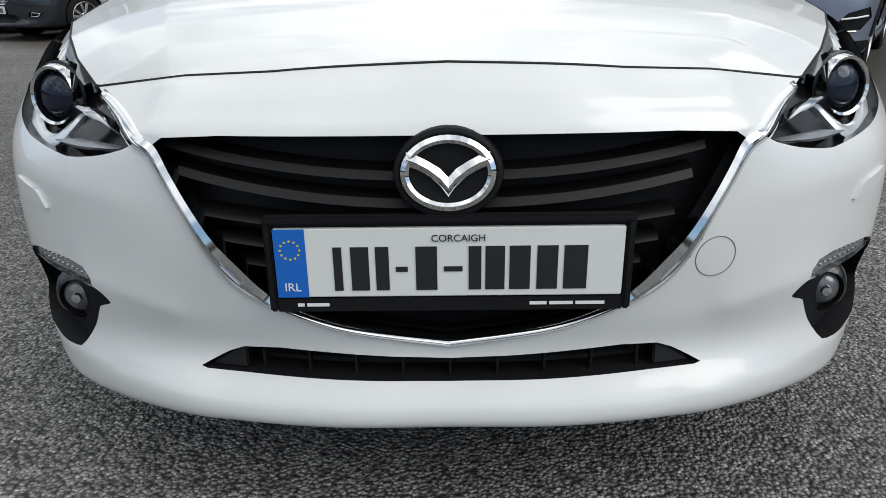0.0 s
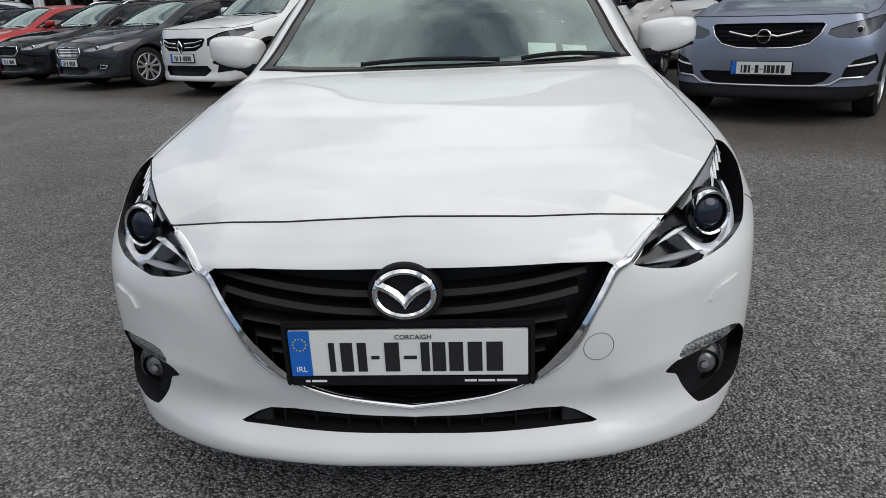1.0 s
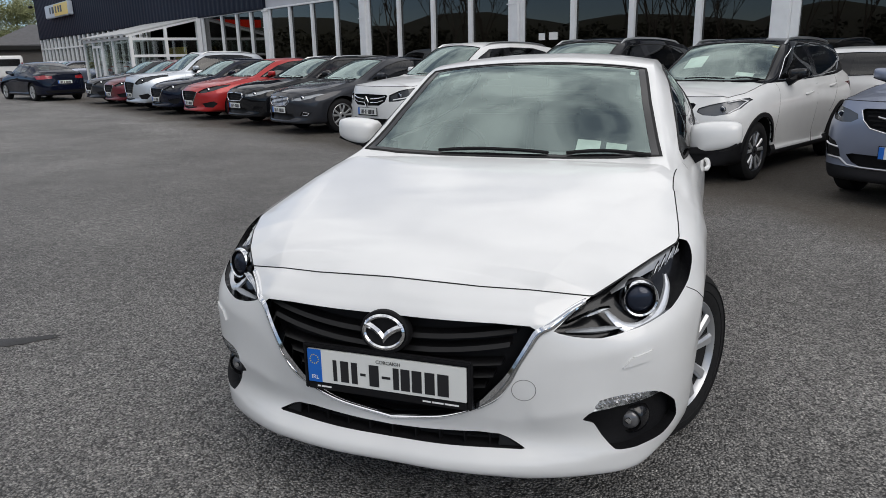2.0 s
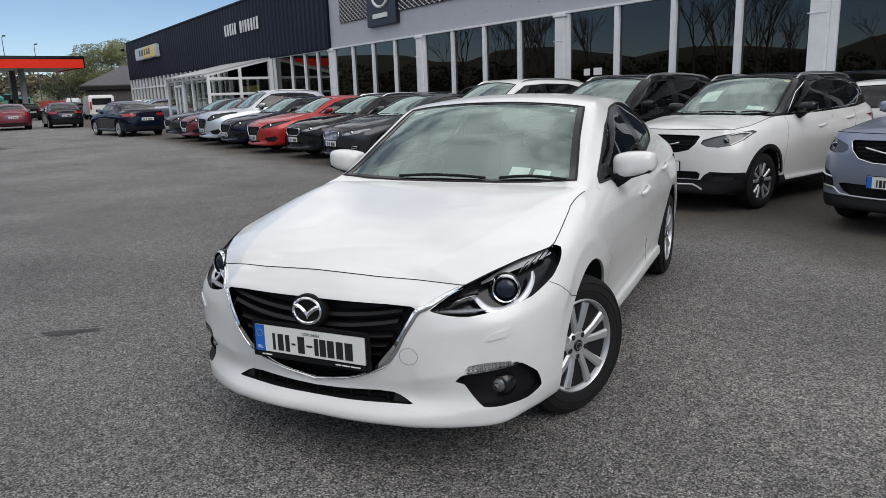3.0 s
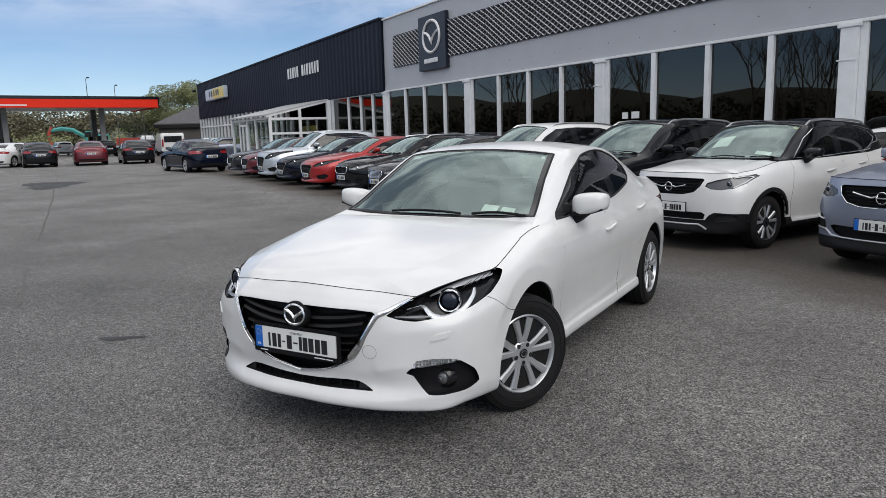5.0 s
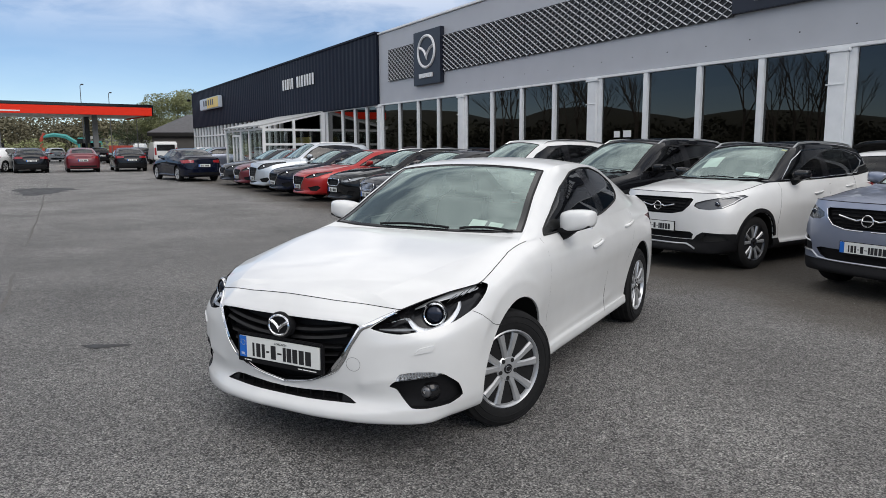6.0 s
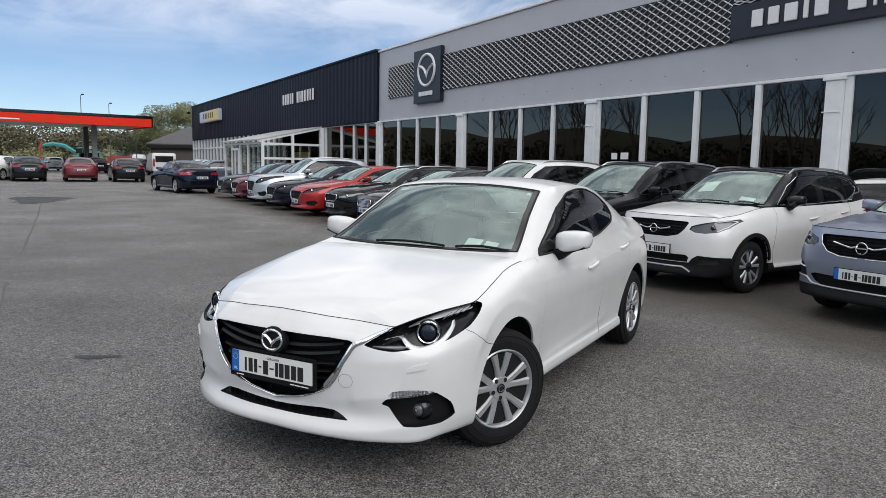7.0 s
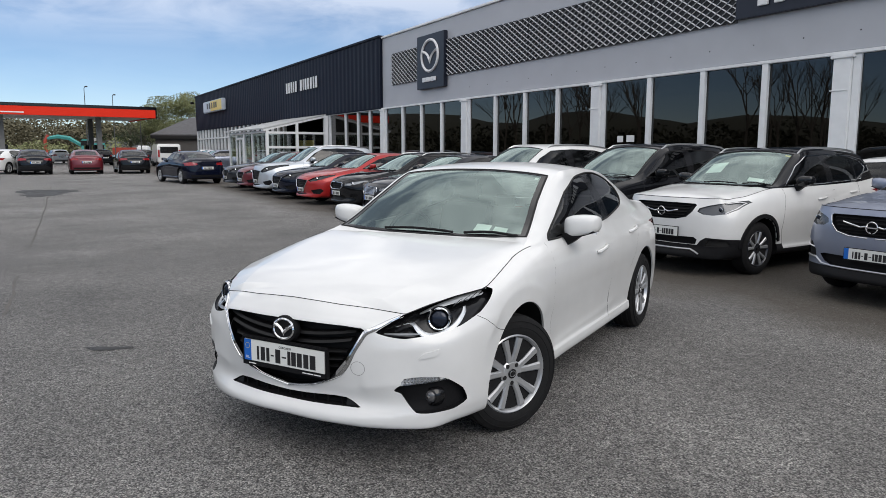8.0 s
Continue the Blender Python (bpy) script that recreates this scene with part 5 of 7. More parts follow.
def asphalt():
    m = bpy.data.materials.new("asphalt")
    m.use_nodes = True
    nt, b = m.node_tree, m.node_tree.nodes["Principled BSDF"]
    N, L = nt.nodes.new, nt.links.new
    co = N("ShaderNodeTexCoord")
    v1, v2 = N("ShaderNodeTexVoronoi"), N("ShaderNodeTexVoronoi")
    v1.inputs["Scale"].default_value, v2.inputs["Scale"].default_value = 146, 102
    n0, n1, n2 = (N("ShaderNodeTexNoise") for _ in range(3))
    for n, s, d, r in ((n0, 260, 3, .6), (n1, 15, 10, .78), (n2, .55, 5, .6)):
        n.inputs["Scale"].default_value, n.inputs["Detail"].default_value, n.inputs["Roughness"].default_value = s, d, r
    for n in (v1, v2, n0, n1, n2):
        L(co.outputs["Object"], n.inputs["Vector"])
    sep = N("ShaderNodeSeparateColor")
    L(v1.outputs["Color"], sep.inputs[0])
    sep2 = N("ShaderNodeSeparateColor")
    L(v2.outputs["Color"], sep2.inputs[0])
    # stone colours: most dark, some pale
    r1 = N("ShaderNodeValToRGB")
    e = r1.color_ramp.elements
    e[0].position, e[0].color = 0.0, (.070, .0692, .068, 1)
    e[1].position, e[1].color = 1.0, (.285, .280, .272, 1)
    k = e.new(.40); k.color = (.150, .1480, .1450, 1)
    k = e.new(.80); k.color = (.200, .197, .192, 1)
    L(sep.outputs[0], r1.inputs[0])
    r2 = N("ShaderNodeValToRGB")
    e = r2.color_ramp.elements
    e[0].position, e[0].color = .25, (.74, .74, .74, 1)
    e[1].position, e[1].color = .95, (1.42, 1.41, 1.39, 1)
    L(sep2.outputs[0], r2.inputs[0])
    mul = N("ShaderNodeMix"); mul.data_type, mul.blend_type = "RGBA", "MULTIPLY"; mul.inputs["Factor"].default_value = 1
    L(r1.outputs[0], mul.inputs["A"]), L(r2.outputs[0], mul.inputs["B"])
    # patches: bleached and dirty at two sizes
    r3 = N("ShaderNodeValToRGB")
    e = r3.color_ramp.elements
    e[0].position, e[0].color = .32, (.80, .79, .78, 1)
    e[1].position, e[1].color = .72, (1.42, 1.41, 1.385, 1)
    L(n2.outputs["Fac"], r3.inputs[0])
    r4 = N("ShaderNodeValToRGB")
    e = r4.color_ramp.elements
    e[0].position, e[0].color = .36, (.66, .66, .66, 1)
    e[1].position, e[1].color = .66, (1.38, 1.375, 1.36, 1)
    L(n1.outputs["Fac"], r4.inputs[0])
    # bitumen between the stones, with the shade of the gaps painted into its darkness
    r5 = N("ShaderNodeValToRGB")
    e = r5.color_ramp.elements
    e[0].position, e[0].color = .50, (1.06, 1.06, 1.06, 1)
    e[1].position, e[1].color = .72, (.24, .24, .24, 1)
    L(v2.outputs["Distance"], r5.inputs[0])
    # a wide area beside the white car, paler towards its middle
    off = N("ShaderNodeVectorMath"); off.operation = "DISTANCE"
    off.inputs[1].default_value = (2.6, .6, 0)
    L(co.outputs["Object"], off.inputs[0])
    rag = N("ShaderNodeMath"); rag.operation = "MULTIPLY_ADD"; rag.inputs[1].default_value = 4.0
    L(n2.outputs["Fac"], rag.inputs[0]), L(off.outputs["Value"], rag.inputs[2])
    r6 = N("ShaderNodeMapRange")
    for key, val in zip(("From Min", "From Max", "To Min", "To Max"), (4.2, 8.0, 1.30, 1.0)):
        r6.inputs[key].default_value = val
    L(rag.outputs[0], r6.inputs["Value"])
    # the asphalt turns paler again further off
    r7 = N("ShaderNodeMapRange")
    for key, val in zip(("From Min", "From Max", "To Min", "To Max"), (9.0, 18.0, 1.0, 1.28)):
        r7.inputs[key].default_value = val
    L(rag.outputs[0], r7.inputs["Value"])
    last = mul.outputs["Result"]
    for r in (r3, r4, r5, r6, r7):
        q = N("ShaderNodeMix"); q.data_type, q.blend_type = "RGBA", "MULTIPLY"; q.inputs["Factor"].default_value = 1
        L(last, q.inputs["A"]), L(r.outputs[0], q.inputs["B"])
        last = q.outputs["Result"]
    # brown grit and moss where the cars stand along the showroom, and the shade before them painted in: a band of
    # ground with a ragged edge
    dot = N("ShaderNodeVectorMath"); dot.operation = "DOT_PRODUCT"
    dot.inputs[1].default_value = (.50754, .86163, 0)
    L(co.outputs["Object"], dot.inputs[0])
    ad = N("ShaderNodeMath"); ad.operation = "MULTIPLY_ADD"; ad.inputs[1].default_value = 3.0
    L(n2.outputs["Fac"], ad.inputs[0]), L(dot.outputs["Value"], ad.inputs[2])
    band = N("ShaderNodeMapRange")
    band.inputs["From Min"].default_value, band.inputs["From Max"].default_value = 6.2, 7.0
    L(ad.outputs[0], band.inputs["Value"])
    lump = N("ShaderNodeMapRange")
    lump.inputs["From Min"].default_value, lump.inputs["From Max"].default_value, lump.inputs["To Min"].default_value = .35, .60, .45
    L(n1.outputs["Fac"], lump.inputs["Value"])
    bf = N("ShaderNodeMath"); bf.operation = "MULTIPLY"
    L(band.outputs[0], bf.inputs[0]), L(lump.outputs[0], bf.inputs[1])
    mx = N("ShaderNodeMix"); mx.data_type = "RGBA"; mx.inputs["B"].default_value = (.062, .050, .036, 1)
    L(bf.outputs[0], mx.inputs["Factor"]), L(last, mx.inputs["A"])
    L(mx.outputs["Result"], b.inputs["Base Color"])
    b.inputs["Roughness"].default_value = .72
    b.inputs["Specular IOR Level"].default_value = .5
    b1, b2 = N("ShaderNodeBump"), N("ShaderNodeBump")
    b1.inputs["Strength"].default_value, b1.inputs["Distance"].default_value = 1.0, .014
    b2.inputs["Strength"].default_value, b2.inputs["Distance"].default_value = .5, .003
    b1.invert = True
    L(v2.outputs["Distance"], b1.inputs["Height"])
    L(n0.outputs["Fac"], b2.inputs["Height"]), L(b1.outputs[0], b2.inputs["Normal"])
    L(b2.outputs[0], b.inputs["Normal"])
    return m


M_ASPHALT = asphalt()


def ground():
    bm = bmesh.new()
    c = [-3000, -800, -250, -120] + list(range(-80, 81, 5)) + [120, 250, 800, 3000]
    vs = grid_mesh(bm, [[Vector((x, y, gz(x, y))) for x in c] for y in c])
    bmesh.ops.recalc_face_normals(bm, faces=bm.faces)
    if bm.faces[0].normal.z < 0:
        bmesh.ops.reverse_faces(bm, faces=bm.faces[:])
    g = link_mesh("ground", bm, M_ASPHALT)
    return tagged(g, "worn grey asphalt yard with pale aggregate and stains", "ground", kind="structure")


def stain(x, y, rx, ry, turn, seed, material, label):
    """A thin irregular patch, proud of the ground by 4 mm at most."""
    rng = random.Random(seed)
    bm = bmesh.new()
    pts = []
    for k in range(36):
        a = 2 * math.pi * k / 36
        r = 1 + .22 * math.sin(3 * a + rng.random()) + .16 * math.sin(7 * a + rng.random() * 6) + .12 * (rng.random() - .5)
        px, py = rx * r * math.cos(a), ry * r * math.sin(a)
        wx, wy = x + px * math.cos(turn) - py * math.sin(turn), y + px * math.sin(turn) + py * math.cos(turn)
        pts.append(bm.verts.new((wx, wy, gz(wx, wy) + .003)))
    mid = bm.verts.new((x, y, gz(x, y) + .005))
    for k in range(36):
        bm.faces.new((pts[k], pts[(k + 1) % 36], mid))
    tagged(link_mesh("tar_patch", bm, material), label, "patch", kind="structure")


def seam(line, width, seed, label):
    """A narrow tar-filled joint with ragged sides, proud of the ground by 3 mm."""
    rng = random.Random(seed)
    steps = 30 * (len(line) - 1)
    pts = curve_through(range(len(line)), line, np.linspace(0, len(line) - 1, steps))
    way = np.gradient(pts, axis=0)
    way /= np.linalg.norm(way, axis=1)[:, None]
    bm = bmesh.new()
    rows, sway = [], 0
    for (x, y), (dx, dy) in zip(pts, way):
        sway = sway * .8 + rng.uniform(-.3, .3) * width
        row = []
        for side in (-1, 1):
            w = width * rng.uniform(.25, .7) * side + sway
            px, py = x - dy * w, y + dx * w
            row.append(Vector((px, py, gz(px, py) + .003)))
        rows.append(row)
    grid_mesh(bm, rows)
    bmesh.ops.recalc_face_normals(bm, faces=bm.faces)
    tagged(link_mesh("tar_seam", bm, M_SEALED), label, "seam", kind="structure")


def loose_stones():
    rng = random.Random(4)
    bm = bmesh.new()
    for _ in range(2600):
        x, y = rng.uniform(-5, 6), rng.uniform(-2.3, 6)
        r = rng.uniform(.0022, .006)
        base = [bm.verts.new((x + r * math.cos(a) * rng.uniform(.7, 1.3), y + r * math.sin(a) * rng.uniform(.7, 1.3), gz(x, y) + r * .1)) for a in (0, 1.3, 2.6, 3.9, 5.1)]
        top = bm.verts.new((x + r * .2, y, gz(x, y) + r * rng.uniform(.7, 1.1)))
        for k in range(5):
            bm.faces.new((base[k], base[(k + 1) % 5], top))
    m = mat("loose_stone", (.27, .265, .25), .85, var=.35, scale=50)
    tagged(link_mesh("loose_stones", bm, m, smooth=False), "loose grey grit scattered over the asphalt", "grit", kind="stuff")


ground()
M_TAR = mat("tar", (.022, .0215, .021), .7, var=.4, scale=40, bump=.5, bump_scale=250)
M_SEALED = mat("old_seal", (.095, .088, .081), .8, var=.45, scale=30, bump=.5, bump_scale=250)
seam([(-25.7, 14.7), (-15.3, 8.1), (-10.2, 4.8), (-6.8, 2.6), (-4.4, 1.05)], .035, 5, "long dark sealed joint in the asphalt")
seam([(.62, 2.68), (.94, 2.43), (1.3, 2.19), (1.5, 2.08)], .008, 6, "short thin crack in the asphalt beside the white car")
stain(-2.55, .84, .17, .055, .6, 3, M_TAR, "small dark tar stain on the asphalt")
stain(-22.0, 12.2, 0.95, 2.0, .977, 8, M_TAR, "wide dark repair patch in the asphalt")
loose_stones()

# ---------------------------------------------------------------- showroom
SHOW = pose(6.598, 11.201, 0, 0, 0, -30.5)       # x runs along the front, y into the building
M_CLAD = mat("pale_cladding", (0.46, 0.47, 0.50), 0.45, var=.06, scale=1.5)
M_DARKC = mat("dark_cladding", (0.008, 0.012, 0.025), 0.6, var=.15, scale=1.5, spec=.15)
M_NAVYS = mat("navy_sign", (0.010, 0.013, 0.026), 0.4, var=.05, scale=3)
M_FRAME = mat("white_frame", (0.82, 0.83, 0.83), 0.4, var=.08, scale=5)
M_MESHB = mat("mesh_backing", (0.012, 0.013, 0.016), 0.6)
M_EXPM = mat("expanded_metal", (0.52, 0.53, 0.55), 0.4, .2, var=.08, scale=3)
M_SLATE = mat("slate", (0.085, 0.085, 0.09), 0.7, var=.25, scale=3, bump=.5, bump_scale=30)
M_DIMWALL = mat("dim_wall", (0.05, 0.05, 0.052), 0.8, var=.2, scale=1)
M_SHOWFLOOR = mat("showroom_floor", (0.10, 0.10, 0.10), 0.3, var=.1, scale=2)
M_PANE = glass_mat("pane", (.10, .105, .10), 1.72)
M_CLEARP = glass_mat("clear_pane", (.78, .84, .82), 2.3)
M_ORANGE = mat("orange_poster", (.45, .16, .03), .6)
M_SHEET = mat("roof_sheeting", (.42, .43, .43), .5, var=.2, scale=2)
M_SIGNY = mat("sign_yellow", (.80, .58, .12), .4, var=.1, scale=1)
M_SIGNP = mat("sign_pale", (.55, .60, .66), .4, var=.1, scale=1)


def column(root, x):
    shaft = part("column", boxed(x - .25, x + .11, -.10, .12, 0, 3.36, bevel=.012), M_FRAME, root, "white pilaster with a small capital", sharp=30)
    part("jamb", boxed(x + .112, x + .27, -.03, .12, 0, 3.43, bevel=.008), M_FRAME, shaft, sharp=30)
    part("jamb", boxed(x - .27, x - .252, -.03, .12, 0, 3.43), M_FRAME, shaft, sharp=30)
    part("capital", boxed(x - .30, x + .16, -.13, .12, 3.36, 3.428, bevel=.01), M_FRAME, shaft, sharp=30)
    part("collar", boxed(x - .29, x + .08, -.115, .10, 2.73, 2.755, bevel=.006), M_FRAME, shaft, sharp=30)
    part("plinth", boxed(x - .28, x + .14, -.13, .12, 0, .22, bevel=.01), M_FRAME, shaft, sharp=30)


def expanded_panel(root, x0, x1, z0, z1):
    """A panel of expanded metal: rows of folded diamonds before a dark back."""
    p = part("mesh_panel", boxed(x0, x1, -.05, -.03, z0, z1), M_MESHB, root)
    bm = bmesh.new()
    n = max(2, round((x1 - x0) / .30))
    w, rows = (x1 - x0) / n, 15
    h = (z1 - z0) / rows
    for r in range(rows):
        z = z0 + r * h
        off = w / 2 if r % 2 else 0
        for k in range(n * 2):
            a, b = x0 + k * w / 2, x0 + (k + 1) * w / 2
            up = (k + (1 if r % 2 else 0)) % 2
            za, zb = (z, z + h) if up else (z + h, z)
            t = .028
            q = [bm.verts.new(v) for v in ((a, -.085, za), (b, -.085, zb), (b, -.065, min(z1, zb + t)), (a, -.065, min(z1, za + t)), (a, -.055, za), (b, -.055, zb))]
            bm.faces.new((q[0], q[1], q[2], q[3])), bm.faces.new((q[0], q[4], q[5], q[1]))
    part("expanded_metal", bm, M_EXPM, p, "pale expanded metal", smooth=False)


def letter_bars(root, name, x0, z0, widths, height, gap, material, y):
    x = x0
    for w in widths:
        if w > 0:
            part(name, boxed(x, x + w, y - .05, y, z0, z0 + height, bevel=.01), material, root)
        x += abs(w) + gap


def showroom():
    root = thing("showroom", SHOW, "long car showroom with pale and dark cladding over tall glazing", "building")
    # pale part
    bm = bmesh.new()
    box(bm, -26.40, 22, 0, .25, 3.50, 6.55, .02)
    part("pale_fascia", bm, M_CLAD, root, "pale grey flat metal cladding")
    part("parapet_cap", boxed(-26.42, 22, -.06, .30, 6.55, 6.63, bevel=.012), M_FRAME, root)
    part("window_head", boxed(-33.2, 22, -.07, .10, 3.43, 3.50, bevel=.01), M_FRAME, root)
    for k in range(26):
        x = -19 + k * 1.18
        part("weep_hole", boxed(x, x + .03, -.004, .01, 3.86, 3.885), M_SEAM, root)
    for a, b in ((-25.35, -22.76), (-20.56, -18.0), (-18.0, -15.4), (-15.4, -12.8), (-12.8, -10.2), (-10.2, -7.6)):
        expanded_panel(root, a + .01, b - .01, 4.42, 5.76)
    for a, b in ((-7.6, -4.9), (-4.9, -2.2)):
        expanded_panel(root, a + .01, b - .01, 5.22, 5.76)
    # name board over the middle: its letters stand as plain bars
    s = part("name_board", boxed(-7.6, 1.6, -.14, 0, 4.46, 5.20, bevel=.012), M_NAVYS, root, "navy name board with white letters")
    letter_bars(s, "letter_bar", -7.02, 4.66, (.26, .24, .28, .10, .28, -.12, .34, .06, .22, .24, .28, .26, .26), .36, .14, M_LIGHTG, -.14)
    # square maker's board
    s = part("maker_board", boxed(-22.75, -20.57, -.17, 0, 4.02, 6.10, bevel=.015), M_NAVYS, root, "navy square board with a pale winged ring")
    bm = bmesh.new()
    pts = [(-21.66 + .66 * math.cos(a), -.18, 5.28 + .60 * math.sin(a)) for a in np.linspace(0, 2 * math.pi, 41)[:-1]]
    tube(bm, pts, .055, 8, True)
    part("ring_mark", bm, M_LIGHTG, s)
    for sx in (1, -1):
        b = bmesh.new()
        top = [(0, -.10), (.12, .06), (.30, .17), (.45, .22), (.60, .25)]
        low = [(0, -.32), (.10, -.14), (.26, .02), (.43, .10), (.62, .13)]
        rows = [[Vector((-21.66 + x0 * sx, -.18, 5.28 + z0)), Vector((-21.66 + (x0 + x1) / 2 * sx, -.24, 5.28 + (z0 + z1) / 2)), Vector((-21.66 + x1 * sx, -.18, 5.28 + z1))] for (x0, z0), (x1, z1) in zip(top, low)]
        grid_mesh(b, rows)
        bmesh.ops.recalc_face_normals(b, faces=b.faces)
        part("wing_mark", thicken(b, .04), M_LIGHTG, s, sharp=20)
    letter_bars(s, "word_bar", -22.22, 4.28, (.26, .18, .16, .18, .18), .17, .025, M_LIGHTG, -.17)
    # dark ribbed part
    bm = bmesh.new()
    xs = np.arange(-67.9, -26.40, .125)
    prof = [(x, -.12 - (.022 if k % 4 in (1, 2) else 0)) for k, x in enumerate(xs)]
    grid_mesh(bm, [[Vector((x, y, 3.52)) for x, y in prof], [Vector((x, y, 6.64)) for x, y in prof]])
    bmesh.ops.recalc_face_normals(bm, faces=bm.faces)
    part("ribbed_cladding", bm, M_DARKC, root, "dark navy ribbed metal cladding", smooth=False)
    part("dark_fascia", boxed(-68, -26.44, -.10, .25, 3.46, 6.60), M_DARKC, root)
    part("parapet_cap", boxed(-68.05, -26.43, -.19, .30, 6.60, 6.70, bevel=.012), M_DARKC, root)
    part("end_wall", boxed(-68, -67.8, .25, 14, 0, 6.5), M_DARKC, root)
    letter_bars(root, "letter_bar", -39.8, 5.02, (.22, .20, .20, .10, .20, -.2, .26, .08, .20, .20, .20, .14, .20), .62, .25, M_LIGHTG, -.17)
    s = part("light_box_sign", boxed(-62.6, -55.6, -.50, -.16, 4.86, 5.80, bevel=.05), M_SIGNP, root, "wide pale and yellow light-box sign")
    part("sign_panel", boxed(-59.6, -55.65, -.515, -.49, 4.92, 5.74), M_SIGNY, s)
    for x, w in ((-61.0, .35), (-60.2, .5), (-59.2, .35), (-58.4, .4), (-57.7, .4)):
        part("sign_bar", boxed(x, x + w, -.53, -.514, 5.15, 5.60), M_INK, s)
    part("wall_camera", boxed(-68.5, -68.0, -.5, -.2, 6.0, 6.2, bevel=.05), M_PLASTIC, root)
    # glazing of the pale part
    cols = [-26.26 + 7.08 * k for k in range(7)]
    for x in cols:
        column(root, x)
    edges = []
    for a, b in zip(cols, cols[1:]):
        edges += [a + .27] + [a + (b - a) * q for q in (.27, .51, .745)] + [b - .27]
        for q in (.27, .51, .745):
            x = a + (b - a) * q
            part("mullion", boxed(x - .075, x + .075, -.06, .10, .1, 3.43, bevel=.01), M_FRAME, root)
        pane_xs = [a + .27] + [a + (b - a) * q for q in (.27, .51, .745)] + [b - .27]
        for p, q in zip(pane_xs, pane_xs[1:]):
            pane = part("pane", boxed(p, q, .02, .03, .1, 3.43), M_PANE, root, smooth=False)
            pane.visible_shadow = False
        part("sill", boxed(a + .27, b - .27, -.08, .1, 0, .12, bevel=.01), M_FRAME, root)
    for x in (-8.0, -1.0):
        part("transom", boxed(x + 7.2, x + 13.4, -.03, .04, 1.32, 1.37), M_SATIN, root)
    # glazing from the porch to the pale part
    for x in (-33.05, -30.79, -29.2, -27.79):
        w = .16 if x < -33 else .07
        part("mullion", boxed(x - w, x + w, -.06, .10, 0, 3.43, bevel=.01), M_FRAME, root)
    for p, q in ((-32.9, -30.86), (-30.72, -29.27), (-29.13, -27.86), (-27.72, -26.53)):
        pane = part("pane", boxed(p, q, .02, .03, .1, 3.43), M_PANE, root, smooth=False)
        pane.visible_shadow = False
    # glazing beyond the porch
    xs = np.arange(-67.8, -40.9, 1.22)
    for x in xs:
        part("mullion", boxed(x - .11, x + .11, -.10, .10, 0, 3.46, bevel=.01), M_FRAME, root)
    for p, q in zip(xs, xs[1:]):
        pane = part("pane", boxed(p + .11, q - .11, .02, .03, .1, 3.46), M_PANE, root, smooth=False)
        pane.visible_shadow = False
    part("rail", boxed(-67.8, -41, -.08, .08, 2.62, 2.74, bevel=.01), M_FRAME, root)
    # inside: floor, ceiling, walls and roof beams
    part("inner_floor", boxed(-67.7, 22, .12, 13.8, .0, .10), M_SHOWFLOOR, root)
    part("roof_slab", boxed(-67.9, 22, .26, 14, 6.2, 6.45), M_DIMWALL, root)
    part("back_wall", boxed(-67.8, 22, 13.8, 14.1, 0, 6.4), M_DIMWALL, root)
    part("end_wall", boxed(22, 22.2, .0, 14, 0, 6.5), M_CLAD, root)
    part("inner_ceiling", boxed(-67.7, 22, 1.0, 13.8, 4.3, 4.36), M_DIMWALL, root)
    for k in range(8):
        x = -22.5 + k * 5.6
        bm = bmesh.new()
        tube(bm, [(x, 3.0, 3.05), (x + 1.4, 3.0, 3.7), (x + 2.8, 3.0, 3.05), (x + 4.2, 3.0, 3.7), (x + 5.6, 3.0, 3.05)], .04, 6)
        part("roof_truss", bm, M_SATIN, root)
    for x, z, w, h in ((-11.33, 1.80, .21, .17), (-10.98, 1.80, .28, .18)):
        part("window_notice", boxed(x, x + w, .0, .012, z, z + h), M_PAPER, root)
    part("poster", boxed(-20.6, -20.1, .30, .33, 1.2, 3.0), M_ORANGE, root, "orange poster behind glass")
    return root


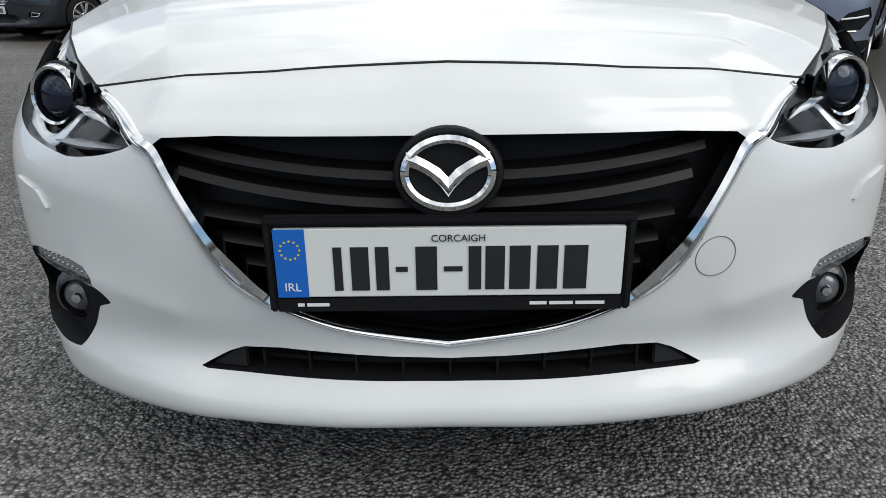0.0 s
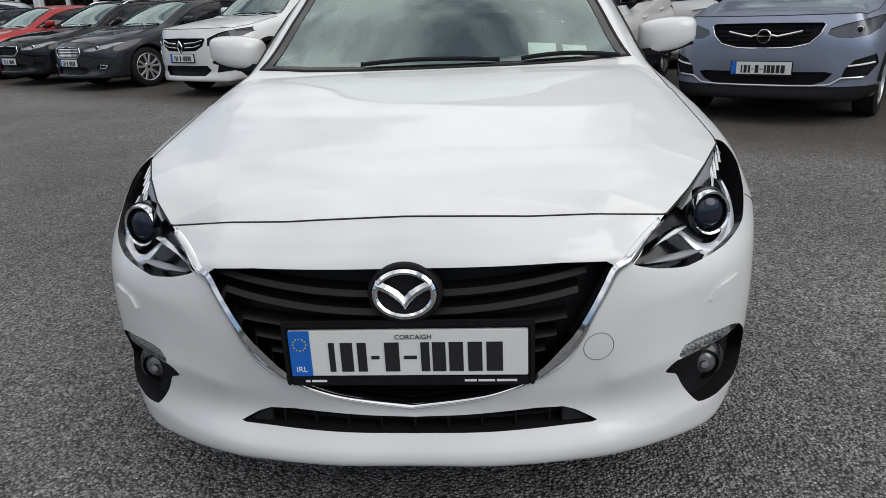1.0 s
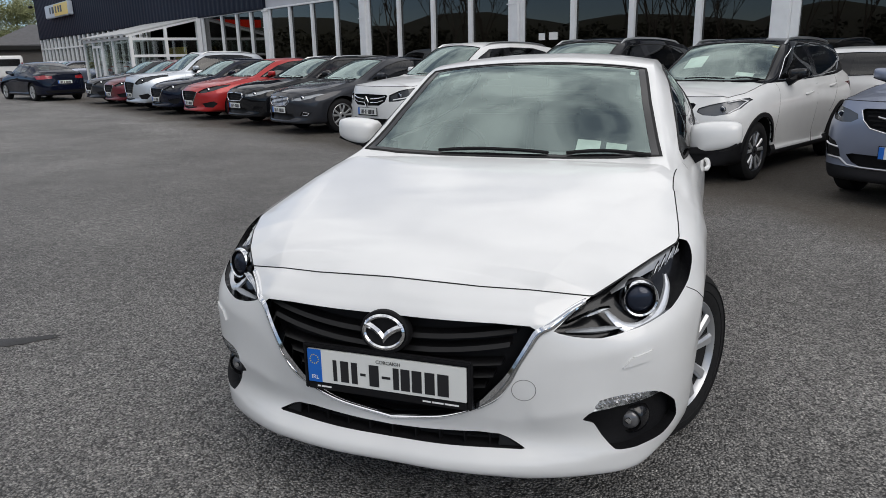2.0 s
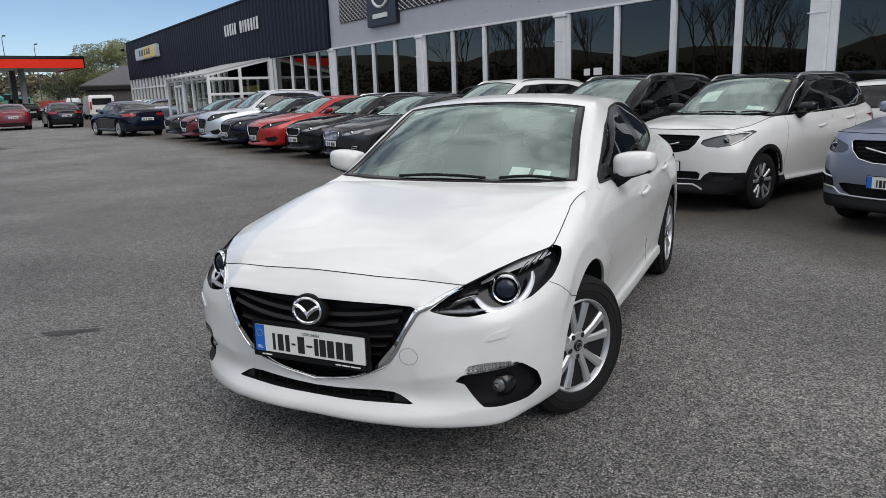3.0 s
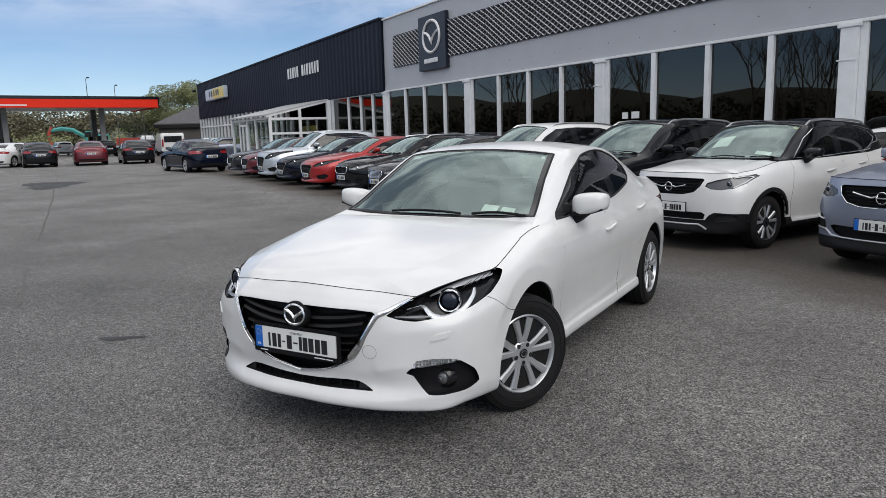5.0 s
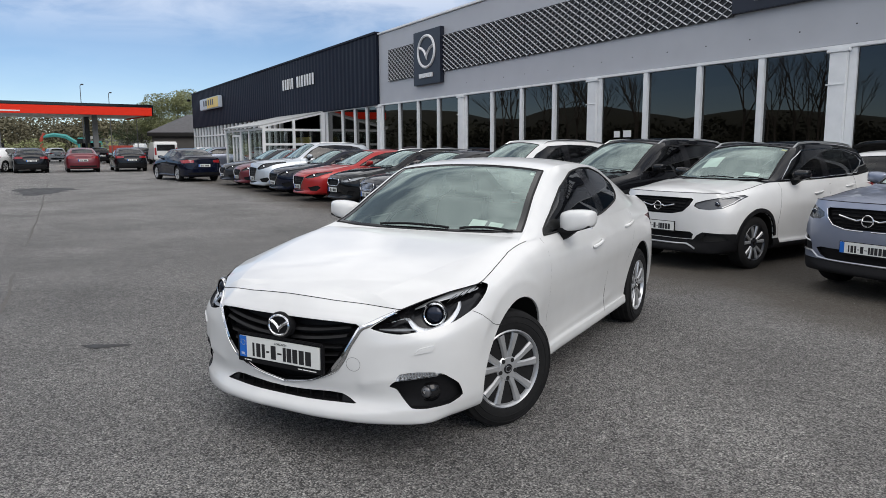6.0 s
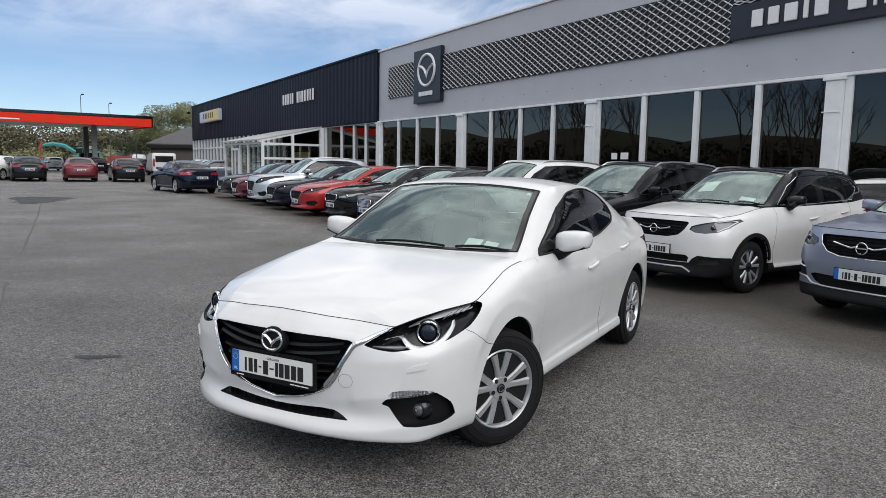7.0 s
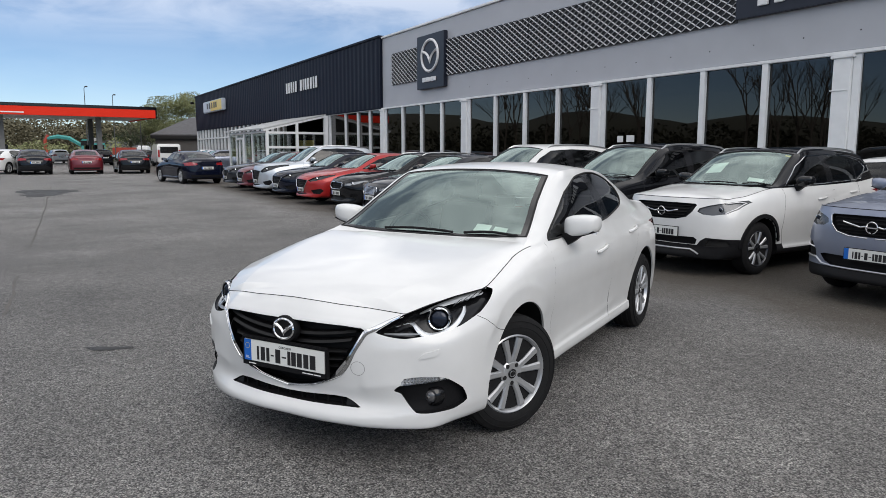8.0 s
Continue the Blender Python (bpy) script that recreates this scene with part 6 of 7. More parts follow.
def porch():
    """Glazed lean-to entrance before the showroom."""
    root = thing("glass_porch", SHOW, "white-framed glazed entrance porch with a sloping roof", "porch")
    x0, x1, y0, ze, zr = -41.0, -33.2, -3.4, 2.66, 3.44
    for k in range(9):
        a = x0 - .1 + (x1 - x0 + .2) * k / 9
        b = x0 - .1 + (x1 - x0 + .2) * (k + 1) / 9 - .02
        bm = bmesh.new()
        prism(bm, [(y0 - .25, ze), (-.2, zr), (-.2, zr + .07), (y0 - .25, ze + .07)], "x", a, b)
        part("roof_sheet", bm, M_SHEET, root, smooth=False)
    for x in (x0, -39.3, -37.6, -35.9, x1):
        part("post", boxed(x - .07, x + .07, y0 - .07, y0 + .07, 0, ze, bevel=.01), M_FRAME, root)
    for y in (-1.8,):
        part("post", boxed(x1 - .07, x1 + .07, y - .07, y + .07, 0, ze + .35, bevel=.01), M_FRAME, root)
    part("post", boxed(x1 - .12, x1 + .12, -.30, -.10, 0, zr, bevel=.01), M_FRAME, root)
    for z in (.12, 1.05, 1.75, 2.5):
        part("rail", boxed(x1 - .05, x1 + .05, y0, -.2, z - .06, z + .06, bevel=.01), M_FRAME, root)
    for z in (.12, 2.55):
        part("rail", boxed(x0, x1, y0 - .05, y0 + .05, z - .06, z + .06, bevel=.01), M_FRAME, root)
    bm = bmesh.new()
    tube(bm, [(x1, y0 - .2, ze - .02), (x1, -.2, zr - .03)], .09, 4)
    part("rafter", bm, M_FRAME, root)
    for a, b in ((x0, -39.3), (-39.3, -37.6), (-37.6, -35.9), (-35.9, x1)):
        pane = part("pane", boxed(a + .07, b - .07, y0 - .01, y0 + .01, .18, 2.5), M_CLEARP, root, smooth=False)
        pane.visible_shadow = False
    for a, b in ((y0, -1.8), (-1.8, -.25)):
        pane = part("pane", boxed(x1 - .01, x1 + .01, a + .07, b - .07, .18, 2.5), M_CLEARP, root, smooth=False)
        pane.visible_shadow = False
    # door in the front
    d = part("door", boxed(-39.2, -37.7, y0 - .09, y0 - .04, .1, .22), M_FRAME, root, "glazed white double door")
    for x in (-39.22, -38.5, -37.72):
        part("door_stile", boxed(x - .06, x + .06, y0 - .10, y0 - .03, .05, 2.3, bevel=.01), M_FRAME, d)
    part("door_head", boxed(-39.2, -37.7, y0 - .10, y0 - .03, 2.2, 2.32, bevel=.01), M_FRAME, d)
    part("banner", boxed(-36.3, -33.6, -.75, -.72, 1.25, 2.15), M_SIGNY, root, "yellow and black banner")
    part("banner_stripe", boxed(-36.3, -35.0, -.78, -.755, 1.25, 1.75), M_GLOSSB, root)


showroom()
porch()


# ---------------------------------------------------------------- cars along the showroom
def ring_badge(z, r, wings=True, y=.0):
    def make(bm, root, tree, kd, ns, S, material):
        loc, _, _, _ = tree.ray_cast(Vector((0, -1, S["fz"](z))), Vector((0, 1, 0)))
        if not loc:
            return
        b = bmesh.new()
        tube(b, [loc + Vector((r * math.cos(a), -.012 + y, r * math.sin(a))) for a in np.linspace(0, 2 * math.pi, 25)[:-1]], r * .13, 6, True)
        part("badge", b, M_CHROME, root)
        part("badge_bar", boxed(loc.x - r * 1.05, loc.x + r * 1.05, loc.y - .016 + y, loc.y - .008 + y, loc.z - r * .10, loc.z + r * .10, bevel=.002), M_CHROME, root)
    return make


def diamond_badge(z, r):
    def make(bm, root, tree, kd, ns, S, material):
        loc, _, _, _ = tree.ray_cast(Vector((0, -1, S["fz"](z))), Vector((0, 1, 0)))
        if loc:
            b = bmesh.new()
            tube(b, [loc + Vector(p) for p in ((0, -.015, r), (r * .62, -.015, 0), (0, -.015, -r), (-r * .62, -.015, 0))], r * .16, 6, True)
            part("badge", b, M_CHROME, root)
    return make


G_RING = both([(0, .622), (.22, .624), (.36, .646), (.43, .694), (.465, .749), (.44, .760), (.2, .764), (0, .764)])
L_RING = [(.485, .695), (.50, .724), (.60, .748), (.72, .768), (.825, .788), (.852, .772), (.83, .715), (.77, .680), (.66, .666), (.55, .672)]
F_CROSS = [dict(kind="lamp", name="headlight", poly=L_RING, bulb=(.70, .712, .026), inner=M_LAMPS), dict(kind="hole", name="grille", poly=G_RING, pair=False, deep=.05),
           dict(kind="hole", name="fog_recess", poly=[(.585, .355), (.76, .36), (.83, .375), (.80, .425), (.62, .435)], deep=.03, mat=M_SEAM),
           dict(kind="panel", name="lower_bumper", poly=both([(0, .205), (.45, .205), (.80, .205), (.93, .22), (.93, .40), (.862, .44), (.60, .455), (.54, .42), (.50, .37), (0, .37)]), pair=False, mat=M_PLASTIC, label="black plastic lower bumper"),
           dict(kind="hole", name="lower_grille", poly=both([(0, .375), (.48, .375), (.50, .43), (.46, .455), (0, .455)]), pair=False, deep=.04)]
T_CROSS = [dict(name="grille_wing", line=[(.056, .694), (.10, .684), (.17, .692), (.26, .706)], pair=True, r=.011),
           dict(name="skid_trim", line=[(0, .315), (.30, .315), (.42, .318), (.48, .295), (.54, .262)], pair=True, r=.013, mat=M_SATIN),
           dict(name="light_blade", line=[(.76, .684), (.815, .72), (.838, .766), (.80, .776), (.72, .760)], pair=True, r=.006, mat=M_LIGHTG)]
F_GRAND = [dict(kind="lamp", name="headlight", poly=L_RING, bulb=(.70, .712, .026), inner=M_LAMPS), dict(kind="hole", name="grille", poly=G_RING, pair=False, deep=.05),
           dict(kind="panel", name="lower_bumper", poly=both([(0, .205), (.45, .205), (.80, .215), (.87, .28), (.86, .33), (0, .33)]), pair=False, mat=M_PLASTIC, label="black plastic lower bumper"),
           dict(kind="hole", name="lower_grille", poly=both([(0, .345), (.42, .345), (.50, .375), (.56, .435), (.50, .45), (0, .45)]), pair=False, deep=.04),
           dict(kind="hole", name="side_intake", poly=[(.62, .40), (.80, .41), (.86, .50), (.84, .57), (.70, .535), (.64, .47)], deep=.025)]
T_GRAND = [dict(name="grille_wing", line=[(.060, .694), (.11, .686), (.19, .698), (.32, .718)], pair=True, r=.012),
           dict(name="grille_rim", line=[(.465, .749), (.43, .689), (.36, .641), (.22, .618), (0, .615)], pair=True, r=.006),
           dict(name="skid_trim", line=[(0, .337), (.40, .337), (.54, .345), (.62, .395), (.80, .40)], pair=True, r=.011, mat=M_SATIN),
           dict(name="intake_blade", line=[(.66, .49), (.76, .50), (.85, .515)], pair=True, r=.008, mat=M_LIGHTG)]
SLATS_R = [dict(rows=[(-.43, .43, .738), (-.41, .41, .712), (-.39, .39, .686), (-.35, .35, .660), (-.29, .29, .638)], thick=.010, back=.02)]
SLATS = [dict(rows=[(-.42, .42, .70), (-.40, .40, .675), (-.38, .38, .65), (-.34, .34, .625), (-.28, .28, .603)], thick=.010, back=.02)]
CROSS = dict(hatch=True, length=4.21, width=1.765, height=1.60, belt=1.075, overhang=.86, wheelbase=2.60, clearance=.21, blunt=.32, clad=True, roof=M_BLACKP, rails=M_SATIN, cap_black=True, tyre_r=.333, rim_r=.225, rim_style=2,
             front=F_CROSS, trim=T_CROSS, slats=SLATS_R, dlo_trim=M_CHROME, plate=(0, 0, .505), extra=ring_badge(.730, .052), papers=[(-.45, -.2, 1.6, 1.8, M_PAPER), (.30, .52, 1.47, 1.53, M_PAPER), (.50, .58, 2.03, 2.06, M_YELLOW)])
GRAND = dict(hatch=True, length=4.48, width=1.856, height=1.61, belt=1.07, overhang=.90, wheelbase=2.675, clearance=.21, blunt=.34, clad=True, tyre_r=.350, rim_r=.235, rim_style=1, rails=M_SATIN, front=F_GRAND, trim=T_GRAND, slats=SLATS_R,
             plate=(0, 0, .48), extra=ring_badge(.734, .056), papers=[(-.55, -.3, 1.5, 1.68, M_PAPER), (.2, .45, 1.47, 1.56, M_PAPER)])
SUV = dict(hatch=True, length=4.63, width=1.84, height=1.68, belt=1.10, overhang=.92, wheelbase=2.70, clearance=.22, blunt=.30, clad=True, tyre_r=.36, rim_r=.24, rails=M_SATIN, slats=SLATS)
SUV_BARS = dict(SUV, extra=diamond_badge(.655, .085), trim=[dict(name="chrome_bar", line=[(.09, .665), (.30, .675), (.45, .70)], pair=True, r=.012), dict(name="chrome_bar", line=[(.09, .625), (.28, .632), (.42, .66)], pair=True, r=.009),
                                                         dict(name="light_blade", line=[(.56, .66), (.72, .68), (.83, .72), (.78, .60), (.62, .55)], pair=True, r=.009, mat=M_LIGHTG)])
FIVE_TRIM = [dict(name="grille_chrome", line=[(.46, .695), (.40, .59), (.34, .51), (.27, .43), (.16, .383), (0, .36)], pair=True, r=.011)]
M_SLATS = [dict(rows=[(-.40, .40, .655), (-.37, .37, .60), (-.33, .33, .55), (-.28, .28, .50)], thick=.012, back=.025)]
SALOON = dict(length=4.87, width=1.84, height=1.45, belt=.99, overhang=.97, wheelbase=2.83, front=FRONT_FIVE, trim=FIVE_TRIM, slats=M_SLATS, tyre_r=.335, rim_r=.23, plate=(.0, 0, .42))
HATCHB = dict(hatch=True, length=4.46, width=1.79, height=1.45, front=FRONT_FIVE, trim=FIVE_TRIM, slats=M_SLATS, plate=(.0, 0, .42))
CROSSM = dict(SUV, length=4.55, front=FRONT_FIVE, trim=FIVE_TRIM, plate=(.0, 0, .42), slats=M_SLATS)
G_HEX = both([(0, .555), (.26, .555), (.35, .62), (.33, .705), (0, .715)])
F_HEX = [dict(kind="lamp", name="headlight", poly=[(.44, .645), (.44, .70), (.60, .745), (.80, .785), (.85, .77), (.76, .69), (.60, .65)], bulb=(.60, .695, .035), inner=M_LAMPG), dict(kind="hole", name="grille", poly=G_HEX, pair=False, deep=.04),
         dict(kind="hole", name="lower_grille", poly=both([(0, .28), (.36, .28), (.48, .33), (.40, .40), (0, .41)]), pair=False, deep=.04), dict(kind="hole", name="fog_recess", poly=[(.60, .37), (.74, .36), (.80, .43), (.64, .44)], deep=.02)]
SALOON_F = dict(SALOON, front=F_HEX, trim=[dict(name="grille_rim", line=[(0, .55), (.265, .55), (.356, .62), (.335, .71), (0, .72)], pair=True, r=.007), dict(name="fog_ring", line=[(.65, .38), (.73, .375), (.76, .42), (.67, .43)], pair=True, closed=True, r=.006)],
                slats=[dict(rows=[(-.33, .33, .69), (-.34, .34, .665), (-.345, .345, .64), (-.33, .33, .615), (-.30, .30, .59), (-.28, .28, .57)], thick=.012, back=.005, depth=.02, mat=M_CHROME)], plate=(0, 0, .47), rim_style=0)
ESTATE = dict(hatch=True, length=4.86, width=1.86, height=1.48, belt=1.0, overhang=.95, wheelbase=2.84, front=F_HEX, rails=M_SATIN, tyre_r=.335, rim_r=.23,
              trim=[dict(name="grille_rim", line=[(0, .55), (.265, .55), (.356, .62), (.335, .71), (0, .72)], pair=True, r=.009)], slats=[dict(rows=[(-.33, .33, .68), (-.34, .34, .64), (-.32, .32, .60)], thick=.008, back=.02)], plate=(0, 0, .45))

ROW = [
    # x along the front, y of the nose before it, turn, measures, paint, name, label
    (-.53, -6.95, -2, GRAND, M_BLUESIL, "crossover_car", "blue-silver crossover with chrome-winged black grille, parked nose out"),
    (-3.08, -7.10, 4, CROSS, M_WHITE, "crossover_car", "white crossover with black roof and black lower cladding"),
    (-5.75, -7.0, 2, SUV, M_BLACKP, "suv_car", "black sport utility car with bright roof rails"),
    (-8.45, -7.35, 1, SUV_BARS, M_WHITE, "suv_car", "pearl-white sport utility car with chrome grille bars"),
    (-11.45, -7.45, 0, SALOON_F, M_GREYP, "saloon_car", "dark grey saloon car with a slatted chrome grille"),
    (-13.75, -7.35, 1, ESTATE, M_BLACKP, "estate_car", "black estate car parked beside a red saloon"),
    (-16.25, -7.45, 0, SALOON, M_RED, "saloon_car", "bright red saloon car with a dark grille"),
    (-18.65, -7.45, 0, SALOON, M_NAVY, "saloon_car", "dark navy saloon car parked beside a red one"),
    (-20.95, -7.45, -1, CROSSM, M_SILVER, "suv_car", "pale silver sport utility car parked nose out"),
    (-23.3, -7.4, 1, HATCHB, M_MAROON, "hatchback_car", "maroon hatchback car parked nose out"),
    (-25.6, -7.4, 0, SALOON, M_GREYP, "saloon_car", "charcoal saloon car at the end of the row"),
]
for x, y, a, sp, pnt, nm, lab in ROW:
    m = SHOW @ pose(x, y, 0, 0, 0, a)
    m.translation.z = gz(m.translation.x, m.translation.y)
    car(nm, m, sp, pnt, lab, "car", "cars along the showroom")
# parked along the wall, behind the row
m = SHOW @ pose(-5.6, -1.55, .02, 0, 0, -90)
car("hatchback_car", m, dict(HATCHB), M_WHITE, "white hatchback car parked along the showroom wall", "car", "cars along the showroom")


# ---------------------------------------------------------------- cars further off
def far_car(px, py, heading, sp, pnt, nm, lab):
    """A car whose tail's middle stands at px, py; heading: the turn from nose to tail."""
    a = radians(heading)
    length = {**BASE, **sp}["length"]
    nx, ny = px - math.cos(a) * length, py - math.sin(a) * length
    car(nm, pose(nx, ny, gz(px, py), 0, 0, heading - 90), sp, pnt, lab, "car", "cars across the yard")


FAR = dict(SALOON, length=4.65)
HATCHS = dict(SALOON, length=4.66, width=1.80, wheelbase=2.73)
far_car(-37.85, 21.35, -27.4, FAR, M_BLACKP, "saloon_car", "black saloon car seen from behind across the yard")
far_car(-36.45, 23.57, -31.6, FAR, M_MAROON, "saloon_car", "dark red saloon car seen from behind across the yard")
far_car(-34.92, 25.70, -30.8, FAR, M_BLACKP, "saloon_car", "black saloon car parked beyond a dark red one")
far_car(-21.89, 19.45, -20.9, HATCHS, M_NAVY, "saloon_car", "dark navy saloon car standing askew before the porch")
far_car(-54.0, 23.3, -103.5, FAR, M_WHITE, "saloon_car", "white saloon car standing broadside by the fuel station")
far_car(-40.9, 20.2, -62.0, FAR, M_WHITE, "saloon_car", "white saloon car at the edge of the yard")
far_car(-52.5, 40.9, 1.6, HATCHB, M_GREYP, "hatchback_car", "dark grey hatchback car near a white van")
far_car(-56.46, 38.94, -15.2, HATCHB, M_BLACKP, "hatchback_car", "black hatchback car under the fuel canopy")
far_car(-65.18, 36.42, 0.0, HATCHB, M_SILVER, "hatchback_car", "silver hatchback car beyond the fuel pumps")
far_car(-68.56, 42.43, -22.4, HATCHB, M_WHITE, "hatchback_car", "white hatchback car beyond the fuel pumps")
for x, pnt, lab in ((-47.5, M_SILVER, "silver hatchback car parked past the porch"), (-50.2, M_WHITE, "white hatchback car parked past the porch"), (-44.9, M_BLUESIL, "pale blue hatchback car parked past the porch")):
    m = SHOW @ pose(x, -5.6, 0, 0, 0, 0)
    m.translation.z = gz(m.translation.x, m.translation.y)
    car("hatchback_car", m, HATCHB, pnt, lab, "car", "cars past the porch")


# ---------------------------------------------------------------- distance
CAMX, CAMY = 2.39, -2.54


def far(dx, dy, d):
    """Ground place at a distance d from where the walk ends, in a direction."""
    k = math.hypot(dx, dy)
    x, y = CAMX + dx / k * d, CAMY + dy / k * d
    return x, y, gz(x, y)


M_REDF = mat("red_fascia", (.74, .028, .008), .5, var=.05, scale=1, spec=.2)
M_SOFFIT = mat("soffit", (.78, .76, .72), .6, var=.1, scale=1)
M_POST = mat("pale_post", (.20, .20, .195), .5, var=.15, scale=3)
M_STEELP = mat("dark_post", (.07, .07, .07), .5, var=.2, scale=3)
M_TEAL = mat("teal_machine", (.05, .28, .26), .45, var=.15, scale=2)
M_MACHR = mat("red_machine", (.35, .05, .03), .5, var=.2, scale=2)
M_PLASTER = mat("plaster", (.42, .41, .39), .8, var=.15, scale=1)
M_BRICKD = mat("dark_render", (.09, .085, .08), .8, var=.2, scale=1)
M_GREENS = mat("green_sign", (.12, .35, .08), .5)
M_BARK = mat("bark", (.11, .09, .07), .9, var=.3, scale=6)
M_LEAF2 = mat("leaf_olive", (.20, .215, .095), .7, var=.35, scale=.6)
M_LEAF3 = mat("leaf_dark", (.030, .045, .016), .8, var=.4, scale=.6)
M_WOOD = mat("bare_wood", (.125, .112, .066), .9, var=.35, scale=.5)


def canopy():
    x0, y0 = -56.2, 44.3
    dx, dy = -.418, -.908
    a = math.degrees(math.atan2(dy, dx))
    root = thing("fuel_canopy", pose(x0, y0, .25, 0, 0, a), "flat fuel station canopy with a bright red fascia", "canopy")
    part("canopy_roof", boxed(0, 17.5, -11, 0, 4.55, 5.25, bevel=.05), M_SOFFIT, root)
    part("fascia", boxed(-.06, 17.5, -.02, .10, 4.45, 5.22, bevel=.02), M_REDF, root, "bright red fascia")
    part("fascia", boxed(-.12, .0, -11, -.03, 4.45, 5.22, bevel=.02), M_REDF, root, "bright red fascia")
    part("fascia_cap", boxed(-.14, 17.5, -11, .14, 5.24, 5.50, bevel=.03), M_GLOSSB, root, "black upper edge")
    part("fascia_end", boxed(-.14, -.02, .0, .12, 4.43, 5.26), M_GLOSSB, root)
    for x in (4.5, 12.6):
        for y in (-3.2, -7.5):
            part("post", boxed(x - .22, x + .22, y - .22, y + .22, 0, 4.6, bevel=.02), M_POST if y > -5 else M_STEELP, root)
            part("pump", boxed(x - .5, x + .5, y - 1.4, y - .5, 0, 1.9, bevel=.05), M_GLOSSB, root)
    part("brand_bar", boxed(11, 13.5, .11, .13, 4.62, 4.72), M_LIGHTG, root)


def street_lamp(dx, dy, d, h):
    x, y, z = far(dx, dy, d)
    root = thing("street_lamp", pose(x, y, z), "tall thin grey street lamp with one head", "street lamp", "street lamps")
    part("pole", tube(bmesh.new(), [(0, 0, 0), (0, 0, h * .5), (0, 0, h)], [.06, .05, .035], 8), M_STEELP, root)
    part("arm", tube(bmesh.new(), [(0, 0, h), (.05, .05, h + .15), (.2, .2, h + .2)], .04, 6), M_STEELP, root)
    part("lamp_head", boxed(.02, .34, .02, .26, h + .12, h + .26, bevel=.04), M_STEELP, root)


def hip_roof(bm, w, d, z0, z1, over=.4):
    a, b = w / 2 + over, d / 2 + over
    r = max(.3, w / 2 - d / 2)
    lo = [bm.verts.new(p) for p in ((-a, -b, z0), (a, -b, z0), (a, b, z0), (-a, b, z0))]
    lo2 = [bm.verts.new((v.co.x, v.co.y, z0 + .16)) for v in lo]
    hi = [bm.verts.new(p) for p in ((-r, 0, z1), (r, 0, z1))]
    for k in range(4):
        bm.faces.new((lo[k], lo[(k + 1) % 4], lo2[(k + 1) % 4], lo2[k]))
    bm.faces.new(lo[::-1])
    bm.faces.new((lo2[0], lo2[1], hi[1], hi[0])), bm.faces.new((lo2[2], lo2[3], hi[0], hi[1]))
    bm.faces.new((lo2[1], lo2[2], hi[1])), bm.faces.new((lo2[3], lo2[0], hi[0]))
    bmesh.ops.recalc_face_normals(bm, faces=bm.faces)
    return bm


def house(x, y, z, turn, w, d, h, roof_h, wall, label, gable=True, windows=2):
    root = thing("house", pose(x, y, z, 0, 0, turn), label, "house", "far buildings")
    part("wall", boxed(-w / 2, w / 2, -d / 2, d / 2, 0, h), wall, root, smooth=False)
    if gable:
        bm = bmesh.new()
        prism(bm, [(-d / 2 - .3, h), (d / 2 + .3, h), (0, h + roof_h)], "x", -w / 2 - .2, w / 2 + .2)
    else:
        bm = hip_roof(bmesh.new(), w, d, h, h + roof_h)
    roof = part("roof", bm, M_SLATE, root, "grey slate roof", smooth=False)
    part("chimney", boxed(-w / 4 - .3, -w / 4 + .3, -.3, .3, h + roof_h * .6, h + roof_h + .5), M_PLASTER, roof)
    for k in range(windows):
        cx = -w / 2 + w * (k + .5) / windows
        win = part("window", boxed(cx - .6, cx + .6, -d / 2 - .04, -d / 2 + .02, h * .35, h * .8), M_FRAME, root)
        part("pane", boxed(cx - .52, cx + .52, -d / 2 - .06, -d / 2 - .03, h * .39, h * .76), M_GLOSSB, win)
    return root


def leaf_cloud(bm, c, rx, rz, n, size, rng):
    """Small leaf clumps on and in an uneven blob."""
    for _ in range(n):
        while True:
            v = Vector((rng.uniform(-1, 1), rng.uniform(-1, 1), rng.uniform(-1, 1)))
            if .15 < v.length < 1:
                break
        k = .55 + .45 * noise.noise(Vector(c) * .37 + v * 1.6)
        v = v.normalized() * v.length ** .4 * (.7 + k * .6)
        p = Vector(c) + Vector((v.x * rx, v.y * rx, v.z * rz))
        a = Vector((rng.uniform(-1, 1), rng.uniform(-1, 1), rng.uniform(-.6, .6))).normalized()
        b = a.cross(Vector((rng.uniform(-1, 1), rng.uniform(-1, 1), rng.uniform(-1, 1)))).normalized()
        s = size * rng.uniform(.5, 1.3)
        vs = [bm.verts.new(p + a * s * e + b * s * .6 * f) for e, f in ((-1, -.3), (0, -1), (1, .2), (.1, 1))]
        bm.faces.new(vs)


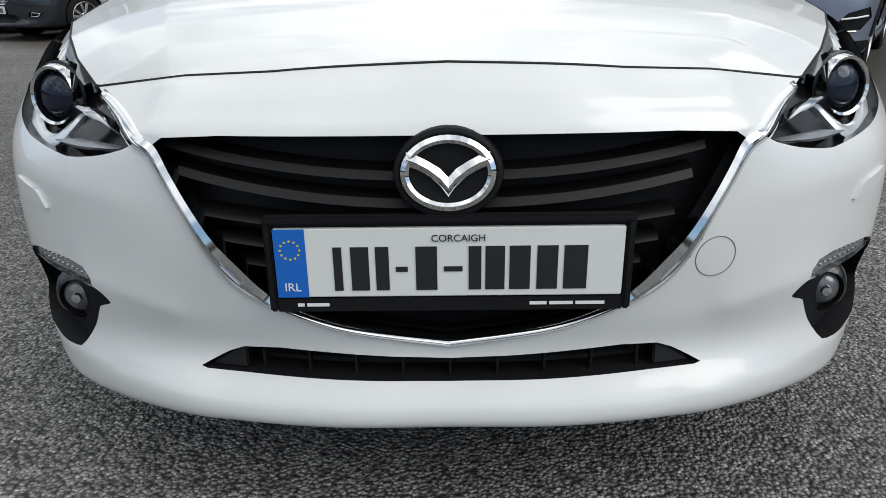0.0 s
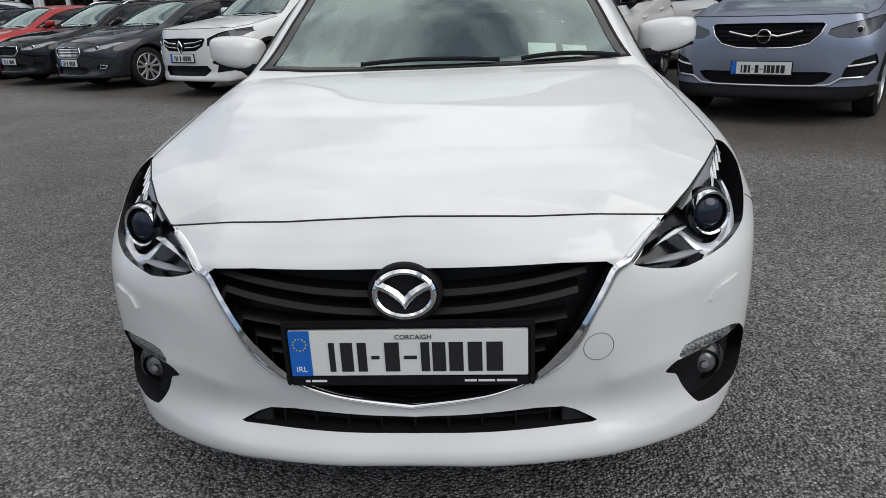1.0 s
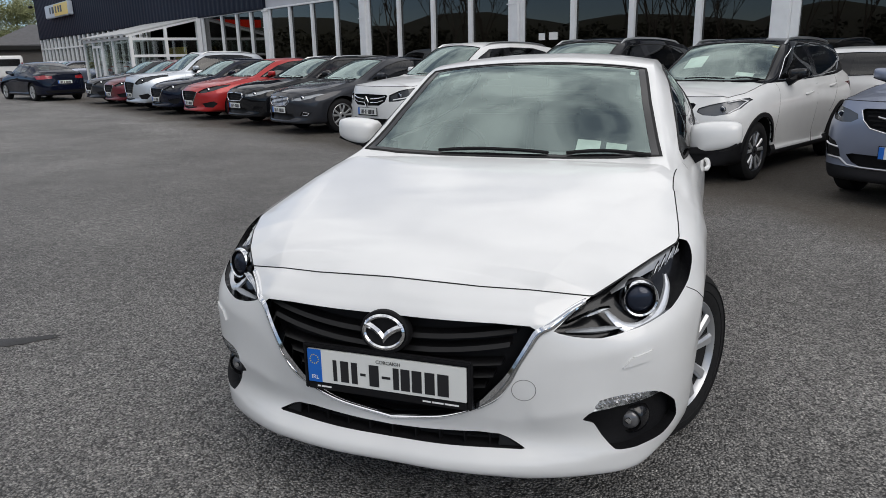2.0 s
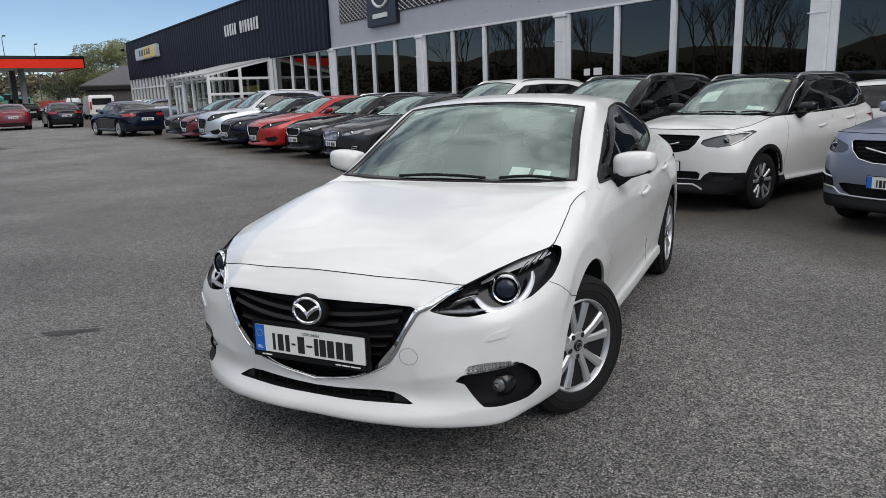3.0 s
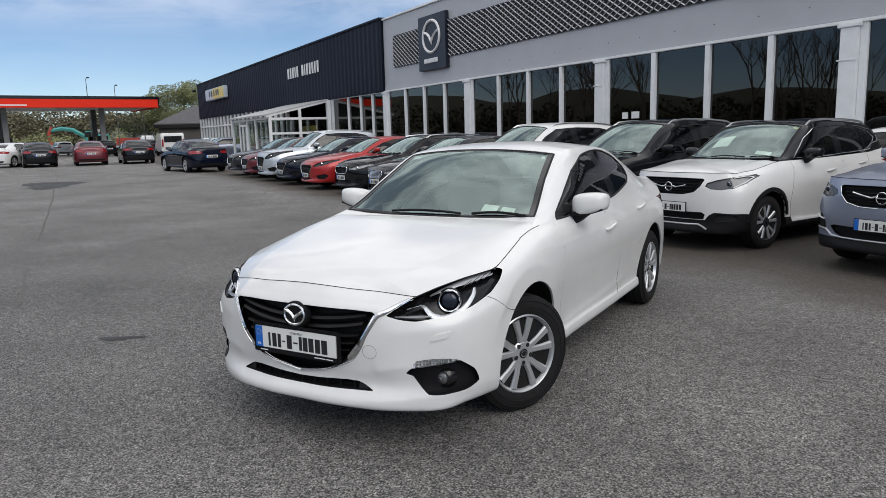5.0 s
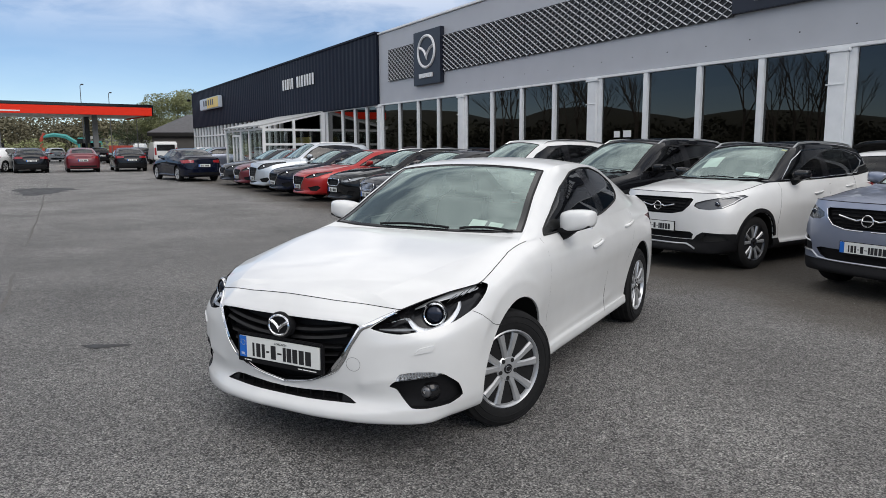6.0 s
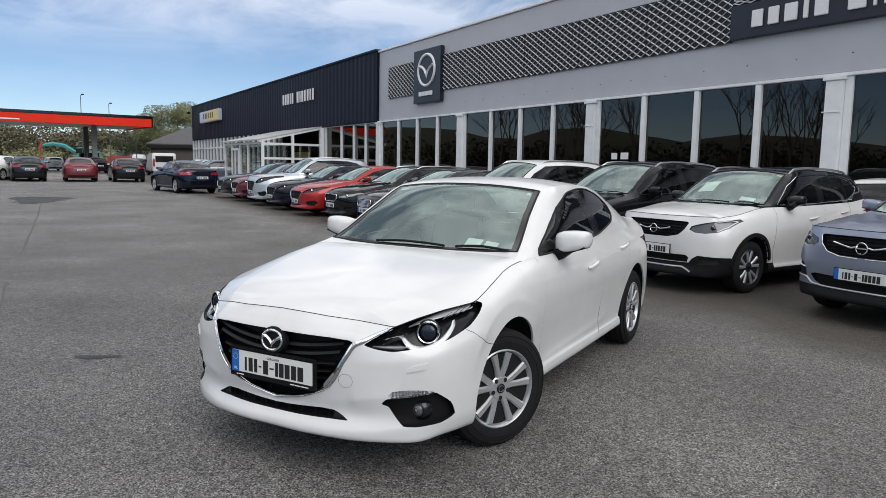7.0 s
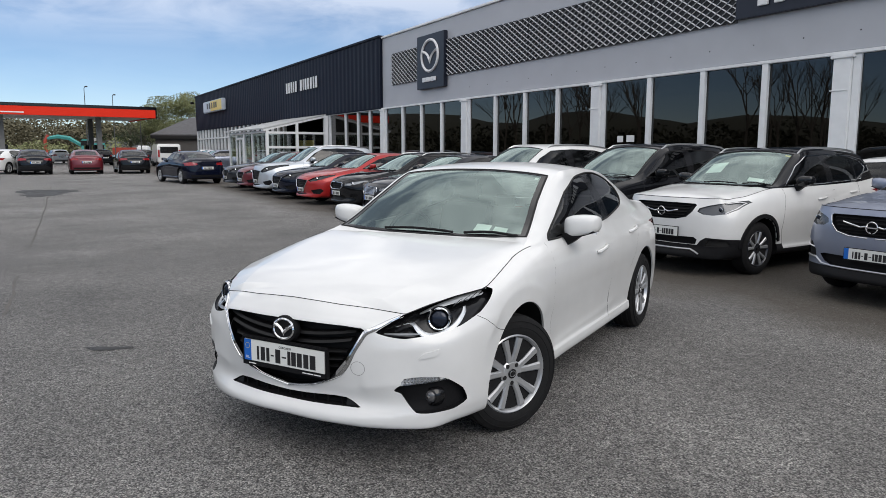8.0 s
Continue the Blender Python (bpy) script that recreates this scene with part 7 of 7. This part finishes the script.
def tree(x, y, z, h, seed, leaf, label, dens=1.0):
    rng = random.Random(seed)
    root = thing("tree", pose(x, y, z), label, "tree", "trees")
    bm = bmesh.new()
    tube(bm, [(0, 0, -.1), (.05 * h * .2, 0, h * .25), (.02 * h, .02 * h, h * .55), (.0, .03 * h, h * .85)], [h * .030, h * .024, h * .014, h * .005], 8)
    tips = []
    for k in range(11):
        a, z0 = rng.uniform(0, 6.28), h * rng.uniform(.25, .75)
        ln = h * rng.uniform(.18, .34)
        p = [(.01 * h, .01 * h, z0), (math.cos(a) * ln * .5, math.sin(a) * ln * .5, z0 + ln * .45), (math.cos(a) * ln, math.sin(a) * ln, z0 + ln * .75)]
        tube(bm, p, [h * .007, h * .004, h * .002], 6)
        tips.append(p[-1])
        tips.append(p[1])
    part("trunk", bm, M_BARK, root)
    bm = bmesh.new()
    for t in tips + [(0, 0, h * .88)]:
        leaf_cloud(bm, t, h * .15, h * .12, int(170 * dens), h * .011, rng)
    part("crown", bm, leaf, root, smooth=False)


def woods(name, a0, a1, d0, d1, h0, h1, n, seed, leaf, label, cx=CAMX, cy=CAMY, per=70, size=.55):
    """A far belt of trees and scrub between two bearings (degrees from +x)."""
    rng = random.Random(seed)
    bm = bmesh.new()
    for k in range(n):
        a, d = radians(rng.uniform(a0, a1)), rng.uniform(d0, d1)
        h = rng.uniform(h0, h1) * (.75 + .5 * abs(noise.noise(Vector((a * 9, seed, 0)))))
        x, y = cx + math.cos(a) * d, cy + math.sin(a) * d
        leaf_cloud(bm, (x, y, h * .55 + gz(x, y)), h * .55, h * .52, per, size, rng)
    tagged(link_mesh(name, bm, leaf, smooth=False), label, "woods", kind="stuff")


def bank(name, a0, a1, d, h, seed, material, label, cx=CAMX, cy=CAMY):
    """A ridge of rising ground far off, with an uneven top."""
    bm = bmesh.new()
    rows = []
    for a in np.linspace(a0, a1, 90):
        c, s = math.cos(radians(a)), math.sin(radians(a))
        top = h * (.75 + .5 * noise.noise(Vector((a * .13, seed, 0))) + .15 * noise.noise(Vector((a * .9, seed, 3))))
        rows.append([Vector((cx + c * (d + o), cy + s * (d + o), z * top)) for o, z in ((0, -.05), (12, .45), (30, .85), (55, 1.0), (120, .9))])
    grid_mesh(bm, rows)
    bmesh.ops.recalc_face_normals(bm, faces=bm.faces)
    tagged(link_mesh(name, bm, material), label, "hillside", kind="structure")


def excavator(x, y, z, turn):
    root = thing("excavator", pose(x, y, z, 0, 0, turn), "teal tracked excavator with a folded red arm on a low trailer", "excavator")
    part("trailer_bed", boxed(-6.5, 5, -1.25, 1.25, .45, .70, bevel=.05), M_LIGHTG, root)
    for wx in (-5.2, -4.4, -3.6, 3.0, 3.8):
        part("trailer_wheel", lathe(bmesh.new(), [(-1.2, .36), (1.2, .36)], 16, "y", (wx, 0, .36)), M_RUBBER, root)
    for sy in (-1, 1):
        bm = bmesh.new()
        prism(bm, [(-1.8, .72), (1.8, .72), (2.2, 1.0), (1.8, 1.4), (-1.8, 1.4), (-2.2, 1.0)], "y", sy * 1.1 - .28, sy * 1.1 + .28)
        part("track", bm, M_RUBBER, root)
    part("engine_cover", boxed(.1, 2.4, -1.2, 1.2, 1.45, 2.6, bevel=.15), M_TEAL, root)
    part("cab", boxed(-1.3, .1, -1.2, .0, 1.45, 3.2, bevel=.12), M_TEAL, root)
    part("cab_window", boxed(-1.33, .0, -1.23, -.9, 2.2, 3.0), M_GLOSSB, root)
    part("boom", tube(bmesh.new(), [(-1.0, .5, 2.1), (-3.0, .5, 3.4), (-4.6, .5, 3.65), (-6.2, .5, 3.35)], [.30, .36, .34, .25], 6), M_TEAL, root)
    part("arm", tube(bmesh.new(), [(-6.0, .5, 3.9), (-6.5, .5, 2.9), (-6.5, .5, 1.2)], [.26, .26, .20], 6), M_MACHR, root, "red dipper arm")
    part("bucket", boxed(-6.7, -5.5, -.1, 1.1, .75, 1.5, bevel=.2), M_MACHR, root)


canopy()
street_lamp(-.8285, .5599, 92, 8.4)
street_lamp(-.8106, .5857, 98, 8.0)
street_lamp(-.792, .61, 84, 5.2)
x, y, z = far(-.827, .562, 132); excavator(x, y, z, 56)
# bungalow past the showroom's end
x, y, z = far(-.760, .650, 86)
r = thing("bungalow", pose(x + 1.2, y + 1.7, z, 0, 0, 38), "low bungalow with hipped slate roof and dark walls", "house", "far buildings")
part("wall", boxed(-4.4, 4.4, -3.2, 3.2, 0, 2.95), M_BRICKD, r, smooth=False)
part("roof", hip_roof(bmesh.new(), 8.8, 6.4, 2.95, 5.1), M_SLATE, r, "grey hipped slate roof", smooth=False)
part("fascia", boxed(-4.8, 4.8, -3.62, -3.56, 2.65, 3.0), M_SEAM, r)
part("door", boxed(.2, 1.3, -3.26, -3.18, 0, 2.3), M_FRAME, r, "white door")
part("side_panel", boxed(1.6, 3.6, -3.26, -3.18, 0, 2.4), M_FRAME, r)
part("sign", boxed(1.9, 3.2, -3.3, -3.25, 1.0, 1.8), M_GREENS, r, "green sign")
for bx, by, d, t, w, hh, rh, lab, wal in ((-.815, .579, 150, 40, 9, 1.9, 1.4, "low house with grey slate roof", M_PLASTER), (-.803, .596, 158, 62, 10, 2.2, 1.5, "pale rendered house with slate roof", M_PLASTER), (-.79, .612, 135, 50, 8, 1.7, 1.2, "small outbuilding with dark roof", M_BRICKD),
                                     (-.822, .569, 165, 45, 9, 3.4, 1.5, "two-storey pale house among trees", M_PLASTER)):
    x, y, z = far(bx, by, d)
    house(x, y, z, t, w, 6, hh, rh, wal, lab)
# orange plant and a red lorry body among the far buildings
x, y, z = far(-.802, .597, 100)
r = thing("lorry", pose(x, y, z, 0, 0, 40), "small lorry with red and white body", "lorry")
part("body", boxed(-1.6, 1.2, -1.0, 1.0, .8, 1.75, bevel=.05), M_MACHR, r)
part("cab", boxed(1.3, 2.6, -1.0, 1.0, .5, 2.0, bevel=.15), M_FRAME, r)
for wx in (-1.0, 1.9):
    part("wheel", lathe(bmesh.new(), [(-1.1, .45), (1.1, .45)], 16, "y", (wx, 0, .45)), M_RUBBER, r)
# white van
def van(x, y, z, turn):
    r = thing("van", pose(x, y, z, 0, 0, turn), "white panel van parked across the yard", "van")
    bm = bmesh.new()
    prism(bm, [(-2.3, .35), (2.3, .35), (2.35, .9), (1.75, 1.15), (1.2, 1.85), (-2.2, 1.9), (-2.32, 1.2)], "y", -.92, .92)
    bmesh.ops.bevel(bm, geom=bm.edges[:], offset=.08, segments=2, affect="EDGES")
    part("body", bm, M_WHITE, r)
    part("rear_window", boxed(-2.36, -2.30, -.7, .7, 1.15, 1.65, bevel=.02), M_GLOSSB, r)
    for wx in (-1.5, 1.5):
        for sy in (-1, 1):
            part("wheel", lathe(bmesh.new(), [(-.1, .2), (-.1, .32), (.1, .32), (.1, .2)], 18, "y", (wx, sy * .82, .32)), M_RUBBER, r)
    for sy in (-1, 1):
        part("tail_light", boxed(-2.38, -2.30, sy * .82 - .07, sy * .82 + .07, .8, 1.4, bevel=.02), M_TAIL, r)
x, y, z = far(-.774, .632, 66); van(x, y, z, 148)
# trees and woods
x, y, z = far(-.7621, .6475, 112); tree(x, y, z, 9.6, 5, M_LEAF2, "broad tree in pale spring leaf", 4.5)
x, y, z = far(-.776, .630, 118); tree(x, y, z, 8.6, 6, M_LEAF2, "broad tree in pale spring leaf", 4.0)
x, y, z = far(-.79, .613, 122); tree(x, y, z, 6.5, 7, M_LEAF3, "dark evergreen tree behind the houses", 1.6)
x, y, z = far(-.80, .60, 126); tree(x, y, z, 6.0, 9, M_LEAF3, "dark evergreen tree behind the houses", 1.4)
bank("far_hill", 120, 168, 165, 7, 3, M_WOOD, "wooded slope beyond the fuel station")
woods("far_woods", 136, 170, 150, 190, 7, 10, 230, 11, M_WOOD, "belt of bare brown trees beyond the fuel station", per=480, size=.30)
woods("far_scrub", 140, 158, 120, 150, 1.5, 3.6, 90, 12, M_LEAF2, "yellow-green scrub beyond the fuel station", per=110, size=.22)
woods("far_evergreens", 130, 147, 150, 170, 5, 8, 60, 13, M_LEAF3, "dark evergreens behind the houses", per=200, size=.35)
# the wooded bank on the other side of the road, which the panes mirror
def bare_trees(name, label, seed=21, count=46):
    """Leafless trees: trunks that fork four times, in thin three-sided twigs."""
    rng = random.Random(seed)
    verts, faces = [], []

    def limb(p, q, r0, r1):
        d = (q - p).normalized()
        a = d.orthogonal().normalized()
        b = d.cross(a)
        n = len(verts)
        for c, r in ((p, r0), (q, r1)):
            for k in range(3):
                verts.append(c + a * r * math.cos(2.0944 * k) + b * r * math.sin(2.0944 * k))
        for k in range(3):
            faces.append((n + k, n + (k + 1) % 3, n + 3 + (k + 1) % 3, n + 3 + k))

    def grow(p, d, length, r, level):
        q = p + d * length
        limb(p, q, r, r * .62)
        if level:
            for _ in range(3):
                v = (d + Vector((rng.uniform(-1, 1), rng.uniform(-1, 1), rng.uniform(-.25, .75))) * .62).normalized()
                grow(p.lerp(q, rng.uniform(.6, 1)), v, length * rng.uniform(.55, .8), r * .55, level - 1)

    for _ in range(count):
        a, d = radians(rng.uniform(164, 242)), rng.uniform(58, 68)
        h = rng.uniform(9, 13)
        x, y = CAMX + math.cos(a) * d, CAMY + math.sin(a) * d
        grow(Vector((x, y, gz(x, y) - .1)), Vector((rng.uniform(-.08, .08), rng.uniform(-.08, .08), 1)).normalized(), h * .42, h * .016, 4)
    me = bpy.data.meshes.new(name)
    me.from_pydata(verts, [], faces)
    me.materials.append(M_BARK)
    tagged(new(name, me), label, "woods", kind="stuff")


M_BANK = mat("bank_brown", (.040, .038, .019), .9, var=.4, scale=.4)
bank("roadside_bank", 156, 400, 70, 10.5, 8, M_BANK, "brown wooded bank across the road")
woods("roadside_woods", 156, 400, 70, 84, 3, 6, 420, 14, M_BANK, "brown-green scrub on the bank across the road", per=240, size=.28)
bare_trees("roadside_trees", "bare spring trees on the bank across the road")
